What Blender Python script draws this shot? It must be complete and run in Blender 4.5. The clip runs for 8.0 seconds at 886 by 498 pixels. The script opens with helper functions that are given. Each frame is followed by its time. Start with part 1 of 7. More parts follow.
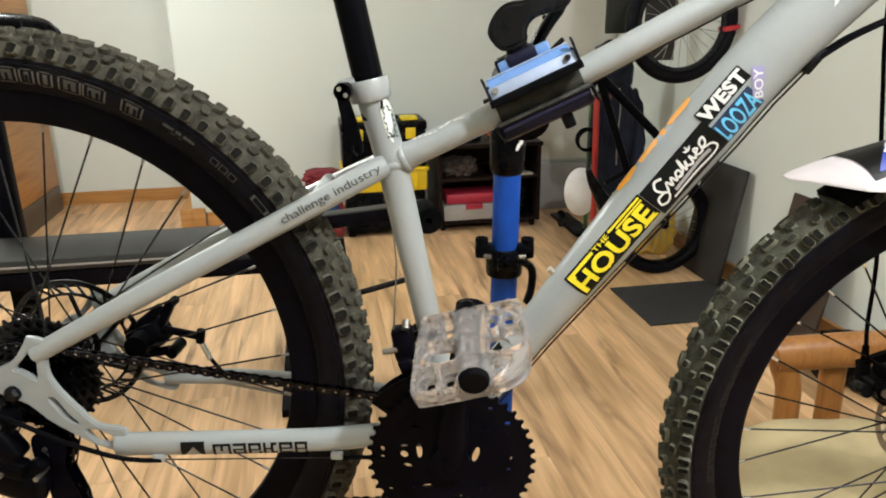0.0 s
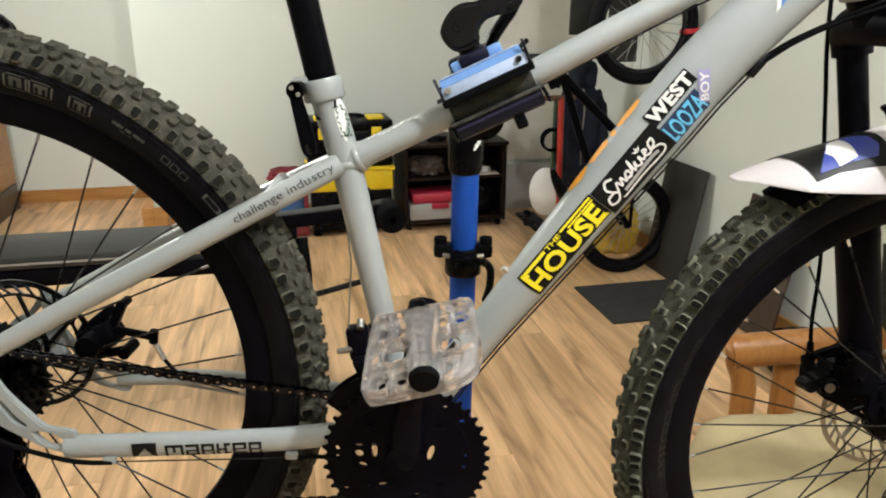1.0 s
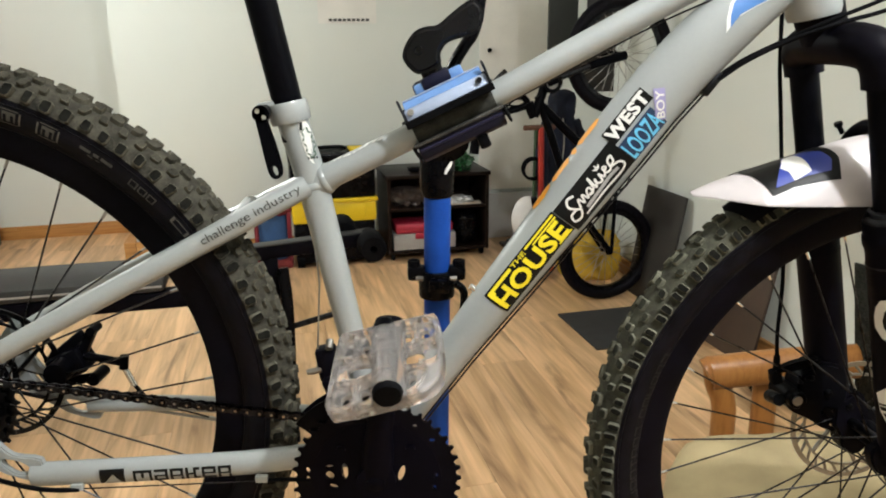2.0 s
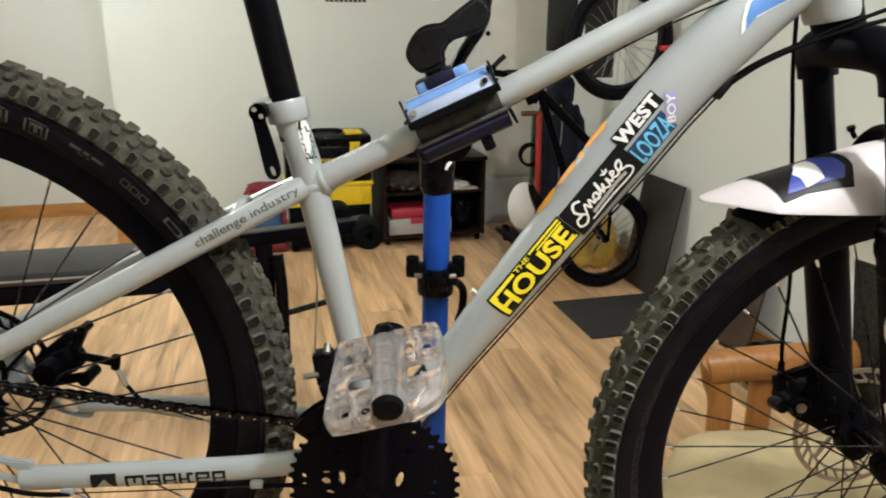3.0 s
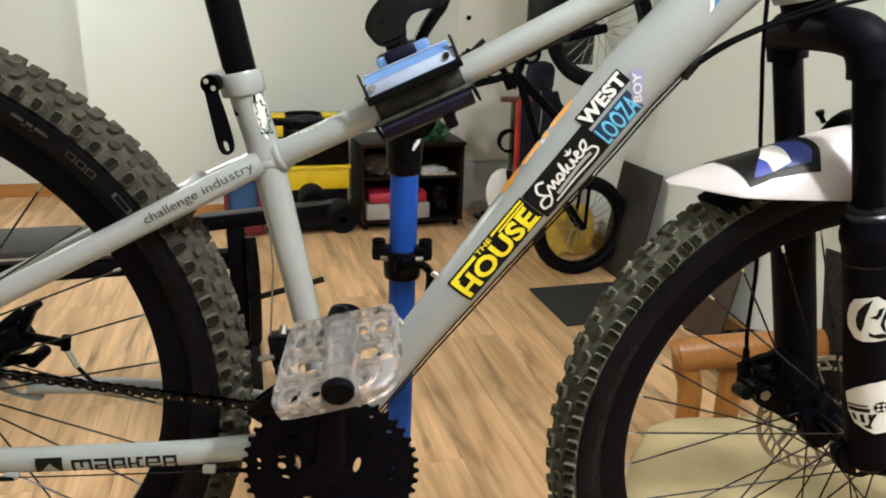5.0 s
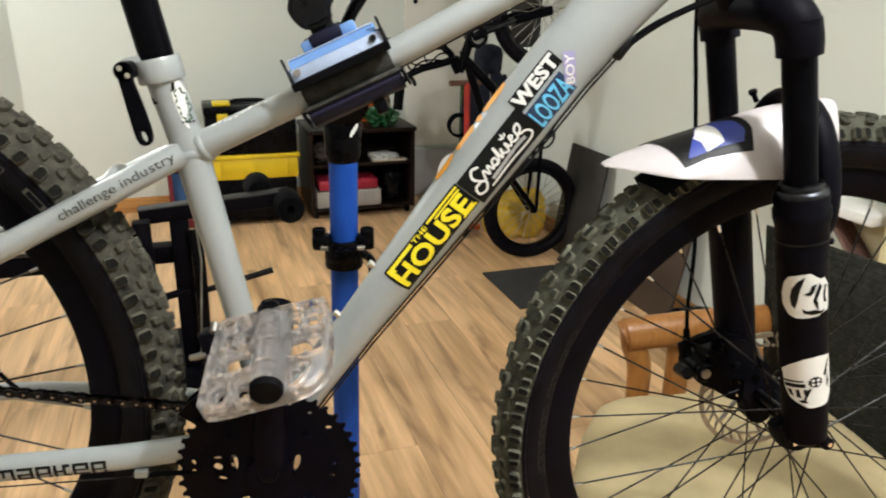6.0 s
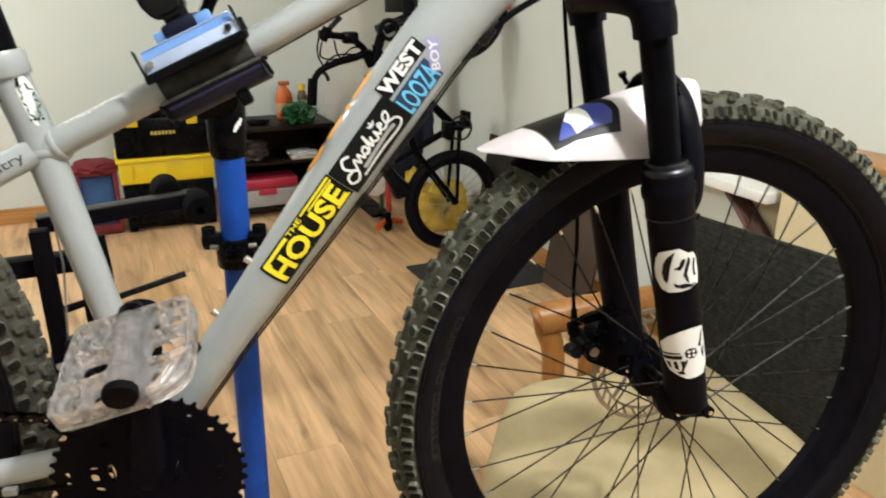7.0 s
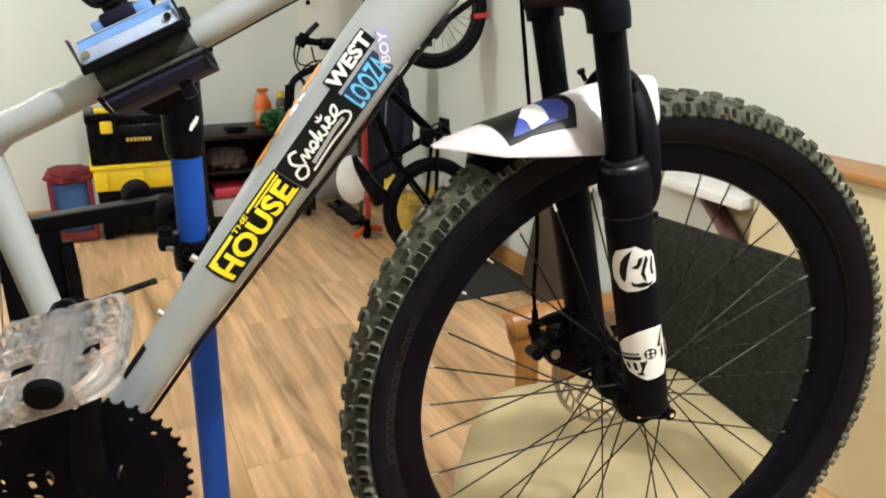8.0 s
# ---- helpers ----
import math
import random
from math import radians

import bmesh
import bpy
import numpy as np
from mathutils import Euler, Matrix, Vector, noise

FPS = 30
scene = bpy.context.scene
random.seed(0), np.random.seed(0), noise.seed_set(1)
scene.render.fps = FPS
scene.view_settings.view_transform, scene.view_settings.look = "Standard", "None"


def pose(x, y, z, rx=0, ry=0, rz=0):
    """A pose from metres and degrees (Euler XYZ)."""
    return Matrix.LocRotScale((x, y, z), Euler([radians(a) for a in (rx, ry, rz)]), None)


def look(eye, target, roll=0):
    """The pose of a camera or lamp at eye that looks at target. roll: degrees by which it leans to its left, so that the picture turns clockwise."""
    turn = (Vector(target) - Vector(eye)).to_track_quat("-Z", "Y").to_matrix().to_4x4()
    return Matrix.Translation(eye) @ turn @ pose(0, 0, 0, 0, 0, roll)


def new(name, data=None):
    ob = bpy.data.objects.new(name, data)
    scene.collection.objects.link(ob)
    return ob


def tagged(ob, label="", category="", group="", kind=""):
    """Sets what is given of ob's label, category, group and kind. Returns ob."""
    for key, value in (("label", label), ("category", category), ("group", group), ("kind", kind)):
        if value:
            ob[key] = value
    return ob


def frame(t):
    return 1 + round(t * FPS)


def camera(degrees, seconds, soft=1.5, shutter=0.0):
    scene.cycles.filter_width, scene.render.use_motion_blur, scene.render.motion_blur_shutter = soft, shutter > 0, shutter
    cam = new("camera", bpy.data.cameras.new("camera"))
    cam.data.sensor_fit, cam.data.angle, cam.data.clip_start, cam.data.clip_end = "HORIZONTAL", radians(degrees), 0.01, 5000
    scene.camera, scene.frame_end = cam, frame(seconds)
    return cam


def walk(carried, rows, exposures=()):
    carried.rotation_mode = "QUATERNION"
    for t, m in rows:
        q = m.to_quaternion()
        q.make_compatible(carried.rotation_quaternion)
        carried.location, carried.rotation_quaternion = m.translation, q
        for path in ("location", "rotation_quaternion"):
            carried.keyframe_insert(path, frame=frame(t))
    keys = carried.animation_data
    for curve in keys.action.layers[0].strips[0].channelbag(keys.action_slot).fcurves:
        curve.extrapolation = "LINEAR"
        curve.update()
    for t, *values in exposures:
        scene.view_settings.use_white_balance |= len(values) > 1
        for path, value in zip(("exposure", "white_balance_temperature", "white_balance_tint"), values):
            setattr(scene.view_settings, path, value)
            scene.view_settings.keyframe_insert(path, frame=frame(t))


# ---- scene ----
cam = camera(63.3, 8.0, soft=1.9, shutter=0.4)
PATH = [
    (0, (0.041, -0.083, 1.23), (-0.073, 1.812, 0.6), -0.7),
    (0.5, (0.045, -0.083, 1.232), (-0.029, 1.81, 0.593), -0.0),
    (1, (0.056, -0.086, 1.231), (0.029, 1.811, 0.599), 0.1),
    (1.5, (0.069, -0.094, 1.235), (0.085, 1.812, 0.629), -0.0),
    (1.7, (0.073, -0.1, 1.225), (0.093, 1.815, 0.649), -0.4),
    (2.8, (0.082, -0.08, 1.218), (0.063, 1.849, 0.689), -0.2),
    (3, (0.07, -0.073, 1.237), (0.094, 1.836, 0.64), 0.3),
    (3.5, (0.079, -0.07, 1.23), (0.151, 1.838, 0.637), 1.4),
    (4, (0.082, -0.067, 1.231), (0.135, 1.841, 0.632), 0.8),
    (4.5, (0.088, -0.061, 1.23), (0.148, 1.839, 0.608), 1.5),
    (5.8, (0.103, -0.046, 1.221), (0.261, 1.839, 0.57), 1.0),
    (6, (0.112, -0.042, 1.224), (0.309, 1.833, 0.557), 1.1),
    (6.5, (0.135, -0.042, 1.225), (0.414, 1.825, 0.565), 0.8),
    (7, (0.167, -0.048, 1.218), (0.543, 1.795, 0.54), 0.3),
    (7.5, (0.189, -0.048, 1.204), (0.598, 1.779, 0.502), 0.3),
    (8, (0.2, -0.043, 1.202), (0.618, 1.801, 0.55), 0.7),
]
# the clip brightens a little as it nears the white wall
walk(cam, [(t, look(eye, target, roll)) for t, eye, target, roll in PATH], [(0, 0.02), (1.5, -0.05), (3, -0.10), (4.5, -0.08), (6, -0.02), (7, 0.08), (8, 0.16)])

# ---- light ----
world = bpy.data.worlds.new("world")
scene.world = world
world.use_nodes = True
world.node_tree.nodes["Background"].inputs[0].default_value = (0.9, 0.85, 0.75, 1)
world.node_tree.nodes["Background"].inputs[1].default_value = 0.02
scene.view_settings.exposure = 0.0


def lamp(name, place, radius, watts, colour):
    data = bpy.data.lights.new(name, "POINT")
    data.shadow_soft_size, data.energy, data.color = radius, watts, colour
    ob = new(name, data)
    ob.location = place
    return ob


WARM = (0.950, 0.975, 0.972)
lamp("ceiling_lamp_light", (0.78, -0.12, 2.26), 0.04, 106, WARM)
# second lamp is unseen, placed so the recess wall matches the back wall
lamp("ceiling_lamp_light", (-2.01, 2.60, 2.26), 0.07, 70, WARM)


# ---- materials ----
def surface(name, colour, rough=0.5, metal=0.0, var=0.12, scale=8.0, bump=0.0, fine=120.0, coat=0.0, rough_var=0.1, tint=None, spec=0.5, stretch=(1, 1, 1), piece=0.0):
    m = bpy.data.materials.new(name)
    m.use_nodes = True
    nt = m.node_tree
    n, link = nt.nodes, nt.links
    b = n["Principled BSDF"]
    b.inputs["Metallic"].default_value = metal
    b.inputs["Coat Weight"].default_value = coat
    b.inputs["Specular IOR Level"].default_value = spec
    co = n.new("ShaderNodeTexCoord")
    mp = n.new("ShaderNodeMapping")
    mp.inputs["Scale"].default_value = stretch
    link.new(co.outputs["Object"], mp.inputs["Vector"])
    big = n.new("ShaderNodeTexNoise")
    big.inputs["Scale"].default_value, big.inputs["Detail"].default_value = scale, 6
    small = n.new("ShaderNodeTexNoise")
    small.inputs["Scale"].default_value, small.inputs["Detail"].default_value = fine, 3
    for x in (big, small):
        link.new(mp.outputs[0], x.inputs["Vector"])
    mix = n.new("ShaderNodeMath")
    mix.operation = "MULTIPLY_ADD"
    mix.inputs[1].default_value = 0.35
    link.new(small.outputs[0], mix.inputs[0])
    link.new(big.outputs[0], mix.inputs[2])
    ramp = n.new("ShaderNodeValToRGB")
    lo = tint or tuple(c * (1 - 2.2 * var) for c in colour)
    ramp.color_ramp.elements[0].position, ramp.color_ramp.elements[0].color = 0.42, (*[max(0, c) for c in lo], 1)
    ramp.color_ramp.elements[1].position, ramp.color_ramp.elements[1].color = 0.85, (*[min(1, c * (1 + var)) for c in colour], 1)
    link.new(mix.outputs[0], ramp.inputs[0])
    last = ramp.outputs[0]
    if piece:
        info = n.new("ShaderNodeObjectInfo")
        vary = n.new("ShaderNodeMapRange")
        vary.inputs[3].default_value, vary.inputs[4].default_value = 1 - piece, 1 + piece
        link.new(info.outputs["Random"], vary.inputs[0])
        hsv = n.new("ShaderNodeHueSaturation")
        link.new(last, hsv.inputs["Color"])
        link.new(vary.outputs[0], hsv.inputs["Value"])
        last = hsv.outputs[0]
    link.new(last, b.inputs["Base Color"])
    rr = n.new("ShaderNodeMapRange")
    rr.inputs[3].default_value, rr.inputs[4].default_value = max(0.02, rough - rough_var), min(1, rough + rough_var)
    link.new(mix.outputs[0], rr.inputs[0])
    link.new(rr.outputs[0], b.inputs["Roughness"])
    if bump:
        bp = n.new("ShaderNodeBump")
        bp.inputs["Strength"].default_value, bp.inputs["Distance"].default_value = bump, 0.002
        link.new(small.outputs[0], bp.inputs["Height"])
        link.new(bp.outputs[0], b.inputs["Normal"])
    return m


def wood(name, light, dark, grain=(9.0, 1.0, 9.0), rough=0.4, piece=0.12, knots=True, bump=0.05, direction="Y"):
    """Boards with long fibres, streaks and knots; every board shifted by its own random number."""
    m = bpy.data.materials.new(name)
    m.use_nodes = True
    nt = m.node_tree
    n, link = nt.nodes, nt.links
    b = n["Principled BSDF"]
    co = n.new("ShaderNodeTexCoord")
    info = n.new("ShaderNodeObjectInfo")
    off = n.new("ShaderNodeVectorMath")
    off.operation = "MULTIPLY_ADD"
    off.inputs[1].default_value = (1, 1, 1)
    scale = n.new("ShaderNodeVectorMath")
    scale.operation = "SCALE"
    scale.inputs[0].default_value = (3.1, 17.3, 5.7)
    link.new(info.outputs["Random"], scale.inputs["Scale"])
    link.new(co.outputs["Object"], off.inputs[0])
    link.new(scale.outputs[0], off.inputs[2])
    mp = n.new("ShaderNodeMapping")
    mp.inputs["Scale"].default_value = grain
    link.new(off.outputs[0], mp.inputs["Vector"])
    warp = n.new("ShaderNodeTexNoise")
    warp.inputs["Scale"].default_value, warp.inputs["Detail"].default_value = 1.1, 5
    warp.inputs["Distortion"].default_value = 0.9 if knots else 0.3
    link.new(mp.outputs[0], warp.inputs["Vector"])
    fibre_map = n.new("ShaderNodeMapping")
    fibre_map.inputs["Scale"].default_value = tuple(g * (7 if g > 2 else 2.2) for g in grain)
    link.new(off.outputs[0], fibre_map.inputs["Vector"])
    fibre = n.new("ShaderNodeTexNoise")
    fibre.inputs["Scale"].default_value, fibre.inputs["Detail"].default_value = 1.0, 4
    link.new(fibre_map.outputs[0], fibre.inputs["Vector"])
    ramp = n.new("ShaderNodeValToRGB")
    e = ramp.color_ramp.elements
    mid = tuple((a + 2 * c) / 3 for a, c in zip(dark, light))
    e[0].position, e[0].color = 0.27, (*dark, 1)
    e[1].position, e[1].color = 0.62, (*light, 1)
    k = e.new(0.42)
    k.color = (*mid, 1)
    link.new(warp.outputs[0], ramp.inputs[0])
    mixc = n.new("ShaderNodeMix")
    mixc.data_type, mixc.blend_type = "RGBA", "MULTIPLY"
    fr = n.new("ShaderNodeValToRGB")
    fr.color_ramp.elements[0].position, fr.color_ramp.elements[0].color = 0.36, (0.74, 0.69, 0.62, 1)
    fr.color_ramp.elements[1].position, fr.color_ramp.elements[1].color = 0.56, (1, 1, 1, 1)
    link.new(fibre.outputs[0], fr.inputs[0])
    mixc.inputs[0].default_value = 0.42 if knots else 0.75
    link.new(ramp.outputs[0], mixc.inputs[6])
    link.new(fr.outputs[0], mixc.inputs[7])
    vary = n.new("ShaderNodeMapRange")
    vary.inputs[3].default_value, vary.inputs[4].default_value = 1 - piece, 1 + piece
    link.new(info.outputs["Random"], vary.inputs[0])
    hsv = n.new("ShaderNodeHueSaturation")
    # broad darker and paler flames along the board
    broad_map = n.new("ShaderNodeMapping")
    broad_map.inputs["Scale"].default_value = (20.0, 1.6, 1.0)
    link.new(off.outputs[0], broad_map.inputs["Vector"])
    broad = n.new("ShaderNodeTexNoise")
    broad.inputs["Scale"].default_value, broad.inputs["Detail"].default_value, broad.inputs["Distortion"].default_value = 1.0, 2, 0.6
    link.new(broad_map.outputs[0], broad.inputs["Vector"])
    br = n.new("ShaderNodeValToRGB")
    br.color_ramp.elements[0].position, br.color_ramp.elements[0].color = 0.38, (0.74, 0.70, 0.63, 1)
    br.color_ramp.elements[1].position, br.color_ramp.elements[1].color = 0.58, (1, 1, 1, 1)
    link.new(broad.outputs[0], br.inputs[0])
    flame = n.new("ShaderNodeMix")
    flame.data_type, flame.blend_type = "RGBA", "MULTIPLY"
    flame.inputs[0].default_value = 0.85 if knots else 0.0
    link.new(mixc.outputs[2], flame.inputs[6])
    link.new(br.outputs[0], flame.inputs[7])
    link.new(flame.outputs[2], hsv.inputs["Color"])
    link.new(vary.outputs[0], hsv.inputs["Value"])
    link.new(hsv.outputs[0], b.inputs["Base Color"])
    b.inputs["Roughness"].default_value = rough
    bp = n.new("ShaderNodeBump")
    bp.inputs["Strength"].default_value, bp.inputs["Distance"].default_value = bump, 0.001
    link.new(fibre.outputs[0], bp.inputs["Height"])
    link.new(bp.outputs[0], b.inputs["Normal"])
    return m


def clear(name, colour, rough=0.12, ior=1.45, through_light=0.9):
    m = bpy.data.materials.new(name)
    m.use_nodes = True
    b = m.node_tree.nodes["Principled BSDF"]
    b.inputs["Base Color"].default_value = (*colour, 1)
    b.inputs["Roughness"].default_value = rough
    b.inputs["IOR"].default_value = ior
    b.inputs["Transmission Weight"].default_value = through_light
    return m


PAINT_GREY = surface("frame_paint", (0.305, 0.330, 0.332), 0.30, var=0.03, scale=14, coat=0.55, fine=300, spec=0.5)
PAINT_GREY.node_tree.nodes["Principled BSDF"].inputs["Coat Roughness"].default_value = 0.14
BLACK_PAINT = surface("black_anodised", (0.0027, 0.0024, 0.0046), 0.45, var=0.25, scale=30, spec=0.05)
BLACK_GLOSS = surface("black_gloss", (0.0022, 0.0022, 0.0034), 0.30, var=0.2, scale=20, spec=0.045)
BLACK_RUBBER = surface("black_rubber", (0.0022, 0.0022, 0.0030), 0.7, var=0.3, scale=40, bump=0.15, fine=400, spec=0.06)
SIDEWALL = surface("tyre_sidewall", (0.0042, 0.0036, 0.0060), 0.5, var=0.3, scale=60, bump=0.1, fine=500, spec=0.09)
RUBBER_RIB = surface("rubber_rib", (0.0050, 0.0045, 0.0052), 0.32, var=0.3, scale=60, spec=0.16)
TREAD = surface("dusty_tread", (0.060, 0.056, 0.044), 0.95, var=0.28, scale=70, bump=0.5, fine=420, spec=0.06, tint=(0.018, 0.0175, 0.015))
FRONT_KNOB = surface("worn_knob", (0.027, 0.028, 0.020), 0.92, var=0.4, scale=90, bump=0.5, fine=500, spec=0.06, tint=(0.012, 0.0118, 0.010))
FRONT_TREAD = surface("worn_tread", (0.062, 0.062, 0.046), 0.95, var=0.3, scale=60, bump=0.5, fine=420, spec=0.06, tint=(0.030, 0.029, 0.024))
FRONT_FLANK = surface("dusty_flank", (0.112, 0.110, 0.082), 0.95, var=0.5, scale=22, bump=0.4, fine=500, spec=0.06, tint=(0.035, 0.034, 0.028))
TREAD_FLANK = surface("pale_dusty_flank", (0.092, 0.087, 0.068), 0.95, var=0.5, scale=22, bump=0.4, fine=500, spec=0.06, tint=(0.020, 0.0185, 0.014))
KNOB = surface("tread_knob", (0.050, 0.047, 0.037), 0.92, var=0.5, scale=26, bump=0.5, fine=500, spec=0.06, tint=(0.020, 0.0195, 0.016))
KNOB_FACE = surface("knob_face", (0.0085, 0.0083, 0.0066), 0.8, var=0.5, scale=140, bump=0.4, fine=600, spec=0.08, tint=(0.003, 0.003, 0.0026))
STEEL = surface("steel", (0.36, 0.35, 0.33), 0.38, metal=1.0, var=0.15, scale=40)
DARK_STEEL = surface("dark_steel", (0.034, 0.035, 0.040), 0.30, metal=1.0, var=0.3, scale=60)
SPOKE_STEEL = surface("black_spoke_steel", (0.045, 0.045, 0.048), 0.26, metal=1.0, var=0.2, scale=60)
CHROME = surface("chrome", (0.8, 0.79, 0.77), 0.12, metal=1.0, var=0.05)
WHITE_PLASTIC = surface("white_plastic", (0.78, 0.77, 0.75), 0.35, var=0.04, scale=12)
BLUE_POLE = surface("blue_powder_coat", (0.010, 0.062, 0.33), 0.45, var=0.12, scale=20, bump=0.06, fine=500, spec=0.15)
BLUE_JAW = surface("blue_anodised", (0.15, 0.30, 0.62), 0.45, metal=0.1, var=0.06, scale=30)
DARK_BLUE = surface("dark_blue_jaw", (0.006, 0.007, 0.022), 0.45, metal=0.1, var=0.1, spec=0.2)
JAW_NAVY_EDGE = surface("lit_navy", (0.020, 0.022, 0.060), 0.4, metal=0.2, var=0.1, spec=0.3)
JAW_PAD_GREY = surface("lit_pad_edge", (0.050, 0.048, 0.044), 0.7, var=0.3, scale=60, spec=0.15)
JAW_SILVER = surface("pale_anodised", (0.34, 0.41, 0.56), 0.5, metal=0.15, var=0.06, scale=30)
CLEAR_PLASTIC = clear("clear_plastic", (0.97, 0.955, 0.965), 0.05, 1.46, 0.92)
DECAL_BLACK = surface("decal_black", (0.005, 0.005, 0.005), 0.35, var=0.1, spec=0.15)
DECAL_WHITE = surface("decal_white", (0.72, 0.72, 0.70), 0.4, var=0.03)
DECAL_YELLOW = surface("decal_yellow", (0.82, 0.68, 0.02), 0.4, var=0.03)
DECAL_ORANGE = surface("decal_orange", (0.85, 0.36, 0.02), 0.4, var=0.04)
DECAL_NAVY = surface("decal_navy", (0.01, 0.03, 0.08), 0.4, var=0.05)
DECAL_CYAN = surface("decal_cyan", (0.13, 0.50, 0.78), 0.4, var=0.05)
DECAL_LILAC = surface("decal_lilac", (0.30, 0.28, 0.50), 0.4, var=0.05)
DECAL_GREY = surface("decal_grey", (0.030, 0.029, 0.026), 0.4, var=0.05)
DECAL_BLUE = surface("decal_blue", (0.025, 0.045, 0.27), 0.4, var=0.05)
FIN_BLUE = surface("fin_blue", (0.055, 0.17, 0.44), 0.4, var=0.05)
DECAL_GREEN = surface("decal_green", (0.045, 0.095, 0.060), 0.4, var=0.1)
DECAL_TAN = surface("decal_tan", (0.085, 0.078, 0.064), 0.6, var=0.1)
WALL_PAINT = surface("wall_paint", (0.66, 0.69, 0.645), 0.75, var=0.018, scale=1.2, bump=0.06, fine=260, spec=0.3)
CEILING_PAINT = surface("ceiling_paint", (0.78, 0.77, 0.74), 0.9, var=0.02, scale=1.5, bump=0.1, fine=200)
LAMINATE = wood("laminate_planks", (0.79, 0.515, 0.285), (0.30, 0.172, 0.085), (12.0, 1.4, 12.0), 0.34, 0.12)
TRIM_WOOD = wood("trim_wood", (0.50, 0.25, 0.08), (0.34, 0.15, 0.045), (2.0, 2.0, 18.0), 0.38, 0.06, knots=False)
CHAIR_WOOD = wood("chair_wood", (0.36, 0.155, 0.040), (0.27, 0.105, 0.028), (16.0, 16.0, 2.5), 0.33, 0.05, knots=False)
DARK_WOOD = wood("dark_shelf_wood", (0.016, 0.009, 0.007), (0.008, 0.005, 0.004), (3, 3, 3), 0.4, 0.05, knots=False)
DARK_WOOD.node_tree.nodes["Principled BSDF"].inputs["Specular IOR Level"].default_value = 0.12
CRANK_BLACK = surface("crank_black", (0.0022, 0.0020, 0.0046), 0.42, var=0.2, scale=25, spec=0.04)
BEIGE_CLOTH = surface("beige_cloth", (0.44, 0.36, 0.21), 0.95, var=0.10, scale=9, bump=0.35, fine=600, spec=0.1)
BOARD_BLACK = surface("black_board", (0.022, 0.019, 0.016), 0.6, var=0.2, scale=6, bump=0.1)
BROWN_BOARD = surface("brown_board", (0.055, 0.035, 0.024), 0.5, var=0.15, scale=6)
MAT_BLACK = surface("mat_black", (0.022, 0.021, 0.020), 0.85, var=0.2, scale=20, bump=0.3, fine=500)
YELLOW_PLASTIC = surface("yellow_plastic", (0.78, 0.56, 0.01), 0.42, var=0.05, scale=14)
BLACK_PLASTIC = surface("black_plastic", (0.0024, 0.0024, 0.0034), 0.24, var=0.2, scale=25, spec=0.09)
RED_PLASTIC = surface("red_plastic", (0.38, 0.018, 0.045), 0.4, var=0.1)
GREY_PLASTIC = surface("grey_plastic", (0.36, 0.35, 0.34), 0.5, var=0.06)
VINYL = surface("grey_vinyl", (0.024, 0.024, 0.025), 0.5, var=0.1, scale=8, bump=0.1)


# ---- building helpers ----
placed = {}


def thing(name, label, category, place=(0, 0, 0), group="", kind=""):
    ob = new(name)
    ob.empty_display_size = 0.05
    ob.location = place
    placed[ob.name] = Matrix.Translation(place)
    return tagged(ob, label, category, group, kind)


def finish(name, bm, material, sharp=38):
    me = bpy.data.meshes.new(name)
    bmesh.ops.recalc_face_normals(bm, faces=bm.faces)
    bm.to_mesh(me)
    bm.free()
    me.polygons.foreach_set("use_smooth", [True] * len(me.polygons))
    me.set_sharp_from_angle(angle=radians(sharp))
    me.materials.append(material)
    return me


def part(name, bm, material, parent, label="", sharp=38):
    ob = new(name, finish(name, bm, material, sharp))
    ob.parent = parent
    ob.matrix_parent_inverse = placed.get(parent.name, Matrix()).inverted()
    return tagged(ob, label)


def single(name, bm, material, label, category, group="", kind="", sharp=38):
    return tagged(new(name, finish(name, bm, material, sharp)), label, category, group, kind)


def sweep(bm, pts, rad, seg=14, cap=True, hint=(0, 1, 0)):
    """A tube along pts; rad: a number, or a list of numbers or of pairs (across the hint, along the hint)."""
    pts = [Vector(p) for p in pts]
    if not isinstance(rad, (list, tuple)):
        rad = [rad] * len(pts)
    rings = []
    side = Vector(hint)
    for i, p in enumerate(pts):
        t = (pts[min(i + 1, len(pts) - 1)] - pts[max(i - 1, 0)]).normalized()
        if abs(t.dot(side)) > 0.95:
            side = Vector((0, 0, 1)) if abs(t.z) < 0.9 else Vector((1, 0, 0))
        a = (side - t * side.dot(t)).normalized()
        b = t.cross(a)
        side = a
        ra, rb = rad[i] if isinstance(rad[i], (list, tuple)) else (rad[i], rad[i])
        rings.append([bm.verts.new(p + b * (ra * math.cos(k)) + a * (rb * math.sin(k))) for k in (2 * math.pi * j / seg for j in range(seg))])
    for r, s in zip(rings, rings[1:]):
        for j in range(seg):
            bm.faces.new((r[j], r[(j + 1) % seg], s[(j + 1) % seg], s[j]))
    if cap:
        bm.faces.new(rings[0][::-1])
        bm.faces.new(rings[-1])
    return bm


def smooth(pts, n=6):
    """A rounded line through pts."""
    pts = [Vector(p) for p in pts]
    q = [pts[0] * 2 - pts[1], *pts, pts[-1] * 2 - pts[-2]]
    out = []
    for i in range(1, len(q) - 2):
        a, b, c, d = q[i - 1 : i + 3]
        for k in range(n):
            t = k / n
            out.append(0.5 * (2 * b + (c - a) * t + (2 * a - 5 * b + 4 * c - d) * t * t + (3 * b - a - 3 * c + d) * t**3))
    return [*out, pts[-1]]


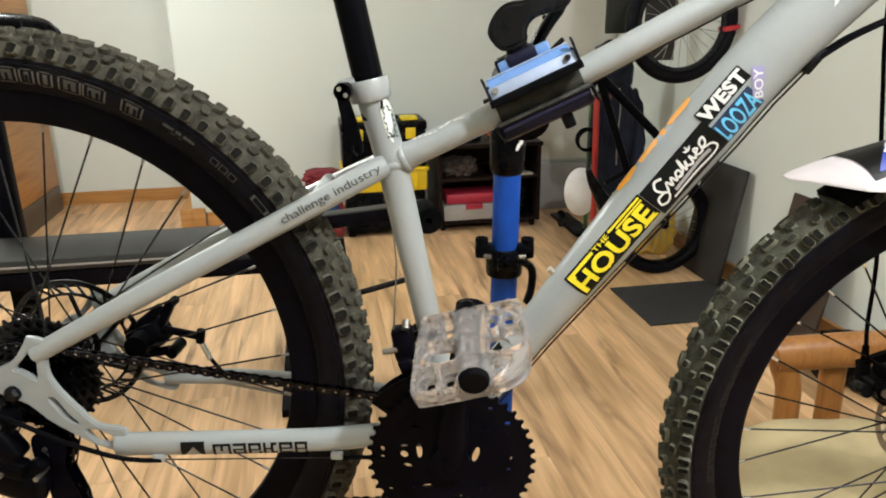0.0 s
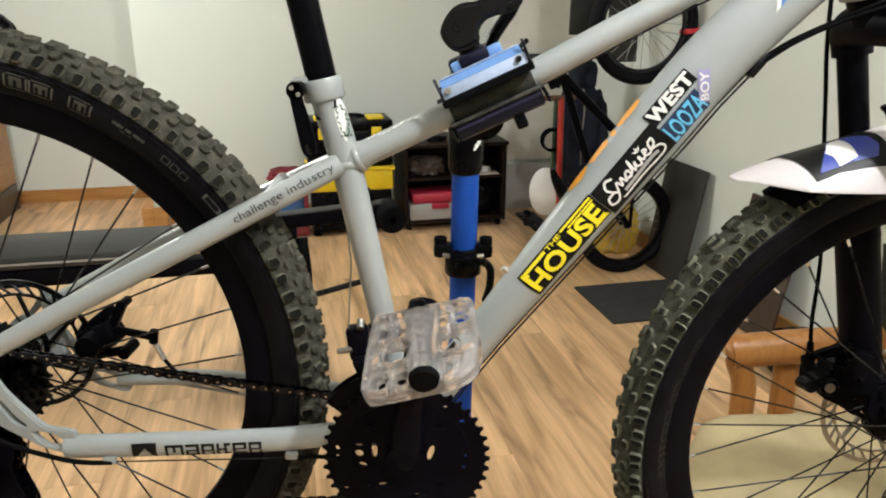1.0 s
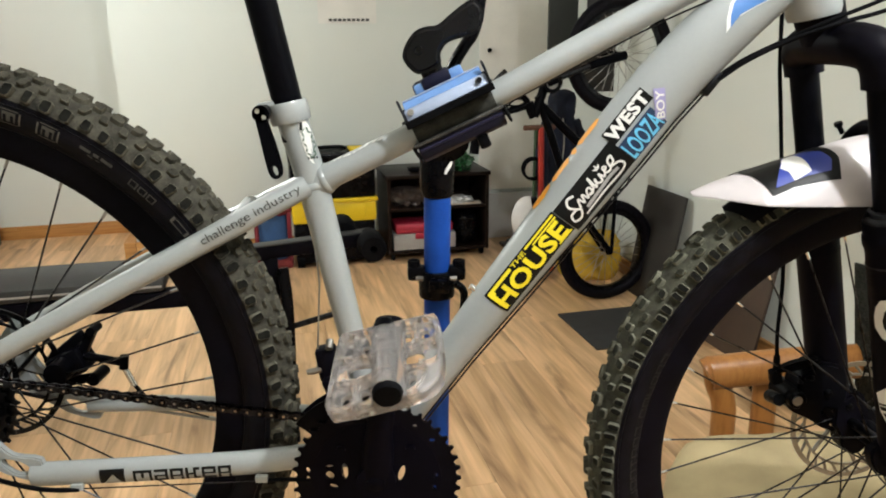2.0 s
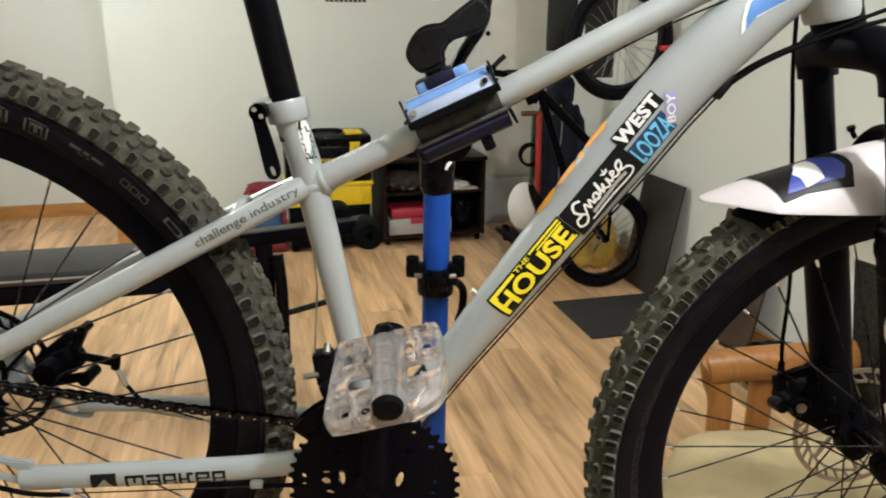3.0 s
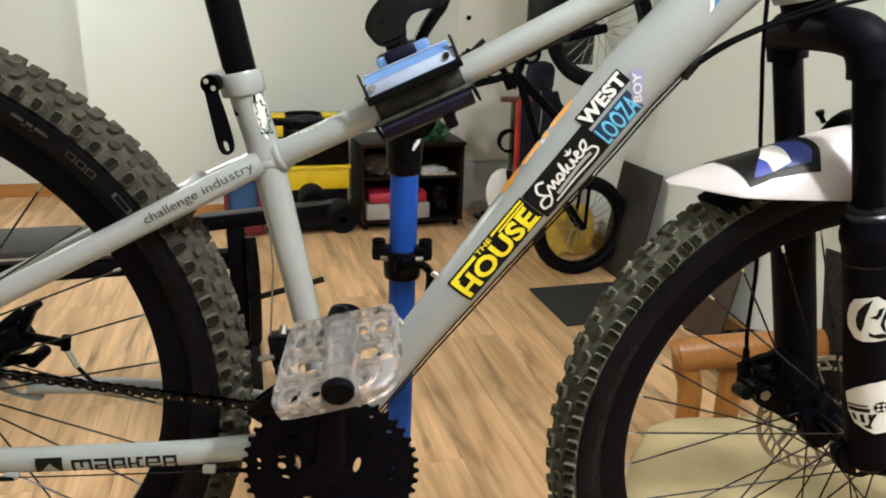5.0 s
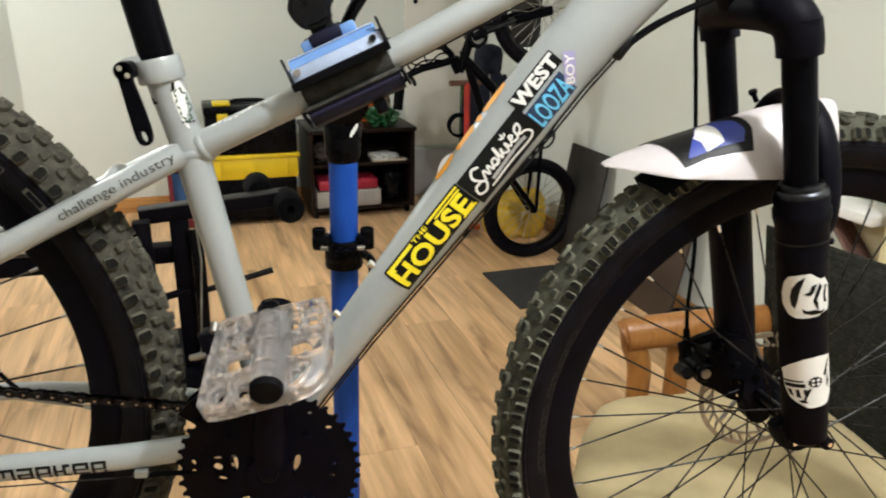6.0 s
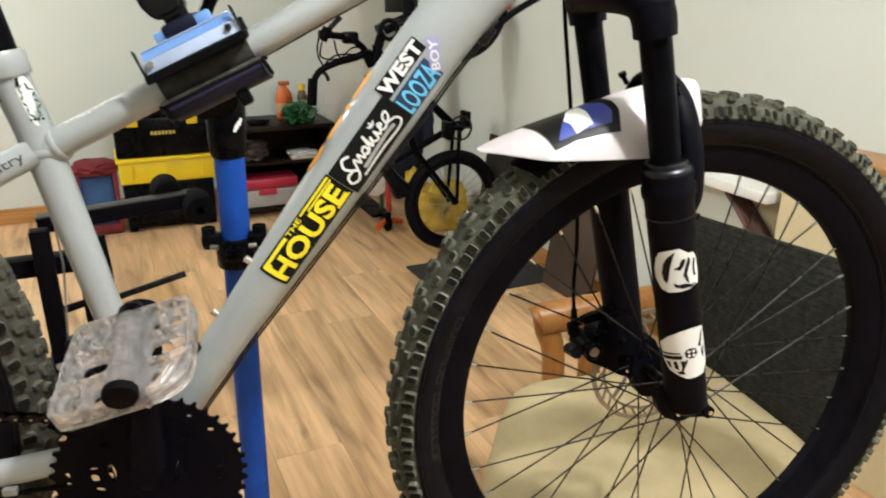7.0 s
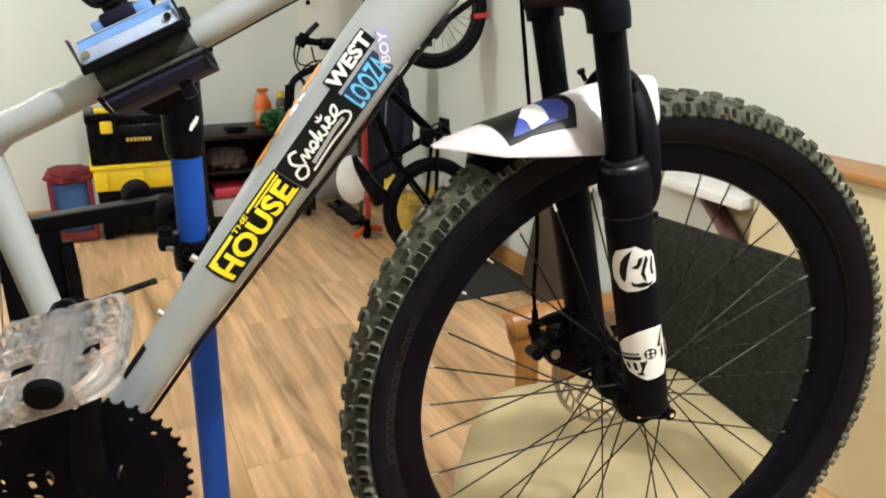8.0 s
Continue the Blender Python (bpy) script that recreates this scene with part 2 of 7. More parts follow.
def cyl(bm, a, b, r, r2=None, seg=16):
    return sweep(bm, [a, b], [r, r if r2 is None else r2], seg)


def box(bm, size, m=None, bevel=0.0, steps=2):
    r = bmesh.ops.create_cube(bm, size=1.0, matrix=(m or Matrix()) @ Matrix.Diagonal((*size, 1)))
    if bevel:
        edges = list({e for v in r["verts"] for e in v.link_edges})
        bmesh.ops.bevel(bm, geom=edges, offset=bevel, segments=steps, affect="EDGES", profile=0.5)
    return bm


def lathe(bm, prof, m, seg=48, closed=False):
    """Turns the profile (radius, height) round the z axis of m."""
    rings = [[bm.verts.new(m @ Vector((r * math.cos(a), r * math.sin(a), h))) for a in (2 * math.pi * j / seg for j in range(seg))] for r, h in prof]
    pairs = list(zip(rings, rings[1:])) + ([(rings[-1], rings[0])] if closed else [])
    for r, s in pairs:
        for j in range(seg):
            bm.faces.new((r[j], r[(j + 1) % seg], s[(j + 1) % seg], s[j]))
    return bm


def plate(bm, outline, thick, m, holes=()):
    """A flat plate with the outline in the xy plane of m, from z = 0 to thick; holes are outlines too."""
    loops, edges = [outline, *holes], []
    for loop in loops:
        vs = [bm.verts.new(m @ Vector((x, y, 0))) for x, y in loop]
        edges += [bm.edges.new((vs[i], vs[(i + 1) % len(vs)])) for i in range(len(vs))]
    faces = bmesh.ops.triangle_fill(bm, edges=edges, use_beauty=True)["geom"]
    faces = [f for f in faces if isinstance(f, bmesh.types.BMFace)]
    new_geo = bmesh.ops.extrude_face_region(bm, geom=faces)["geom"]
    shift = m.to_3x3() @ Vector((0, 0, thick))
    bmesh.ops.translate(bm, verts=[v for v in new_geo if isinstance(v, bmesh.types.BMVert)], vec=shift)
    return bm


def ellipse(cx, cy, rx, ry=None, n=20, turn=0.0):
    ry = rx if ry is None else ry
    c, s = math.cos(turn), math.sin(turn)
    return [(cx + rx * math.cos(a) * c - ry * math.sin(a) * s, cy + rx * math.cos(a) * s + ry * math.sin(a) * c) for a in (2 * math.pi * i / n for i in range(n))]


def rounded(pts, n=3):
    """A closed outline with its corners rounded off."""
    out, k = [], len(pts)
    for i in range(k):
        a, b, c, d = (Vector((*pts[(i + j) % k], 0)) for j in (-1, 0, 1, 2))
        for t in (j / n for j in range(n)):
            p = 0.5 * (2 * b + (c - a) * t + (2 * a - 5 * b + 4 * c - d) * t * t + (3 * b - a - 3 * c + d) * t**3)
            out.append((p.x, p.y))
    return out


def axes(origin, x, y):
    """The pose with its x axis along x and its y axis near y."""
    x = Vector(x).normalized()
    z = x.cross(Vector(y)).normalized()
    m = Matrix((x, z.cross(x), z)).transposed().to_4x4()
    m.translation = origin
    return m


def letters(body, size=1.0, width=None, height=None, shear=0.0, spacing=1.0, bold=0.0):
    """Flat letters as a bmesh in the xy plane, centred, scaled to width and height."""
    cu = bpy.data.curves.new("letters", "FONT")
    cu.body, cu.size, cu.shear, cu.space_character, cu.offset = body, size, shear, spacing, bold
    cu.resolution_u = 3
    ob = bpy.data.objects.new("letters", cu)
    scene.collection.objects.link(ob)
    me = bpy.data.meshes.new_from_object(ob.evaluated_get(bpy.context.evaluated_depsgraph_get()))
    bm = bmesh.new()
    bm.from_mesh(me)
    bpy.data.objects.remove(ob)
    bpy.data.curves.remove(cu)
    bpy.data.meshes.remove(me)
    lo = [min(v.co[k] for v in bm.verts) for k in (0, 1)]
    hi = [max(v.co[k] for v in bm.verts) for k in (0, 1)]
    sx = width / (hi[0] - lo[0]) if width else 1
    sy = height / (hi[1] - lo[1]) if height else sx
    for v in bm.verts:
        v.co = ((v.co.x - (lo[0] + hi[0]) / 2) * sx, (v.co.y - (lo[1] + hi[1]) / 2) * sy, 0)
    bmesh.ops.remove_doubles(bm, verts=bm.verts, dist=1e-6)
    return bm


def slice_across(bm, axis, lines):
    for k in lines:
        co, no = Vector((0, 0, 0)), Vector((0, 0, 0))
        co[axis], no[axis] = k, 1
        bmesh.ops.bisect_plane(bm, geom=bm.verts[:] + bm.edges[:] + bm.faces[:], plane_co=co, plane_no=no)


def patch(u0, u1, v0, v1, nu=10, nv=8, corner=0.0):
    """A flat grid in the xy plane."""
    bm = bmesh.new()
    g = [[bm.verts.new((u0 + (u1 - u0) * i / nu, v0 + (v1 - v0) * j / nv, 0)) for j in range(nv + 1)] for i in range(nu + 1)]
    for i in range(nu):
        for j in range(nv):
            bm.faces.new((g[i][j], g[i + 1][j], g[i + 1][j + 1], g[i][j + 1]))
    return bm


def polygon(pts):
    bm = bmesh.new()
    vs = [bm.verts.new((x, y, 0)) for x, y in pts]
    bmesh.ops.triangle_fill(bm, edges=[bm.edges.new((vs[i], vs[(i + 1) % len(vs)])) for i in range(len(vs))], use_beauty=True)
    return bm


def move(bm, dx=0, dy=0, turn=0.0):
    c, s = math.cos(radians(turn)), math.sin(radians(turn))
    for v in bm.verts:
        x, y = v.co.x, v.co.y
        v.co.x, v.co.y = dx + x * c - y * s, dy + x * s + y * c
    return bm


def wrap(bm, how):
    for v in bm.verts:
        v.co = how(v.co.x, v.co.y)
    return bm


# ---- the room, turned 13.5 degrees from the bicycle ----
R = pose(0, 0, 0, 0, 0, 13.5)


def room(u, v, z):
    return R @ Vector((u, v, z))


def block(u0, u1, v0, v1, z0, z1, bevel=0.0, bm=None):
    bm = bm or bmesh.new()
    return box(bm, (u1 - u0, v1 - v0, z1 - z0), R @ Matrix.Translation(((u0 + u1) / 2, (v0 + v1) / 2, (z0 + z1) / 2)), bevel)


def wall(name, label, *ext):
    return single(name, block(*ext), WALL_PAINT, label, "wall", kind="structure")


floor = single("floor", block(-1.84, 2.04, -3.62, 5.17, -0.12, -0.008), surface("floor_underlay", (0.12, 0.07, 0.035), 0.9), "honey-coloured laminate floor in long knotty planks", "floor", kind="structure")
wall("wall_back", "plain off-white painted wall behind the tools", -0.733, 2.04, 4.31, 4.43, 0, 2.45)
wall("wall_recess", "plain off-white painted wall of the recess", -1.84, -0.613, 5.05, 5.17, 0, 2.45)
wall("wall_recess_side", "short off-white return wall of the recess", -0.733, -0.613, 4.43, 5.05, 0, 2.45)
wall("wall_left", "off-white painted side wall", -1.84, -1.72, -3.5, 5.05, 0, 2.45)
wall("wall_right", "off-white painted wall with bikes hung before it", 1.92, 2.04, -3.5, 4.31, 0, 2.45)
wall("wall_front", "off-white painted wall closing the room", -1.84, 2.04, -3.62, -3.5, 0, 2.45)
single("ceiling", block(-1.84, 2.04, -3.62, 5.17, 2.45, 2.55), CEILING_PAINT, "flat white painted ceiling", "ceiling", kind="structure")
single("wall_half", block(1.80, 1.917, -1.6, 1.25, 0, 0.811), surface("yellow_wall_paint", (0.68, 0.58, 0.36), 0.8, var=0.05, scale=2, bump=0.08), "half-height cream wall below a wooden cap", "wall", kind="structure")
single("trim", block(1.775, 1.918, -1.62, 1.28, 0.812, 0.834, 0.005), TRIM_WOOD, "orange-brown wooden cap on the half wall", "trim", kind="structure")


def skirting(u0, u1, v0, v1):
    bm = bmesh.new()
    block(u0, u1, v0, v1, 0, 0.07, 0.002, bm)
    grow = 0.003
    block(u0 - grow, u1 + grow, v0 - grow, v1 + grow, 0.07, 0.086, 0.003, bm)
    single("baseboard", bm, TRIM_WOOD, "orange-brown wooden baseboard along the wall", "baseboard", kind="structure")


skirting(-0.650, 1.9, 4.294, 4.306)
skirting(-1.70, -0.74, 5.034, 5.046)
bm = block(-0.80, -0.735, 4.272, 5.03, 0, 0.118, 0.003)
block(-0.734, -0.655, 4.272, 4.293, 0, 0.118, 0.003, bm)
single("trim", bm, TRIM_WOOD, "thick orange-brown wooden trim round the wall corner", "trim", kind="structure")
skirting(-1.716, -1.704, 3.2, 5.03)
skirting(1.904, 1.916, 1.16, 4.28)

# the wooden door standing open against the left wall
door = thing("door_1", "brown wooden door leaf with pale edge standing open", "door", room(-1.68, 4.5, 0), kind="structure")
part("leaf", block(-1.70, -1.655, 4.12, 4.93, 0.17, 2.05, 0.003), TRIM_WOOD, door)
part("edge_strip", block(-1.654, -1.65, 4.13, 4.22, 0.17, 2.04), surface("pale_strip", (0.35, 0.36, 0.30), 0.5), door, "pale grey-green edge strip")
part("kick_plate", block(-1.70, -1.656, 4.12, 4.93, 0.0, 0.165, 0.002), surface("dark_kick_plate", (0.10, 0.085, 0.07), 0.35, metal=0.4), door, "dark scuffed kick plate")

# the cupboard door in the back wall, with its knob, and a panel where the wall below is greyer
hatch = thing("door_2", "white cupboard door with a small black knob", "door", room(1.63, 4.3, 0.3), kind="structure")
part("leaf", block(1.375, 1.898, 4.288, 4.308, 0.31, 2.0, 0.003), surface("hatch_paint", (0.70, 0.68, 0.62), 0.6, var=0.03), hatch)
bm = bmesh.new()
lathe(bm, [(0.0, 0.03), (0.012, 0.03), (0.015, 0.022), (0.009, 0.01), (0.008, 0.0)], R @ Matrix.Translation((1.43, 4.288, 1.185)) @ Matrix.Rotation(radians(90), 4, "X"), 18)
part("knob", bm, BLACK_PLASTIC, hatch)
single("grey_panel", box(bmesh.new(), (0.50, 0.012, 0.29), R @ Matrix.Translation((1.64, 4.25, 0.145)) @ Matrix.Rotation(radians(-8), 4, "X"), 0.002), GREY_PLASTIC, "low pale grey panel in front of the baseboard", "board")

# paper on the wall
bm = bmesh.new()
block(0.40, 0.74, 4.306, 4.309, 1.345, 1.75, 0, bm)
poster = single("poster", bm, surface("poster_paper", (0.72, 0.71, 0.66), 0.8, var=0.03), "pale paper poster with a line of print", "poster")
for k in range(9):
    part("print_bar", block(0.46 + k * 0.027, 0.48 + k * 0.027, 4.303, 4.3055, 1.357, 1.372), DECAL_GREY, poster)
single("wall_paper_strip", block(0.06, 0.14, 4.304, 4.309, 1.36, 1.5), surface("strip_paper", (0.62, 0.55, 0.45), 0.8), "small pale note pinned to the wall", "note")

# ceiling light fittings added at the lamps' places, above the view
for x, y in ((0.78, -0.12), (-2.01, 2.60)):
    u, v, _ = R.inverted() @ Vector((x, y, 0))
    cl = thing("ceiling_light", "round white light fitting flat on the ceiling", "ceiling light", room(u, v, 2.45), "ceiling lights")
    part("canopy", lathe(bmesh.new(), [(0, 0), (0.2, 0), (0.21, -0.02), (0.18, -0.035), (0, -0.035)], R @ Matrix.Translation((u, v, 2.45)), 32), WHITE_PLASTIC, cl)


# ---- the bicycle, in the plane y = YB, pointing along +x ----
YB = 0.632
BB = Vector((0.007, YB, 0.773))
REAR = Vector((-0.450, YB, 0.852))
bike = thing("bicycle", "pale grey hardtail mountain bike clamped in a repair stand", "bicycle", (0.007, YB, 0.49))


# down tube: along DT_DIR from DT_O; deeper towards the head tube, where it bends level
DT_O, DT_DIR = Vector((0.062, YB, 0.858)), Vector((0.5945, 0, 0.8041))
DT_UP = Vector((-0.8041, 0, 0.5945))


def dt_axis(s):
    bend = max(0.0, s - 0.36)
    p = DT_O + DT_DIR * s
    return p + Vector((0.55, 0, -0.50)) * (bend * bend * 1.05)


def dt_rad(s):
    k = min(0.8, max(0, (s - 0.05) / 0.33))
    end = max(0.0, s - 0.47) * 0.06
    return 0.0205 + 0.0135 * k - end, 0.0215 + 0.0045 * k - end


def dt_surface(s, v, lift=0.0007):
    """The near side of the down tube, s metres up it and v metres above its middle line."""
    a, b = dt_rad(s)
    p = dt_axis(s)
    t = (dt_axis(s + 0.004) - dt_axis(s - 0.004)).normalized()
    up = Vector((-t.z, 0, t.x))
    w = max(-0.999, min(0.999, v / a))
    ang = math.asin(w)
    return p + up * ((a + lift) * math.sin(ang)) + Vector((0, -(b + lift) * math.cos(ang), 0))


bm = bmesh.new()
ss = [-0.10 + 0.02 * i for i in range(33)]
sweep(bm, [dt_axis(s) for s in ss], [dt_rad(s) for s in ss], 28)
down_tube = part("down_tube", bm, PAINT_GREY, bike)

top_pts = smooth([(-0.056, YB, 1.082), (-0.031, YB, 1.094), (0.06, YB, 1.137), (0.139, YB, 1.175), (0.218, YB, 1.2170), (0.30, YB, 1.260), (0.41, YB, 1.315)], 6)
bm = bmesh.new()
sweep(bm, top_pts, [(0.0155 if i < 6 else 0.0132, 0.0155) for i in range(len(top_pts))], 22)
top_tube = part("top_tube", bm, PAINT_GREY, bike)

bm = bmesh.new()
sweep(bm, [BB, (-0.0205, YB, 0.918), (-0.0495, YB, 1.067), (-0.0585, YB, 1.108), (-0.070, YB, 1.150)], [0.0148, 0.0142, 0.0158, 0.0158, 0.0158], 24)
seat_tube = part("seat_tube", bm, PAINT_GREY, bike)
# weld beads where the tubes meet
bm = bmesh.new()
for a, r, d in (((-0.0525, YB, 1.083), 0.0166, (-0.2, 0, 1)), ((-0.0400, YB, 1.0895), 0.0152, (0.91, 0, 0.41))):
    q = Vector(d).to_track_quat("Z", "Y").to_matrix().to_4x4()
    lathe(bm, [(r + 0.0012 * math.cos(k), 0.0035 * math.sin(k)) for k in (2 * math.pi * i / 8 for i in range(8))], Matrix.Translation(a) @ q, 28, True)
part("weld_bead", bm, PAINT_GREY, bike)

bm = bmesh.new()
head_dir = Vector((-0.2334, 0, 0.9724))
head_low = Vector((0.443, YB, 1.243))
sweep(bm, [head_low, head_low + head_dir * 0.006, head_low + head_dir * 0.05, head_low + head_dir * 0.13], [0.0235, 0.0255, 0.0245, 0.0235], 28)
part("head_tube", bm, PAINT_GREY, bike)
bm = bmesh.new()
cyl(bm, BB - Vector((0, 0.037, 0)), BB + Vector((0, 0.037, 0)), 0.0215, seg=28)
part("bottom_bracket_shell", bm, PAINT_GREY, bike)

# seat stays and chain stays, near and far side
for side in (-1, 1):
    bm = bmesh.new()
    stay = smooth([(-0.424, YB + side * 0.064, 0.8955), (-0.30, YB + side * 0.058, 0.962), (-0.16, YB + side * 0.040, 1.033), (-0.095, YB + side * 0.026, 1.066), (-0.058, YB + side * 0.010, 1.084)], 5)
    sweep(bm, stay, [0.0104 + 0.0013 * min(1.0, k / 12) for k in range(len(stay))], 20)
    part("seat_stay", bm, PAINT_GREY, bike)
    bm = bmesh.new()
    lift = 0.011 if side > 0 else 0.0
    stay = smooth([(-0.352, YB + side * 0.066, 0.790 + lift), (-0.24, YB + side * 0.062, 0.7925 + lift), (-0.13, YB + side * 0.052, 0.7925 + lift * 0.7), (-0.065, YB + side * 0.043, 0.7945), (-0.02, YB + side * 0.030, 0.786)], 6)
    sweep(bm, stay, [(0.0135 - lift * 0.35, 0.010)] * len(stay), 20)
    part("chain_stay", bm, PAINT_GREY, bike)
    # forged dropout with its windows
    bm = bmesh.new()
    y = YB + side * 0.066 - 0.004
    outline = [(-0.4315, 0.9110), (-0.4290, 0.9165), (-0.4120, 0.9130), (-0.4062, 0.9040), (-0.4106, 0.8960), (-0.4126, 0.8824), (-0.4108, 0.8692), (-0.4016, 0.8527), (-0.3840, 0.8308), (-0.3682, 0.8146), (-0.3400, 0.8090), (-0.3420, 0.7830), (-0.3752, 0.7905), (-0.3891, 0.7985), (-0.4036, 0.8072), (-0.4230, 0.8206), (-0.4415, 0.8384), (-0.4692, 0.8500), (-0.4790, 0.8640), (-0.4680, 0.8790), (-0.4480, 0.8895)]
    w1 = [(-0.4262, 0.9020), (-0.4212, 0.9005), (-0.4229, 0.8855), (-0.4246, 0.8690), (-0.4292, 0.8696), (-0.4410, 0.8775), (-0.4480, 0.8795), (-0.4390, 0.8895)]
    w2 = [(-0.4165, 0.8455), (-0.4103, 0.8458), (-0.3988, 0.8277), (-0.3899, 0.8183), (-0.3908, 0.8160), (-0.4012, 0.8220), (-0.4094, 0.8343)]
    w3 = [(-0.3830, 0.8085), (-0.3691, 0.8086), (-0.3560, 0.8025), (-0.3527, 0.7969), (-0.3580, 0.7922), (-0.3716, 0.7945)]
    plate(bm, rounded(outline), 0.008, axes((0, y + 0.008, 0), (1, 0, 0), (0, 0, 1)), [rounded(w) for w in (w1, w2, w3)])
    bmesh.ops.bevel(bm, geom=[e for e in bm.edges if e.calc_face_angle(0) > 1.0], offset=0.0014, segments=2, affect="EDGES")
    part("dropout", bm, PAINT_GREY, bike)

# stay bridge
bm = bmesh.new()
sweep(bm, smooth([(-0.13, YB - 0.034, 1.048), (-0.122, YB - 0.018, 1.062), (-0.120, YB, 1.066), (-0.122, YB + 0.018, 1.062), (-0.13, YB + 0.034, 1.048)], 5), 0.006, 12)
part("stay_bridge", bm, PAINT_GREY, bike)

# seat post, collar and quick-release lever
post_dir = Vector((-0.2, 0, 1)).normalized()
bm = bmesh.new()
sweep(bm, [(-0.066, YB, 1.13), (-0.066 - 0.2 * 0.31, YB, 1.44)], 0.0150, 28)
part("seat_post", bm, BLACK_GLOSS, bike)
bm = bmesh.new()
q = post_dir.to_track_quat("Z", "Y").to_matrix().to_4x4()
cm = Matrix.Translation((-0.0705, YB, 1.147)) @ q
lathe(bm, [(0.0150, 0.0), (0.0195, 0.0), (0.0205, 0.002), (0.0205, 0.018), (0.0195, 0.0205), (0.0152, 0.0205)], cm, 36)
box(bm, (0.020, 0.022, 0.017), Matrix.Translation((-0.091, YB, 1.160)) @ q, 0.003)
collar = part("seat_collar", bm, PAINT_GREY, bike)
bm = bmesh.new()
cyl(bm, (-0.094, YB - 0.024, 1.158), (-0.094, YB + 0.02, 1.158), 0.0075, seg=20)
cyl(bm, (-0.094, YB - 0.030, 1.158), (-0.094, YB - 0.022, 1.158), 0.0085, seg=20)
part("quick_release_barrel", bm, BLACK_GLOSS, collar, "black pivot barrel")
for x, z in ((-0.0965, 1.161), (-0.0905, 1.155)):
    bm = bmesh.new()
    cyl(bm, (x, YB - 0.0325, z), (x, YB - 0.0295, z), 0.0024, seg=10)
    part("pivot_pin", bm, CHROME, collar, "bright pivot pin")
bm = bmesh.new()
lever = [(-0.101, 1.158), (-0.0995, 1.150), (-0.0945, 1.120), (-0.0905, 1.100), (-0.085, 1.0945), (-0.0785, 1.097), (-0.0768, 1.106), (-0.082, 1.130), (-0.0875, 1.150), (-0.0885, 1.162), (-0.094, 1.166)]
plate(bm, rounded(lever), 0.006, axes((0, YB - 0.024, 0), (1, 0, 0), (0, 0, 1)), [ellipse(-0.0838, 1.1025, 0.0026, 0.0050, 12, 0.25)])
bmesh.ops.bevel(bm, geom=[e for e in bm.edges if e.calc_face_angle(0) > 1.0], offset=0.0012, segments=2, affect="EDGES")
part("quick_release_lever", bm, BLACK_GLOSS, collar, "black quick-release lever with a slot")


# ---- wheels ----
def tyre_point(m, ang, phi, lift=0.0):
    """On the tyre: ang round the wheel, phi round its section (0 at the crown)."""
    rc, rho_r, rho_y = 0.3235, 0.0285, 0.0290
    r = rc + (rho_r + lift) * math.cos(phi)
    return m @ Vector((r * math.cos(ang), r * math.sin(ang), (rho_y + lift) * math.sin(phi)))


def knob(sides, tops, m, ang, phi, la, lp, high, skew=0.0):
    """One tapered tread block: dusty flanks in one mesh, its worn top in the other."""
    corners = [(cx + 0.22 * noise.noise(Vector((ang * 90, phi * 9, 3 + k))), cy + 0.22 * noise.noise(Vector((ang * 90, phi * 9, 13 + k)))) for k, (cx, cy) in enumerate(((-1, -0.72), (-0.6, -1.05), (0.6, -1.05), (1, -0.72), (1, 0.72), (0.6, 1.05), (-0.6, 1.05), (-1, 0.72)))]
    n = len(corners)
    high += 0.0009 * noise.noise(Vector((ang * 70, phi * 7, 5)))

    def ring(bm, lift, k):
        return [bm.verts.new(tyre_point(m, ang + (sx + skew * sy) * la * k, phi + sy * lp * k, lift)) for sx, sy in corners]

    a, b, c = ring(sides, -0.002, 1.12), ring(sides, high * 0.88, 0.98), ring(sides, high, 0.84)
    tops.faces.new(ring(tops, high - 0.0002, 0.85))
    for i in range(n):
        sides.faces.new((a[i], a[(i + 1) % n], b[(i + 1) % n], b[i]))
        sides.faces.new((b[i], b[(i + 1) % n], c[(i + 1) % n], c[i]))


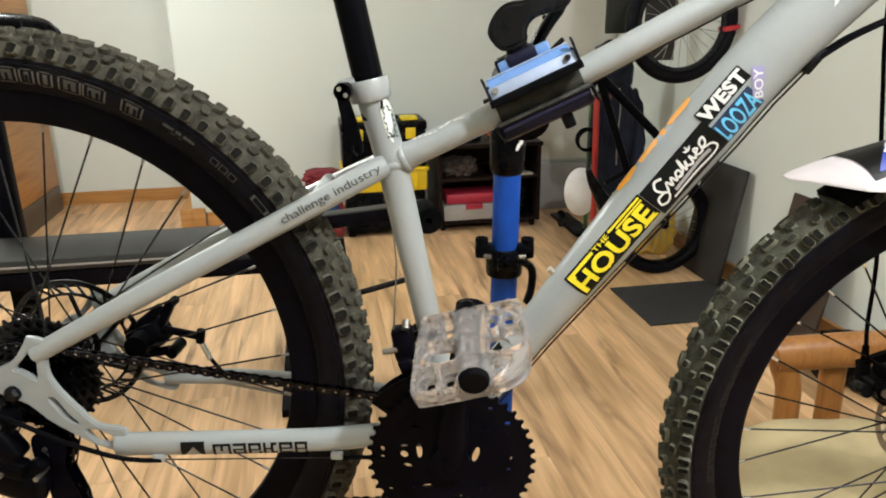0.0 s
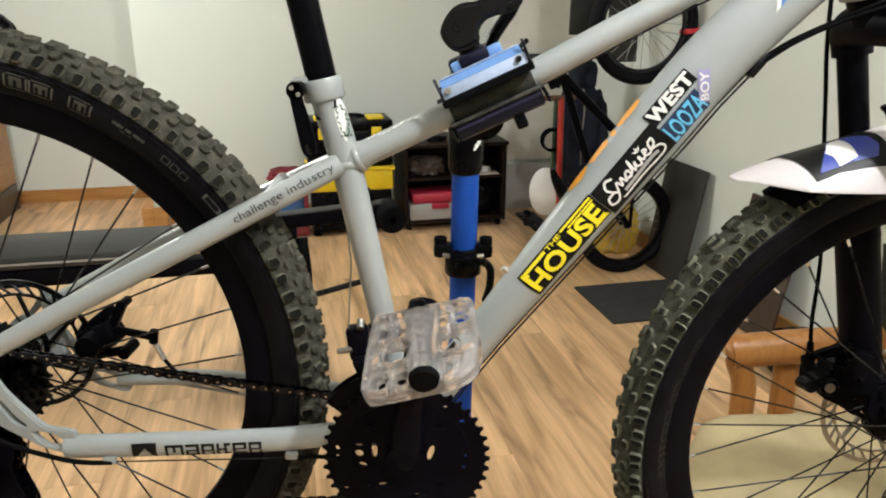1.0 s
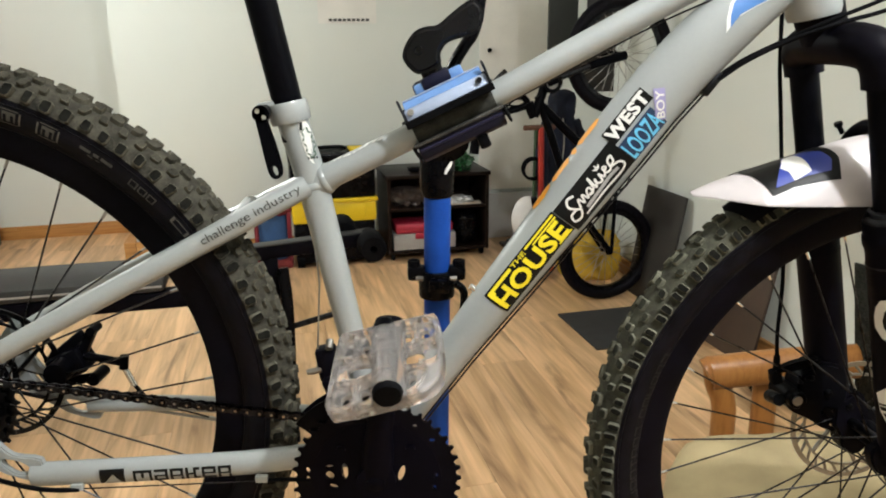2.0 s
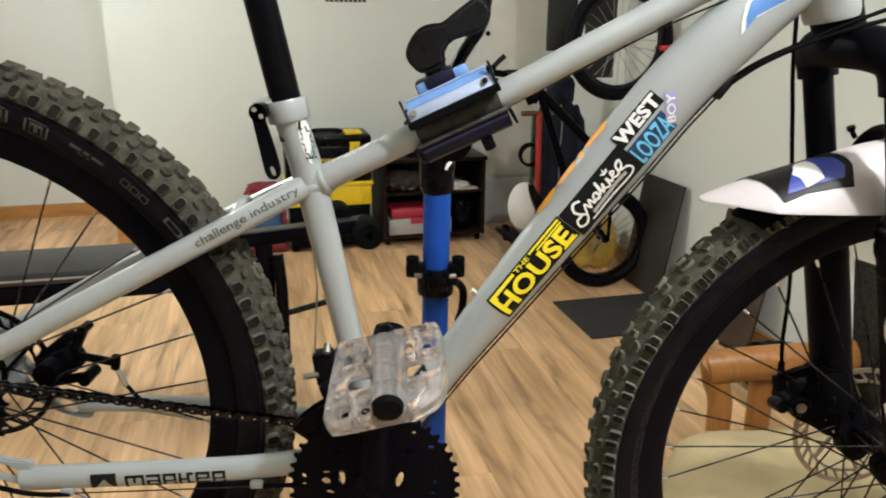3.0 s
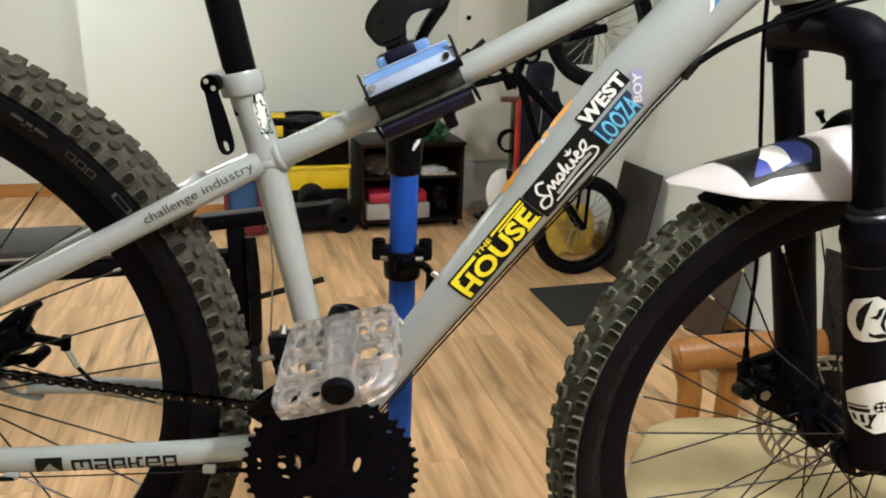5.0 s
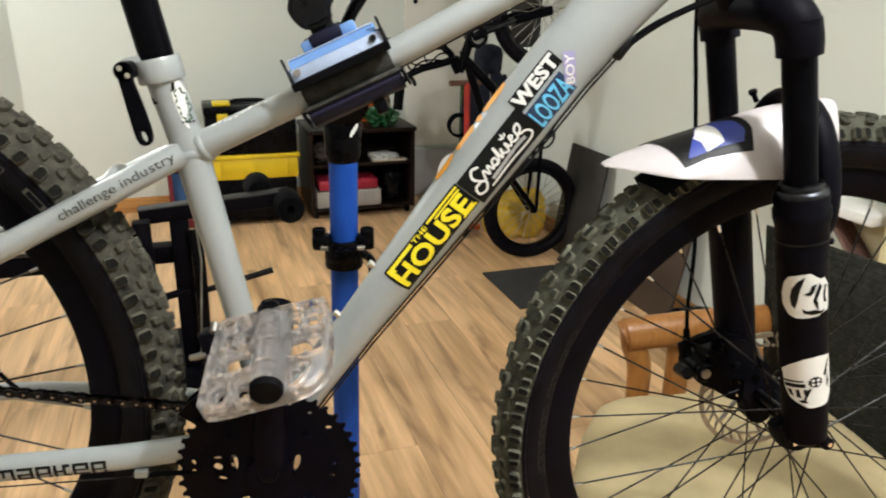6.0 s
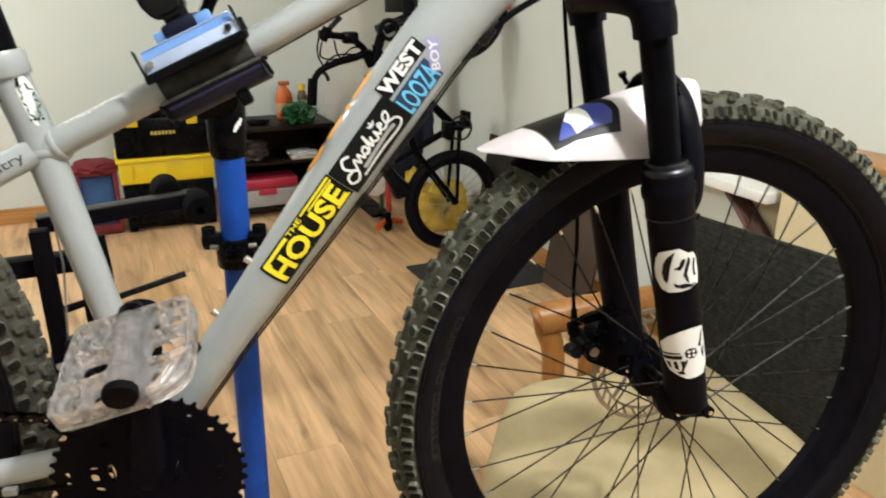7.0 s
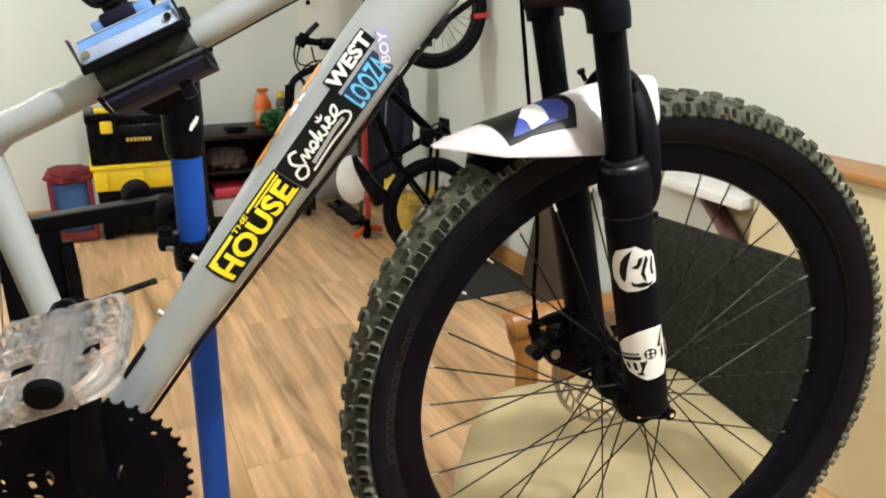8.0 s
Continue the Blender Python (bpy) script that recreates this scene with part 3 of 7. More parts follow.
def make_wheel(name, m, label, rotor_side, turn, rotor=STEEL, n=126, paired=0.0, spokes=32):
    """m: the wheel's pose, z along the axle. Returns the rim, which carries the wheel's pieces."""
    bm = bmesh.new()
    lathe(bm, [(0.268, -0.007), (0.2665, 0.0), (0.268, 0.007), (0.276, 0.0125), (0.297, 0.0155), (0.305, 0.0155), (0.305, 0.0125), (0.300, 0.0), (0.305, -0.0125), (0.305, -0.0155), (0.297, -0.0155), (0.276, -0.0125)], m, 96, True)
    rim = part(name, bm, BLACK_PAINT, bike, label)
    bm = bmesh.new()
    prof = []
    for i in range(23):
        phi = radians(-152 + 304 * i / 22)
        prof.append((0.3235 + 0.0285 * math.cos(phi), 0.029 * math.sin(phi)))
    lathe(bm, [p for p in prof], m, 120)
    part("tyre", bm, SIDEWALL, rim, "black knobbly tyre")
    bm = bmesh.new()
    for side in (-1, 1):
        for deg, wide in ((138, 0.0007), (84, 0.0005)):
            c, h = radians(deg), wide / 0.029
            lathe(bm, [(0.3235 + (0.0285 + up) * math.cos(c + k * h), side * (0.029 + up) * math.sin(c + k * h)) for k, up in ((-1, -0.0003), (-0.4, 0.0007), (0.4, 0.0007), (1, -0.0003))], m, 120)
    part("sidewall_rib", bm, RUBBER_RIB, rim, "raised moulding lines on the sidewall")
    # dusty tread band between the shoulders
    bm = bmesh.new()
    band = []
    for i in range(11):
        phi = radians(-75 + 150 * i / 10)
        band.append((0.3235 + 0.0291 * math.cos(phi), 0.0296 * math.sin(phi)))
    lathe(bm, band, m, 120)
    part("tread_band", bm, TREAD if rotor is DARK_STEEL else FRONT_TREAD, rim, "dusty grey tread between the blocks")
    rear = rotor is DARK_STEEL
    flanks, tops, faces = bmesh.new(), bmesh.new(), bmesh.new()
    rnd = random.Random(5)
    for i in range(n):
        w = 2 * math.pi / n
        a = w * (i + (paired if i % 2 == 0 else -paired))
        j = lambda s: rnd.uniform(-s, s)
        for side in (-1, 1):
            knob(flanks, faces, m, a + j(0.0015), side * radians(61 + j(2)), w * (0.25 + j(0.03)), radians(10.5 + j(1.6)), 0.0064 + j(0.0007), j(0.15))
            if paired and i % 2:
                continue
            b, k = (a + w * 0.5, 1.55) if paired else (a, 1.0)
            knob(flanks, tops, m, b + w * (0.5 * k + j(0.08)), side * radians(35 + j(2)), w * k * (0.20 + j(0.03)), radians(7.0 + j(1.2)), 0.0052 + j(0.0006), j(0.4))
            knob(flanks, tops, m, b + w * k * (0.1 + j(0.06)), side * radians(13 + j(1.5)), w * k * ((0.30 if (i // 2 if paired else i) % 2 == (side > 0) else 0.20) + j(0.04)), radians(7.5 + j(1.0)), 0.0055 + j(0.0005), j(0.3))
    tagged(part("tread_flank", flanks, TREAD_FLANK if rear else FRONT_FLANK, rim, "dusty flanks of the tread blocks", sharp=30), kind="stuff")
    tagged(part("tread", tops, KNOB if rear else FRONT_KNOB, rim, "worn tread blocks grey with dust", sharp=30), kind="stuff")
    tagged(part("shoulder_tread", faces, KNOB_FACE, rim, "dark rubber faces of the shoulder blocks", sharp=30), kind="stuff")
    # hub
    bm = bmesh.new()
    lathe(bm, [(0.0, -0.052), (0.011, -0.052), (0.011, -0.036), (0.027, -0.034), (0.027, -0.030), (0.014, -0.026), (0.013, 0.0), (0.014, 0.026), (0.027, 0.030), (0.027, 0.034), (0.011, 0.036), (0.011, 0.052), (0.0, 0.052)], m, 32)
    part("hub", bm, BLACK_GLOSS, rim)
    for i in range(spokes):
        side = -1 if i % 2 else 1
        lead = 1 if (i // 2) % 2 else -1
        a = 2 * math.pi * i / spokes + turn
        p = m @ Vector((0.2675 * math.cos(a), 0.2675 * math.sin(a), side * 0.002))
        b = a + lead * radians(68)
        h = m @ Vector((0.024 * math.cos(b), 0.024 * math.sin(b), side * 0.032))
        bm = bmesh.new()
        cyl(bm, h, p, 0.0011, seg=6)
        spoke = part("spoke", bm, SPOKE_STEEL, rim)
        bm = bmesh.new()
        d = (h - p).normalized()
        cyl(bm, p - d * 0.001, p + d * 0.010, 0.0018, 0.0015, 8)
        part("nipple", bm, CHROME if rotor is STEEL else STEEL, rim, "bright spoke nipple")
    # disc rotor with slanted openings
    bm = bmesh.new()
    zr = rotor_side * 0.050
    for r0, r1 in ((0.0740, 0.0800), (0.0610, 0.0642), (0.020, 0.027)):
        lathe(bm, [(r0, zr - 0.001), (r1, zr - 0.001), (r1, zr + 0.001), (r0, zr + 0.001)], m, 60, True)
    for i in range(30):
        a = 2 * math.pi * i / 30
        cyl(bm, m @ Vector((0.063 * math.cos(a), 0.063 * math.sin(a), zr)), m @ Vector((0.075 * math.cos(a + 0.16), 0.075 * math.sin(a + 0.16), zr)), 0.0018, seg=6)
    for i in range(6):
        a = 2 * math.pi * i / 6
        cyl(bm, m @ Vector((0.025 * math.cos(a), 0.025 * math.sin(a), zr)), m @ Vector((0.062 * math.cos(a + 0.5), 0.062 * math.sin(a + 0.5), zr)), 0.0028, seg=6)
    part("disc_rotor", bm, rotor, rim, "slotted steel brake disc")
    return rim


wheel_rear = axes(REAR, (1, 0, 0), (0, 0, 1)) @ Matrix.Diagonal((1.032, 1.032, 1, 1))  # z axis towards the camera (-y)
rear_wheel = make_wheel("rear_wheel", wheel_rear, "black rear wheel with a knobbly tyre", -1, 0.06, DARK_STEEL, 112)

# the steered front end: fork axes x ahead, y along the axle away from the camera, z up the legs
STEER = Matrix.Rotation(radians(6.0), 3, head_dir)
FRONT = Vector((0.5965, 0.659, 0.7630))
AXLE = Vector((-0.078, 1, 0.030)).normalized()
fx, fy = STEER @ Vector((0.9724, 0, 0.2334)), STEER @ Vector((0, 1, 0))
FORK = axes((0.590, 0.648, 0.777), fx, fy) @ Matrix.Translation((0, 0, 0.31)) @ Matrix.Rotation(radians(1.8), 4, "Y") @ Matrix.Translation((0, 0, -0.31))
wheel_front = axes(FRONT, fx - AXLE * fx.dot(AXLE), head_dir) @ Matrix.Diagonal((0.994, 0.994, 1, 1))
front_wheel = make_wheel("front_wheel", wheel_front, "black front wheel with a knobbly tyre", -1, radians(3.3), n=146, paired=0.11, spokes=36)


def fk(x, y, z):
    return FORK @ Vector((x, y, z))


LEG = -0.012
LEG_Y = {-1: -0.066, 1: 0.059}
bm = bmesh.new()
arch = smooth([fk(LEG, -0.066, 0.414), fk(LEG, -0.066, 0.432), fk(LEG - 0.003, -0.060, 0.447), fk(LEG - 0.008, -0.040, 0.455), fk(LEG - 0.011, 0.0, 0.458), fk(LEG - 0.008, 0.036, 0.456), fk(LEG - 0.003, 0.054, 0.449), fk(LEG, 0.059, 0.438), fk(LEG, 0.059, 0.424)], 6)
sweep(bm, arch, [(0.0205, 0.0195 + 0.002 * math.sin(math.pi * k / (len(arch) - 1))) for k in range(len(arch))], 24, hint=fx)
for side in (-1, 1):
    lathe(bm, [(0.0160, 0.427), (0.0178, 0.427), (0.0184, 0.429), (0.0196, 0.438), (0.0190, 0.445), (0.0, 0.445)], FORK @ Matrix.Translation((LEG, LEG_Y[side], 0)), 30)
fork = part("fork", bm, BLACK_PAINT, bike, "black suspension fork crown", sharp=60)
bm = bmesh.new()
cyl(bm, fk(-0.024, 0, 0.462), fk(-0.030, 0, 0.50), 0.0225, 0.0245, 24)
part("crown_race", bm, BLACK_PAINT, fork)
for side in (-1, 1):
    y = LEG_Y[side]
    bm = bmesh.new()
    cyl(bm, fk(LEG, y, 0.26), fk(LEG, y, 0.445), 0.0150, seg=28)
    part("stanchion", bm, BLACK_GLOSS, fork)
    bm = bmesh.new()
    lathe(bm, [(0.0164, 0.290), (0.0235, 0.288), (0.0255, 0.281), (0.0245, 0.274), (0.0262, 0.270), (0.0262, 0.262), (0.0242, 0.255), (0.0236, 0.225), (0.0242, 0.222), (0.0236, 0.219), (0.0232, 0.10), (0.0225, 0.03), (0.022, 0.012), (0.015, 0.005), (0.0, 0.005)], FORK @ Matrix.Translation((LEG, y, 0)), 36)
    leg = part("lower_leg", bm, BLACK_PAINT, fork)
    bm = bmesh.new()
    lathe(bm, [(0.0162, 0.2965), (0.0198, 0.2955), (0.0212, 0.2925), (0.0210, 0.2905), (0.0236, 0.2885), (0.0246, 0.2855), (0.0240, 0.2815), (0.0200, 0.2815)], FORK @ Matrix.Translation((LEG, y, 0)), 36)
    part("dust_seal_ring", bm, DARK_STEEL, leg, "grey metal wiper ring")
    bm = bmesh.new()
    lathe(bm, [(0.0230, 0.2385), (0.0247, 0.2390), (0.0247, 0.2408), (0.0230, 0.2413)], FORK @ Matrix.Translation((LEG, y, 0)), 36)
    part("leg_ring", bm, DARK_STEEL, leg, "thin grey ring round the leg")
    bm = bmesh.new()
    plate(bm, rounded([(-0.0452, 0.020), (-0.0420, 0.031), (-0.020, 0.036), (0.008, 0.036), (0.0175, 0.002), (0.0185, -0.013), (0.010, -0.018), (-0.006, -0.0125), (-0.0185, -0.0125), (-0.0385, 0.001)]), 0.014, FORK @ axes((0, y * 0.86 + 0.007, 0), (1, 0, 0), (0, 0, 1)))
    bmesh.ops.bevel(bm, geom=[e for e in bm.edges if e.calc_face_angle(0) > 1.0], offset=0.002, segments=2, affect="EDGES")
    cyl(bm, fk(0.011, y * 1.02 - 0.006, -0.006), fk(0.011, y * 1.02 + 0.012, -0.006), 0.0072, seg=18)
    part("axle_clamp", bm, BLACK_PAINT, leg)
    for px, py, pz in ((-0.0335, -0.0095, 0.020), (-0.0230, -0.0095, 0.001), (0.012, -0.0185, -0.006)):
        bm = bmesh.new()
        cyl(bm, fk(px, y * 0.86 + py, pz), fk(px, y * 0.86 + py + 0.006, pz), 0.0028, seg=10)
        part("bolt", bm, CHROME, leg, "small bright bolt")
# brace between the lower legs, over the tyre
bm = bmesh.new()
brace = smooth([fk(0.002, -0.066, 0.236), fk(0.013, -0.067, 0.252), fk(0.017, -0.067, 0.280), fk(0.020, -0.062, 0.312), fk(0.024, -0.046, 0.342), fk(0.027, -0.022, 0.359), fk(0.027, 0.0, 0.363), fk(0.027, 0.022, 0.359), fk(0.024, 0.042, 0.342), fk(0.020, 0.053, 0.312), fk(0.015, 0.057, 0.275), fk(0.0, 0.056, 0.240)], 5)
sweep(bm, brace, [(0.0075, 0.012)] * len(brace), 14, hint=fx)
fork_brace = part("fork_brace", bm, BLACK_PAINT, fork)
for y, z in ((0.048, 0.352), (-0.047, 0.350)):
    bm = bmesh.new()
    cyl(bm, fk(0.020, y, z), fk(0.017, y * 1.02, z + 0.009), 0.0028, seg=10)
    cyl(bm, fk(0.017, y * 1.02, z + 0.009), fk(0.016, y * 1.02, z + 0.013), 0.0046, seg=10)
    part("brace_bolt", bm, BLACK_GLOSS, fork_brace)
bm = bmesh.new()
cyl(bm, fk(0.006, -0.068, 0.231), fk(0.018, -0.070, 0.229), 0.0034, seg=10)
part("valve_cap", bm, BLACK_GLOSS, fork)
# brake caliper with its pistons on the far leg
bm = bmesh.new()
def casting(bm, outline, y, thick, round_off):
    """A moulded slab in the fork's plane, its near face at y."""
    plate(bm, rounded(outline), thick, FORK @ axes((0, y + thick, 0), (1, 0, 0), (0, 0, 1)))
    bmesh.ops.bevel(bm, geom=[e for e in bm.edges if e.calc_face_angle(0) > 1.0], offset=round_off, segments=2, affect="EDGES")
    return bm


casting(bm, [(-0.0623, 0.073), (-0.0492, 0.085), (-0.0285, 0.088), (-0.0047, 0.072), (-0.0072, 0.030), (-0.0187, 0.0225), (-0.0324, 0.029), (-0.0382, 0.0244), (-0.0416, 0.0093), (-0.0581, 0.0224), (-0.0775, 0.039), (-0.079, 0.054), (-0.0671, 0.058)], 0.032, 0.034, 0.0035)
caliper = part("brake_caliper", bm, BLACK_GLOSS, fork, "black cable disc brake caliper")
part("caliper_bracket", casting(bmesh.new(), [(-0.0187, 0.026), (-0.0072, 0.032), (0.0148, 0.036), (0.0228, 0.011), (0.0238, -0.031), (0.0055, -0.047), (-0.0124, -0.036), (-0.0164, -0.013), (-0.0228, 0.001), (-0.0205, 0.013)], 0.036, 0.024, 0.0025), BLACK_PAINT, caliper)
part("actuating_arm", casting(bmesh.new(), [(-0.0880, 0.0890), (-0.0845, 0.0925), (-0.0653, 0.0962), (-0.0503, 0.0960), (-0.0351, 0.0954), (-0.0322, 0.0893), (-0.0465, 0.0866), (-0.0618, 0.0856)], 0.036, 0.012, 0.0020), BLACK_GLOSS, caliper)
for px, pz, r in ((-0.0490, 0.0750, 0.0036), (-0.0624, 0.0735, 0.0026), (-0.0300, 0.0500, 0.0050)):
    bm = bmesh.new()
    lathe(bm, [(0.0, 0.004), (r * 0.5, 0.004), (r * 0.55, 0.0025), (r * 0.85, 0.0025), (r, 0.0), (r, -0.003)], FORK @ axes((px, 0.031, pz), (1, 0, 0), (0, 0, 1)), 16)
    part("caliper_screw", bm, DARK_STEEL, caliper)
bm = bmesh.new()
cyl(bm, fk(-0.0935, 0.026, 0.0610), fk(-0.0935, 0.048, 0.0560), 0.0075, seg=18)
part("barrel_adjuster", bm, BLACK_PLASTIC, caliper)
bm = bmesh.new()
lathe(bm, [(0.0, -0.024), (0.0095, -0.024), (0.0112, -0.022), (0.0112, -0.016), (0.0128, -0.014), (0.0128, 0.020), (0.0, 0.020)], axes(fk(-0.070, 0.050, 0.053), fx, FORK.to_3x3() @ Vector((0, 0, -1))), 24)
part("piston_housing", bm, BLACK_GLOSS, caliper)
for px, pz in ((-0.002, 0.022), (0.009, -0.020)):
    bm = bmesh.new()
    cyl(bm, fk(px, 0.0325, pz), fk(px, 0.0375, pz), 0.0042, seg=12)
    part("caliper_bolt", bm, DARK_STEEL, caliper)
bm = bmesh.new()
cyl(bm, fk(-0.072, 0.0235, 0.0545), fk(-0.072, 0.0285, 0.0545), 0.0060, seg=18)
part("pad_knob", bm, STEEL, caliper, "round steel adjuster")
bm = bmesh.new()
cyl(bm, fk(-0.0850, 0.044, 0.078), fk(-0.0815, 0.044, 0.108), 0.0050, 0.0036, seg=12)
box(bm, (0.013, 0.013, 0.018), FORK @ Matrix.Translation((-0.0860, 0.044, 0.082)), 0.003)
part("cable_boot", bm, BLACK_RUBBER, caliper)
bm = bmesh.new()
sweep(bm, smooth([fk(-0.0815, 0.044, 0.106), fk(-0.0765, 0.047, 0.136), fk(-0.056, 0.060, 0.20), fk(-0.044, 0.068, 0.29), fk(-0.036, 0.070, 0.385), fk(-0.030, 0.070, 0.455), fk(-0.02, 0.05, 0.60)], 8), 0.0024, 8)
part("brake_cable", bm, BLACK_RUBBER, fork)
bm = bmesh.new()
cyl(bm, fk(0, -0.064, 0), fk(0, 0.058, 0), 0.006, seg=14)
part("axle", bm, DARK_STEEL, fork)

# mudguard: a thin shell over the tyre, pointed behind
RIDGE = smooth([(0.344, 0, 1.067), (0.37, 0, 1.077), (0.40, 0, 1.087), (0.45, 0, 1.104), (0.50, 0, 1.1215), (0.54, 0, 1.130), (0.565, 0, 1.133), (0.573, 0, 1.132)], 6)


def guard(k, w, lift=0.0):
    """k from 0 (tip) to 1 (front end); w across, -1 to 1."""
    x = 0.344 + 0.229 * min(1.0, max(0.0, k))
    i = min(sum(p.x <= x for p in RIDGE) - 1, len(RIDGE) - 2)
    p = RIDGE[i].lerp(RIDGE[i + 1], (x - RIDGE[i].x) / (RIDGE[i + 1].x - RIDGE[i].x))
    half = 0.048 * min(1.0, 0.10 + (k / 0.28) ** 0.75)
    drop = max(0.0, p.z - 1.0625) * (1 - math.exp(-((k + 0.05) / 0.12) ** 1.2))
    if k > 0.84:
        half *= 1 - 0.5 * ((k - 0.84) / 0.16) ** 2
        drop *= 1 - 0.45 * ((k - 0.84) / 0.16)
    return Vector((p.x, 0.648, p.z - drop * abs(w) ** 2.5 + lift)) + Vector((-0.1, 0.995, 0)) * (w * half)


mudguard = thing("mudguard", "short white front mudguard with a black and blue print", "mudguard", tuple(guard(0.5, 0)))


def guard_piece(name, k0, k1, w0, w1, lift, material, nk=16, nw=12, label="", thick=0.0012):
    bm = bmesh.new()
    grids = []
    for up in (lift, lift - thick):
        grids.append([[bm.verts.new(guard(k0 + (k1 - k0) * i / nk, w0 + (w1 - w0) * j / nw, up)) for j in range(nw + 1)] for i in range(nk + 1)])
    a, b = grids
    for i in range(nk):
        for j in range(nw):
            bm.faces.new((a[i][j], a[i + 1][j], a[i + 1][j + 1], a[i][j + 1]))
            bm.faces.new((b[i][j], b[i][j + 1], b[i + 1][j + 1], b[i + 1][j]))
    for i in range(nk):
        bm.faces.new((a[i][0], b[i][0], b[i + 1][0], a[i + 1][0]))
        bm.faces.new((a[i][nw], a[i + 1][nw], b[i + 1][nw], b[i][nw]))
    for j in range(nw):
        bm.faces.new((a[0][j], a[0][j + 1], b[0][j + 1], b[0][j]))
        bm.faces.new((a[nk][j], b[nk][j], b[nk][j + 1], a[nk][j + 1]))
    return part(name, bm, material, mudguard, label, sharp=60)


GUARD_WHITE = surface("guard_white", (0.53, 0.49, 0.495), 0.3, var=0.04, scale=18)
guard_piece("shell", 0.0, 1.0, -1, 1, 0.0, GUARD_WHITE, 80, 40)
for outline, lift, mat_, text in (([(0.216, 0.90), (0.226, 0.00), (0.247, -0.49), (0.276, -0.88), (0.379, -0.78), (0.495, -0.765), (0.580, -0.78), (0.595, -0.49), (0.574, 0.00), (0.547, 0.90)], 0.0012, DECAL_BLACK, "black printed panel"),
                                  ([(0.300, -0.76), (0.342, -0.44), (0.391, -0.07), (0.405, 0.08), (0.495, 0.06), (0.542, -0.18), (0.563, -0.49), (0.547, -0.66), (0.442, -0.66)], 0.0020, DECAL_BLUE, "blue printed triangle"),
                                  ([(0.353, -0.37), (0.368, -0.29), (0.391, -0.07), (0.413, 0.02), (0.450, 0.02), (0.461, -0.30), (0.467, -0.61), (0.385, -0.71), (0.375, -0.51)], 0.0028, DECAL_WHITE, "white printed stripe")):
    bm = polygon(outline)
    slice_across(bm, 0, [0.2 + 0.02 * k for k in range(1, 19)])
    slice_across(bm, 1, [-0.9 + 0.1 * k for k in range(18)])
    part("print_panel", wrap(bm, lambda k, w: guard(k, w, lift)), mat_, mudguard, text, sharp=80)

# the black inner flap hugging the tyre under the white shell
bm = bmesh.new()
rows = []
for out in (0.0085, 0.0070):
    rows.append([[bm.verts.new(tyre_point(wheel_front, radians(113.8 - 0.03 * abs(-72 + 130 * j / 16) - 25.0 * i / 14), radians(-72 + 130 * j / 16), out)) for j in range(17)] for i in range(15)])
a, b = rows
for i in range(14):
    for j in range(16):
        bm.faces.new((a[i][j], a[i + 1][j], a[i + 1][j + 1], a[i][j + 1]))
        bm.faces.new((b[i][j], b[i][j + 1], b[i + 1][j + 1], b[i + 1][j]))
for i in range(14):
    for j in (0, 16):
        bm.faces.new((a[i][j], b[i][j], b[i + 1][j], a[i + 1][j]))
for j in range(16):
    for i in (0, 14):
        bm.faces.new((a[i][j], a[i][j + 1], b[i][j + 1], b[i][j]))
part("under_flap", bm, BLACK_RUBBER, mudguard, "black inner flap close to the tyre")


# ---- drive train ----
def gear(bm, centre, r_tip, teeth, y0, thick, inner, depth=0.0055, holes=()):
    m = axes((centre[0], y0 + thick, centre[2]), (1, 0, 0), (0, 0, 1))
    out = []
    for i in range(teeth):
        a = 2 * math.pi * i / teeth
        w = 2 * math.pi / teeth
        for da, r in ((-0.46, r_tip - depth), (-0.22, r_tip - depth * 0.75), (-0.09, r_tip), (0.09, r_tip), (0.22, r_tip - depth * 0.75), (0.46, r_tip - depth)):
            out.append((r * math.cos(a + da * w), r * math.sin(a + da * w)))
    return plate(bm, out, thick, m, [ellipse(0, 0, inner, n=36), *holes])


bm = bmesh.new()
slots = [ellipse(x, z, rx, rz, 10, k) for x, z, rx, rz, k in ((-0.0730, 0.0120, 0.0022, 0.0035, 0.2), (-0.0732, 0.0010, 0.0022, 0.0035, 0.0), (-0.0656, -0.0387, 0.0030, 0.0018, 0.0), (0.0598, 0.0459, 0.0032, 0.0026, 0.0), (0.0420, 0.0630, 0.0022, 0.0022, 0.0))]
gear(bm, BB, 0.0905, 44, YB - 0.0565, 0.003, 0.066, holes=slots)
chainset = part("chainset", bm, BLACK_PAINT, bike, "black triple chainset")
bm = bmesh.new()
gear(bm, BB, 0.064, 32, YB - 0.0475, 0.003, 0.0565)
part("middle_ring", bm, BLACK_GLOSS, chainset)
bm = bmesh.new()
gear(bm, BB, 0.044, 22, YB - 0.0385, 0.003, 0.0388)
part("small_ring", bm, DARK_STEEL, chainset)
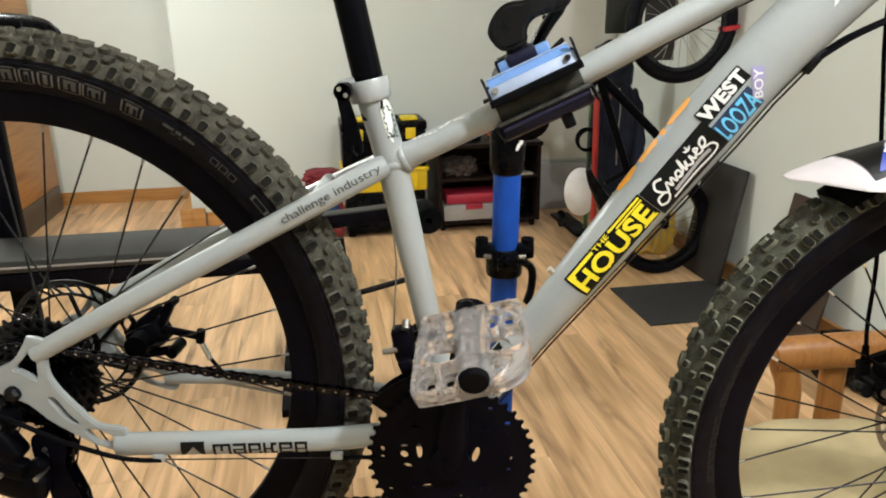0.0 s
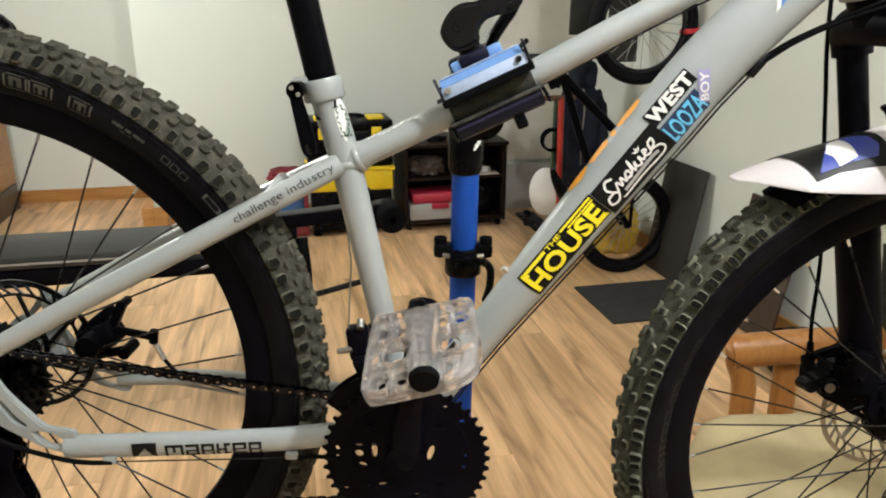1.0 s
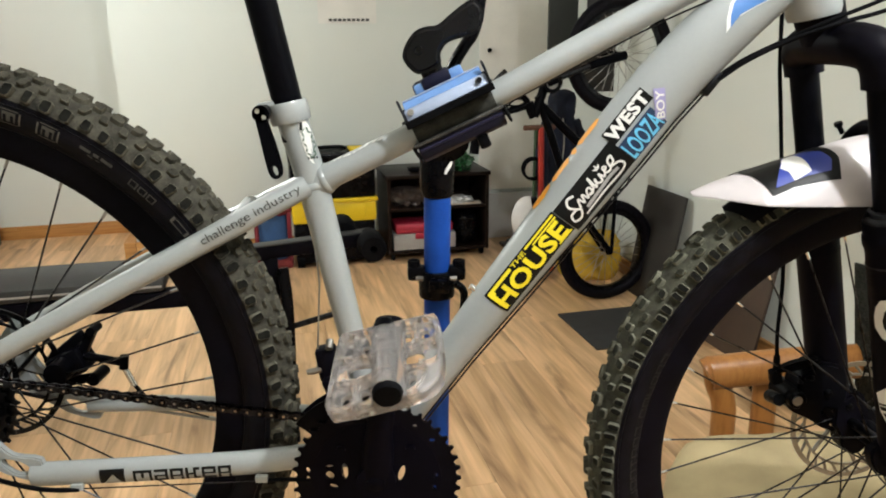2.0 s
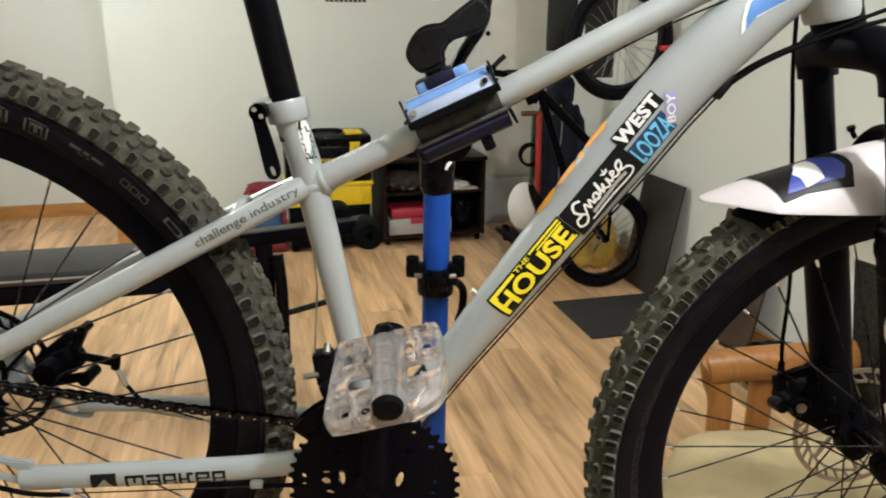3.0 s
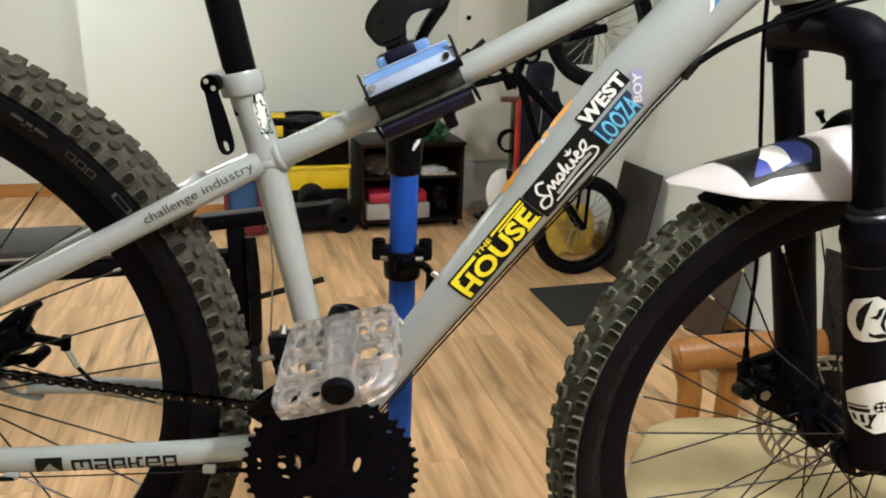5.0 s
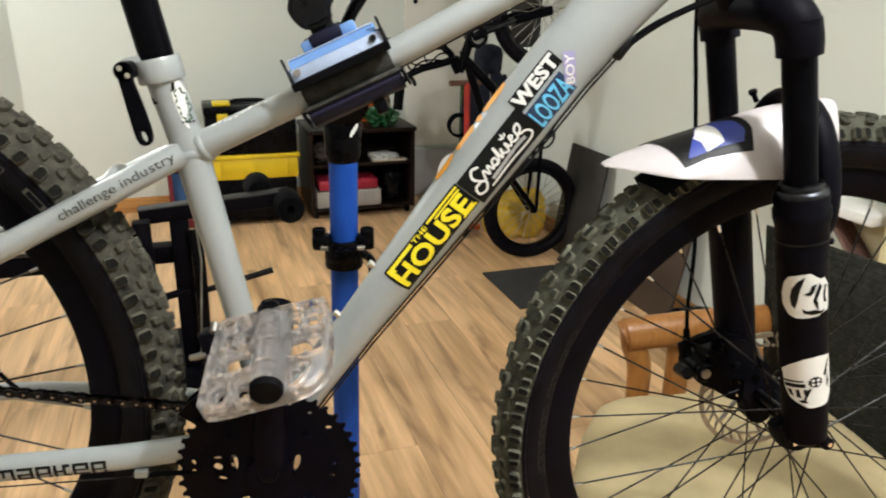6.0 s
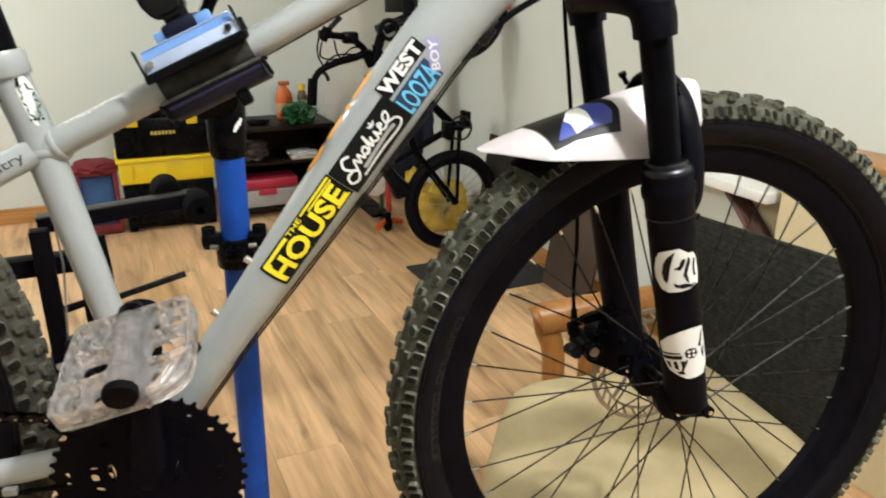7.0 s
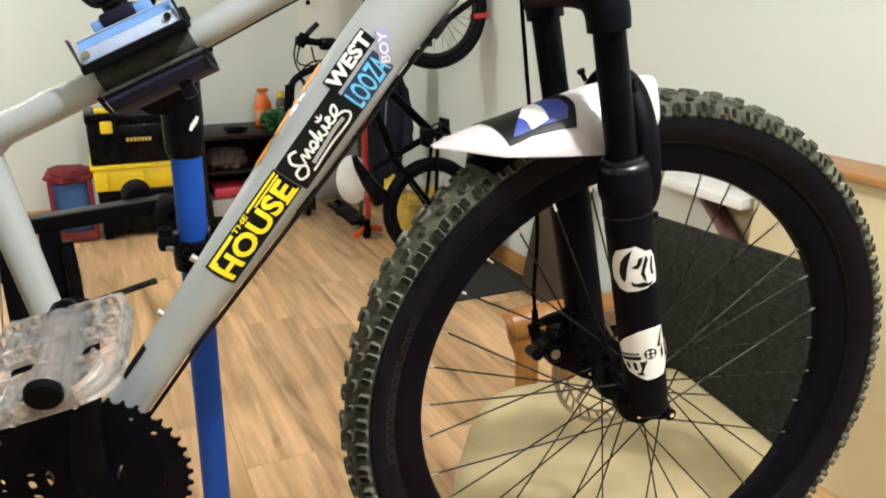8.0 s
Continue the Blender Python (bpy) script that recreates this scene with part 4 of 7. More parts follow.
# spider: a disc with oval windows
bm = bmesh.new()
sm = axes((BB.x, YB - 0.0530, BB.z), (1, 0, 0), (0, 0, 1))
wins = [ellipse(x, z, rx, rz, 14, k) for x, z, rx, rz, k in ((-0.0338, 0.0100, 0.0036, 0.0100, 0.0), (0.0268, 0.0068, 0.0034, 0.0105, -0.25), (-0.0497, 0.0160, 0.0045, 0.0026, 0.15), (-0.0500, 0.0055, 0.0046, 0.0052, 0.3), (-0.0465, -0.0080, 0.0050, 0.0030, -0.3), (0.0635, 0.0035, 0.0020, 0.0034, 0.0), (0.0615, -0.0100, 0.0020, 0.0034, 0.3), (-0.0256, -0.0330, 0.0060, 0.0022, 0.2), (0.0120, -0.0480, 0.0100, 0.0040, 0.1))]
plate(bm, ellipse(0, 0, 0.069, n=48), 0.004, sm, wins)
part("spider", bm, CRANK_BLACK, chainset)
for i in range(4):
    a = math.pi / 4 + i * math.pi / 2
    bm = bmesh.new()
    c = Vector((BB.x + 0.052 * math.cos(a), 0, BB.z + 0.052 * math.sin(a)))
    cyl(bm, (c.x, YB - 0.0600, c.z), (c.x, YB - 0.050, c.z), 0.0052, seg=14)
    part("ring_bolt", bm, CRANK_BLACK, chainset)
PEDAL = Vector((0.029, 0.4737, 0.952))
PM = axes(PEDAL, Vector((0.097, 0, 0.024)), (0, 1, 0.33))
spindle_end = PM @ Vector((0, 0.056, 0))
bm = bmesh.new()
arm = [(BB.x, YB - 0.056, BB.z - 0.004), (BB.x + 0.005, YB - 0.064, BB.z + 0.06), (PEDAL.x - 0.003, YB - 0.078, PEDAL.z - 0.02), (PEDAL.x, spindle_end.y + 0.012, spindle_end.z)]
sweep(bm, smooth(arm, 4), [(0.017, 0.009)] * 4 + [(0.014, 0.008)] * 9, 16)
cyl(bm, (BB.x, YB - 0.064, BB.z), (BB.x, YB - 0.040, BB.z), 0.021, seg=28)
part("crank_arm", bm, CRANK_BLACK, chainset)
bm = bmesh.new()
lathe(bm, [(0.0, 0.003), (0.006, 0.0026), (0.0095, 0.001), (0.0098, -0.002)], axes((BB.x, YB - 0.0645, BB.z), (1, 0, 0), (0, 0, 1)), 24)
part("crank_cap", bm, CRANK_BLACK, chainset)
bm = bmesh.new()
arm = [(BB.x, YB + 0.066, BB.z + 0.004), (BB.x - 0.008, YB + 0.072, BB.z - 0.09), (BB.x - 0.021, YB + 0.074, BB.z - 0.172)]
sweep(bm, smooth(arm, 4), [(0.015, 0.008)] * 9, 14)
cyl(bm, (BB.x, YB + 0.03, BB.z), (BB.x, YB + 0.076, BB.z), 0.018, seg=24)
part("crank_arm", bm, CRANK_BLACK, chainset)

# clear platform pedal: a deep moulded frame round pockets, a thin web with openings, and a barrel along the axle
pedal = part("pedal", cyl(bmesh.new(), PM @ Vector((0, -0.040, 0)), PM @ Vector((0, 0.046, 0)), 0.0105, 0.0110, 28), CLEAR_PLASTIC, bike, "clear plastic platform pedal")
outer = rounded([(-0.0565, -0.034), (-0.0545, -0.045), (-0.046, -0.0495), (0.006, -0.0505), (0.030, -0.0485), (0.044, -0.040), (0.0510, -0.020), (0.0525, 0.030), (0.049, 0.045), (0.040, 0.048), (-0.036, 0.0495), (-0.0455, 0.046), (-0.049, 0.034)])
pockets = [rounded(p) for p in ([(-0.051, -0.042), (-0.034, -0.044), (-0.034, -0.020), (-0.051, -0.020)], [(-0.029, -0.044), (-0.016, -0.044), (-0.016, -0.020), (-0.029, -0.020)], [(-0.049, -0.014), (-0.016, -0.014), (-0.016, 0.010), (-0.047, 0.010)],
           [(-0.045, 0.016), (-0.033, 0.016), (-0.032, 0.042), (-0.043, 0.041)], [(-0.027, 0.016), (-0.016, 0.016), (-0.016, 0.043), (-0.027, 0.043)], [(0.016, -0.043), (0.025, -0.041), (0.036, -0.025), (0.034, -0.019), (0.016, -0.019)],
           [(0.016, -0.013), (0.044, -0.013), (0.047, 0.000), (0.046, 0.011), (0.016, 0.011)], [(0.016, 0.017), (0.0265, 0.017), (0.0265, 0.042), (0.016, 0.042)], [(0.0315, 0.017), (0.047, 0.017), (0.045, 0.040), (0.0315, 0.042)])]
tight = lambda pts: [(x * 0.94 + 0.003, y * 0.97 + 0.0022) for x, y in pts]
outer, pockets = tight(outer), [tight(p) for p in pockets]
inner = [(x * 0.97, y * 0.97) for x, y in outer]
bm = bmesh.new()
plate(bm, outer, 0.0165, PM @ Matrix.Translation((0, 0, -0.00825)), pockets)
bmesh.ops.bevel(bm, geom=[e for e in bm.edges if e.calc_face_angle(0) > 1.0], offset=0.0011, segments=2, affect="EDGES")
part("platform", bm, CLEAR_PLASTIC, pedal)
holes = [rounded(h) for h in ([(-0.0355, 0.0225), (-0.0290, 0.0255), (-0.0286, 0.0205), (-0.0330, 0.0175)], [(-0.0240, 0.0200), (-0.0175, 0.0200), (-0.0175, 0.0280), (-0.0240, 0.0285)], [(-0.0370, 0.0045), (-0.0180, 0.0030), (-0.0180, -0.0105), (-0.0365, -0.0075)],
         [(0.0175, 0.0215), (0.0230, 0.0215), (0.0225, 0.0310), (0.0170, 0.0320)], [(0.0330, 0.0210), (0.0400, 0.0210), (0.0400, 0.0300), (0.0330, 0.0310)], [(0.0175, 0.0065), (0.0305, 0.0060), (0.0350, -0.0085), (0.0180, -0.0105)],
         [(-0.0430, -0.0310), (-0.0365, -0.0310), (-0.0365, -0.0400), (-0.0430, -0.0395)], [(-0.0260, -0.0310), (-0.0185, -0.0310), (-0.0185, -0.0385), (-0.0250, -0.0390)], [(0.0190, -0.0350), (0.0240, -0.0340), (0.0250, -0.0260), (0.0190, -0.0260)])]
bm = bmesh.new()
plate(bm, inner, 0.0050, PM @ Matrix.Translation((0, 0, -0.0035)), [tight(h) for h in holes])
bmesh.ops.bevel(bm, geom=[e for e in bm.edges if e.calc_face_angle(0) > 1.0], offset=0.0007, segments=1, affect="EDGES")
part("web", bm, CLEAR_PLASTIC, pedal)
for x, y in ((-0.0530, -0.030), (-0.0315, -0.046), (-0.0480, 0.013), (-0.0400, -0.0170), (-0.0300, 0.0300), (0.0320, -0.0160), (0.0480, 0.0140), (0.0290, 0.0300), (0.0130, -0.0470), (0.0400, 0.0440), (-0.0380, 0.0445)):
    x, y = tight([(x, y)])[0]
    for pz in (-1, 1):
        bm = bmesh.new()
        cyl(bm, PM @ Vector((x, y, pz * 0.0078)), PM @ Vector((x, y, pz * 0.0108)), 0.0022, 0.0015, 8)
        part("grip_pin", bm, CLEAR_PLASTIC, pedal)
# moulded ribs round the barrel
for y in (-0.030, -0.012, 0.012, 0.030):
    bm = bmesh.new()
    lathe(bm, [(0.0096, -0.0012), (0.0124, -0.0008), (0.0124, 0.0008), (0.0096, 0.0012)], PM @ Matrix.Translation((0, y, 0)) @ Matrix.Rotation(radians(-90), 4, "X"), 24, True)
    part("barrel_rib", bm, CLEAR_PLASTIC, pedal)
bm = bmesh.new()
lathe(bm, [(0.0, 0.046), (0.0105, 0.046), (0.0110, 0.048), (0.0105, 0.056), (0.0085, 0.058), (0.0, 0.058)], PM @ Matrix.Rotation(radians(-90), 4, "X"), 24)
part("axle_nut", bm, BLACK_GLOSS, pedal, "black nut at the crank end")
bm = bmesh.new()
lathe(bm, [(0.0, -0.0475), (0.0112, -0.0475), (0.0123, -0.0462), (0.0127, -0.0415), (0, -0.0415)], PM @ Matrix.Translation((0.004, -0.001, 0.011)) @ Matrix.Rotation(radians(-90), 4, "X"), 28)
part("end_cap", bm, BLACK_RUBBER, pedal, "black round end cap")
bm = bmesh.new()
cyl(bm, PM @ Vector((0, 0.044, 0)), spindle_end + Vector((0, 0.012, 0)), 0.0065, seg=16)
part("spindle", bm, DARK_STEEL, pedal)

# cassette: stacked sprockets on the rear hub
bm = bmesh.new()
for i, (r, teeth) in enumerate(((0.071, 34), (0.063, 30), (0.055, 26), (0.048, 23), (0.042, 20), (0.036, 17), (0.030, 14), (0.025, 12))):
    gear(bm, REAR, r, teeth, YB - 0.026 - 0.0045 * i, 0.002, 0.016, 0.005)
cyl(bm, (REAR.x, YB - 0.06, REAR.z), (REAR.x, YB - 0.02, REAR.z), 0.018, seg=24)
part("cassette", bm, DARK_STEEL, rear_wheel, "dark steel cassette")

# chain: rounded plates and rollers, link by link, along the two runs and round the sprockets
CH_Y = YB - 0.046


def chain_line():
    r1, r2 = 0.0600, 0.0460
    pts = []
    for k in range(13):
        a = radians(98 - 196 * k / 12)
        pts.append(Vector((BB.x + r1 * math.cos(a), CH_Y, BB.z + r1 * math.sin(a))))
    low = [Vector((-0.10, CH_Y, 0.7085)), Vector((-0.25, CH_Y - 0.002, 0.6995)), Vector((-0.39, CH_Y - 0.004, 0.6900)), Vector((-0.424, CH_Y - 0.004, 0.6890)), Vector((-0.442, CH_Y - 0.004, 0.700)), Vector((-0.444, CH_Y - 0.004, 0.716)), Vector((-0.420, CH_Y - 0.004, 0.757)), Vector((-0.4115, CH_Y - 0.004, 0.776)), Vector((-0.4170, CH_Y - 0.004, 0.795)), Vector((-0.4350, CH_Y - 0.003, 0.804)), Vector((-0.4620, CH_Y - 0.003, 0.8095)), Vector((-0.4850, CH_Y - 0.002, 0.826))]
    pts += low
    for k in range(8):
        a = radians(185 - 88 * k / 7)
        pts.append(Vector((REAR.x + r2 * math.cos(a), CH_Y, REAR.z + r2 * math.sin(a))))
    pts.append(pts[0])
    return pts


line = chain_line()
lengths = [0.0]
for a, b in zip(line, line[1:]):
    lengths.append(lengths[-1] + (b - a).length)
pitch = lengths[-1] / round(lengths[-1] / 0.0127)


def along(d):
    d %= lengths[-1]
    for i in range(len(line) - 1):
        if d <= lengths[i + 1]:
            return line[i].lerp(line[i + 1], (d - lengths[i]) / max(1e-9, lengths[i + 1] - lengths[i]))
    return line[-1]


bm = bmesh.new()
bm2 = bmesh.new()
for i in range(round(lengths[-1] / pitch)):
    a, b = along(i * pitch), along((i + 1) * pitch)
    d = (b - a).normalized()
    up = Vector((-d.z, 0, d.x))
    w = 0.0034 if i % 2 else 0.0024
    for y in (-w, w):
        ring = []
        for dy in (-0.0005, 0.0005):
            row = []
            for s, h in ((-0.0038, 0.0018), (-0.002, 0.0040), (0.002, 0.0040), (0.0063, 0.0028), (0.0107, 0.0040), (0.0147, 0.0040), (0.0165, 0.0018), (0.0165, -0.0018), (0.0147, -0.0040), (0.0107, -0.0040), (0.0063, -0.0028), (0.002, -0.0040), (-0.002, -0.0040), (-0.0038, -0.0018)):
                row.append(bm.verts.new(a + d * s + up * h + Vector((0, y + dy, 0))))
            ring.append(row)
        bm.faces.new(ring[0])
        bm.faces.new(ring[1][::-1])
        n = len(ring[0])
        for k in range(n):
            bm.faces.new((ring[0][k], ring[0][(k + 1) % n], ring[1][(k + 1) % n], ring[1][k]))
    cyl(bm2, a - Vector((0, 0.0043, 0)), a + Vector((0, 0.0043, 0)), 0.0015, seg=8)
chain = part("chain", bm, surface("oily_chain", (0.022, 0.022, 0.027), 0.25, metal=1.0, var=0.4, scale=120), bike, "oily dark steel chain")
part("roller", bm2, surface("chain_pin", (0.30, 0.30, 0.31), 0.22, metal=1.0), chain)

# rear derailleur
bm = bmesh.new()
box(bm, (0.046, 0.026, 0.026), pose(-0.470, YB - 0.076, 0.796, 0, 58, 0), 0.007, 3)
box(bm, (0.052, 0.020, 0.022), pose(-0.474, YB - 0.080, 0.772, 0, 20, 0), 0.006)
box(bm, (0.070, 0.026, 0.040), pose(-0.470, YB - 0.072, 0.744, 0, 18, 0), 0.012, 3)
box(bm, (0.034, 0.020, 0.016), pose(-0.448, YB - 0.072, 0.762, 0, -30, 0), 0.005)
mech = part("rear_derailleur", bm, BLACK_GLOSS, bike, "black rear derailleur")
bm = bmesh.new()
lathe(bm, [(0.0, 0.010), (0.0075, 0.010), (0.0085, 0.008), (0.0105, 0.008), (0.0135, 0.006), (0.0140, -0.010), (0.0, -0.010)], axes((-0.4677, YB - 0.074, 0.8196), (1, 0, 0), (0, 0, 1)), 28)
part("mounting_pivot", bm, BLACK_GLOSS, mech)
bm = bmesh.new()
cage = rounded([(-0.452, 0.790), (-0.438, 0.800), (-0.420, 0.794), (-0.414, 0.778), (-0.420, 0.755), (-0.408, 0.712), (-0.412, 0.695), (-0.428, 0.690), (-0.440, 0.700), (-0.444, 0.735), (-0.452, 0.765)])
for y in (YB - 0.060, YB - 0.042):
    plate(bm, cage, 0.002, axes((0, y, 0), (1, 0, 0), (0, 0, 1)))
part("cage", bm, CRANK_BLACK, mech)
for x, z in ((-0.4345, 0.7800), (-0.4250, 0.7070)):
    bm = bmesh.new()
    gear(bm, (x, 0, z), 0.0235, 11, YB - 0.053, 0.003, 0.006, 0.004)
    part("jockey_wheel", bm, BLACK_PLASTIC, mech)
for x, z, front in ((-0.4677, 0.8196, YB - 0.0860), (-0.4383, 0.7783, YB - 0.0640), (-0.4378, 0.7705, YB - 0.0640), (-0.4396, 0.7552, YB - 0.0850), (-0.4767, 0.7772, YB - 0.0920), (-0.4730, 0.7644, YB - 0.0930)):
    bm = bmesh.new()
    cyl(bm, (x, front, z), (x, YB - 0.050, z), 0.0030, seg=12)
    part("pivot_bolt", bm, STEEL, mech)
bm = bmesh.new()
cyl(bm, (-0.4535, YB - 0.074, 0.852), (-0.4535, YB - 0.058, 0.852), 0.0085, 0.0095, 20)
cyl(bm, (-0.4535, YB - 0.0775, 0.852), (-0.4535, YB - 0.074, 0.852), 0.0062, 0.0085, 6)
part("axle_nut", bm, DARK_STEEL, rear_wheel)

# gear cable looping under the near chain stay
bm = bmesh.new()
sweep(bm, smooth([(-0.302, YB - 0.074, 0.7765), (-0.325, YB - 0.077, 0.778), (-0.352, YB - 0.080, 0.784), (-0.40, YB - 0.084, 0.803), (-0.44, YB - 0.088, 0.826), (-0.49, YB - 0.082, 0.843)], 6), 0.0026, 8)
part("gear_cable", bm, BLACK_RUBBER, bike)
bm = bmesh.new()
sweep(bm, smooth([(-0.118, YB - 0.061, 0.775), (-0.085, YB - 0.058, 0.775), (-0.05, YB - 0.052, 0.768)], 5), 0.0024, 8)
part("gear_cable", bm, BLACK_RUBBER, bike)
sweep_bm = sweep(bmesh.new(), [(-0.305, YB - 0.073, 0.7765), (-0.115, YB - 0.061, 0.7755)], 0.0008, 6)
part("bare_cable", sweep_bm, DARK_STEEL, bike)
for x in (-0.305, -0.115):
    bm = bmesh.new()
    box(bm, (0.013, 0.007, 0.008), pose(x, YB - 0.072 + (x + 0.305) * 0.06, 0.7785), 0.0016)
    part("cable_stop", bm, PAINT_GREY, bike)

# rear disc caliper with its arm on the far stays
bm = bmesh.new()
box(bm, (0.044, 0.036, 0.032), pose(-0.362, YB + 0.058, 0.862, 0, -25, 0), 0.006)
box(bm, (0.060, 0.012, 0.012), pose(-0.366, YB + 0.056, 0.880, 0, -38, 0), 0.003)
box(bm, (0.052, 0.012, 0.010), pose(-0.352, YB + 0.056, 0.840, 0, -10, 0), 0.003)
box(bm, (0.011, 0.012, 0.044), pose(-0.340, YB + 0.056, 0.886, 0, 28, 0), 0.003)
cyl(bm, (-0.329, YB + 0.046, 0.904), (-0.329, YB + 0.066, 0.904), 0.0055, seg=12)
box(bm, (0.050, 0.010, 0.009), pose(-0.318, YB + 0.050, 0.868, 0, 12, 0), 0.004)
cyl(bm, (-0.363, YB + 0.020, 0.862), (-0.363, YB + 0.07, 0.862), 0.0135, seg=20)
cyl(bm, (-0.326, YB + 0.03, 0.850), (-0.326, YB + 0.06, 0.850), 0.007, seg=14)
rcal = part("rear_brake_caliper", bm, BLACK_GLOSS, bike, "black mechanical disc caliper")
bm = bmesh.new()
cyl(bm, (-0.295, YB + 0.05, 0.872), (-0.298, YB + 0.05, 0.856), 0.0052, seg=12)
part("cable_boot", bm, BLACK_RUBBER, rcal)
bm = bmesh.new()
sweep(bm, smooth([(-0.298, YB + 0.05, 0.858), (-0.290, YB + 0.05, 0.838), (-0.272, YB + 0.052, 0.812), (-0.255, YB + 0.055, 0.803)], 6), 0.0024, 8)
part("brake_cable", bm, BLACK_RUBBER, bike)
bm = bmesh.new()
cyl(bm, (-0.297, YB + 0.05, 0.857), (-0.288, YB + 0.05, 0.834), 0.0034, seg=10)
part("ferrule", bm, CHROME, rcal)
bm = bmesh.new()
sweep(bm, [(-0.30, YB + 0.060, 0.800), (-0.19, YB + 0.055, 0.783)], 0.0018, 8)
part("bare_cable", bm, STEEL, bike)

# front derailleur clamped to the seat tube
bm = bmesh.new()
lathe(bm, [(0.0150, -0.007), (0.0185, -0.007), (0.0185, 0.007), (0.0150, 0.007)], Matrix.Translation((-0.0185, YB, 0.898)) @ Vector((-0.19, 0, 1)).to_track_quat("Z", "Y").to_matrix().to_4x4(), 28, True)
box(bm, (0.022, 0.020, 0.038), pose(-0.044, YB - 0.020, 0.893, 0, -8, 0), 0.004)
box(bm, (0.014, 0.014, 0.020), pose(-0.040, YB - 0.034, 0.872, 0, -20, 0), 0.003)
fmech = part("front_derailleur", bm, BLACK_PAINT, bike, "black front derailleur")
bm = bmesh.new()
for y, d in ((YB - 0.052, 0), (YB - 0.037, 0.004)):
    inner, outer = [], []
    for k in range(9):
        a = radians(82 + 60 * k / 8)
        outer.append((BB.x + 0.106 * math.cos(a), BB.z + 0.106 * math.sin(a)))
        inner.append((BB.x + (0.090 - 0.010 * k / 8) * math.cos(a), BB.z + (0.090 - 0.010 * k / 8) * math.sin(a)))
    plate(bm, outer + inner[::-1], 0.0015, axes((0, y, 0), (1, 0, 0), (0, 0, 1)))
part("cage", bm, BLACK_GLOSS, fmech)
for p, q, r in (((-0.062, YB - 0.028, 0.886), (-0.050, YB - 0.028, 0.889), 0.0034), ((-0.040, YB - 0.034, 0.915), (-0.040, YB - 0.026, 0.921), 0.004), ((-0.066, YB - 0.028, 0.8855), (-0.061, YB - 0.028, 0.8865), 0.003)):
    part("adjuster_bolt", cyl(bmesh.new(), p, q, r, seg=12), STEEL, fmech)
bm = bmesh.new()
sweep(bm, [(-0.055, YB - 0.028, 0.888), (-0.050, YB - 0.012, 0.98), (-0.058, YB + 0.004, 1.06)], 0.0009, 6)
part("bare_cable", bm, STEEL, fmech)

# cables under the down tube, and the loops into its guide
bm = bmesh.new()
for dy in (-0.006, 0.005):
    sweep(bm, [dt_axis(s) + Vector((0, dy, 0)) - DT_UP * (dt_rad(s)[0] + 0.0035) for s in (-0.05, 0.05, 0.15, 0.25, 0.33, 0.38, 0.43)], 0.0011, 6)
part("bare_cable", bm, DARK_STEEL, bike)
bm = bmesh.new()
g0 = dt_axis(0.43) - DT_UP * (dt_rad(0.43)[0] + 0.003)
box(bm, (0.026, 0.016, 0.008), axes(g0, DT_DIR, (0, 1, 0)), 0.002)
part("cable_guide", bm, DARK_STEEL, bike)
bm = bmesh.new()
for dy, k in ((-0.008, 0.0), (0.004, 0.01)):
    bm = bmesh.new()
    sweep(bm, smooth([g0 + Vector((0.004, dy, 0.004)), g0 + Vector((0.028, dy - 0.006, 0.022)), g0 + Vector((0.062, dy - 0.014, 0.040)), (0.448, YB - 0.034 + k, 1.236 + k * 0.4), (0.50, YB - 0.036 + k, 1.251 + k), (0.56, YB - 0.03 + k, 1.282 + k), (0.61, YB + k, 1.33)], 7), 0.0021, 8)
    part("gear_cable", bm, BLACK_RUBBER, bike)
bm = bmesh.new()
sweep(bm, smooth([(0.130, YB + 0.004, 1.1545), (0.218, YB + 0.002, 1.2005), (0.30, YB - 0.002, 1.2425), (0.40, YB - 0.022, 1.285)], 6), 0.0009, 6)
part("bare_cable", bm, DARK_STEEL, bike)
# bottle-cage bolts on the upper face of the down tube
for s in (0.119, 0.055):
    bm = bmesh.new()
    p = dt_axis(s) + DT_UP * dt_rad(s)[0]
    cyl(bm, p - DT_UP * 0.002, p + DT_UP * 0.0062, 0.0036, seg=14)
    part("bottle_bolt", bm, CHROME, bike, "bright bolt on the down tube")
# black patch for a dark notch at the upper edge, low on the down tube
bm = wrap(patch(-0.016, 0.022, 0.0162, 0.0202, 8, 3), lambda s, v: dt_surface(s, v))
part("scuff", bm, BLACK_RUBBER, bike)


# ---- stickers ----
def sticker(name, bm, material, how, label="", cuts=(), parent=None):
    if cuts:
        slice_across(bm, 1, cuts)
    ob = part(name, wrap(bm, how), material, parent or bike, label, sharp=80)
    return ob


def on_dt(lift):
    return lambda s, v: dt_surface(s, v, lift)


CUTS = [k * 0.004 for k in range(-7, 8)]
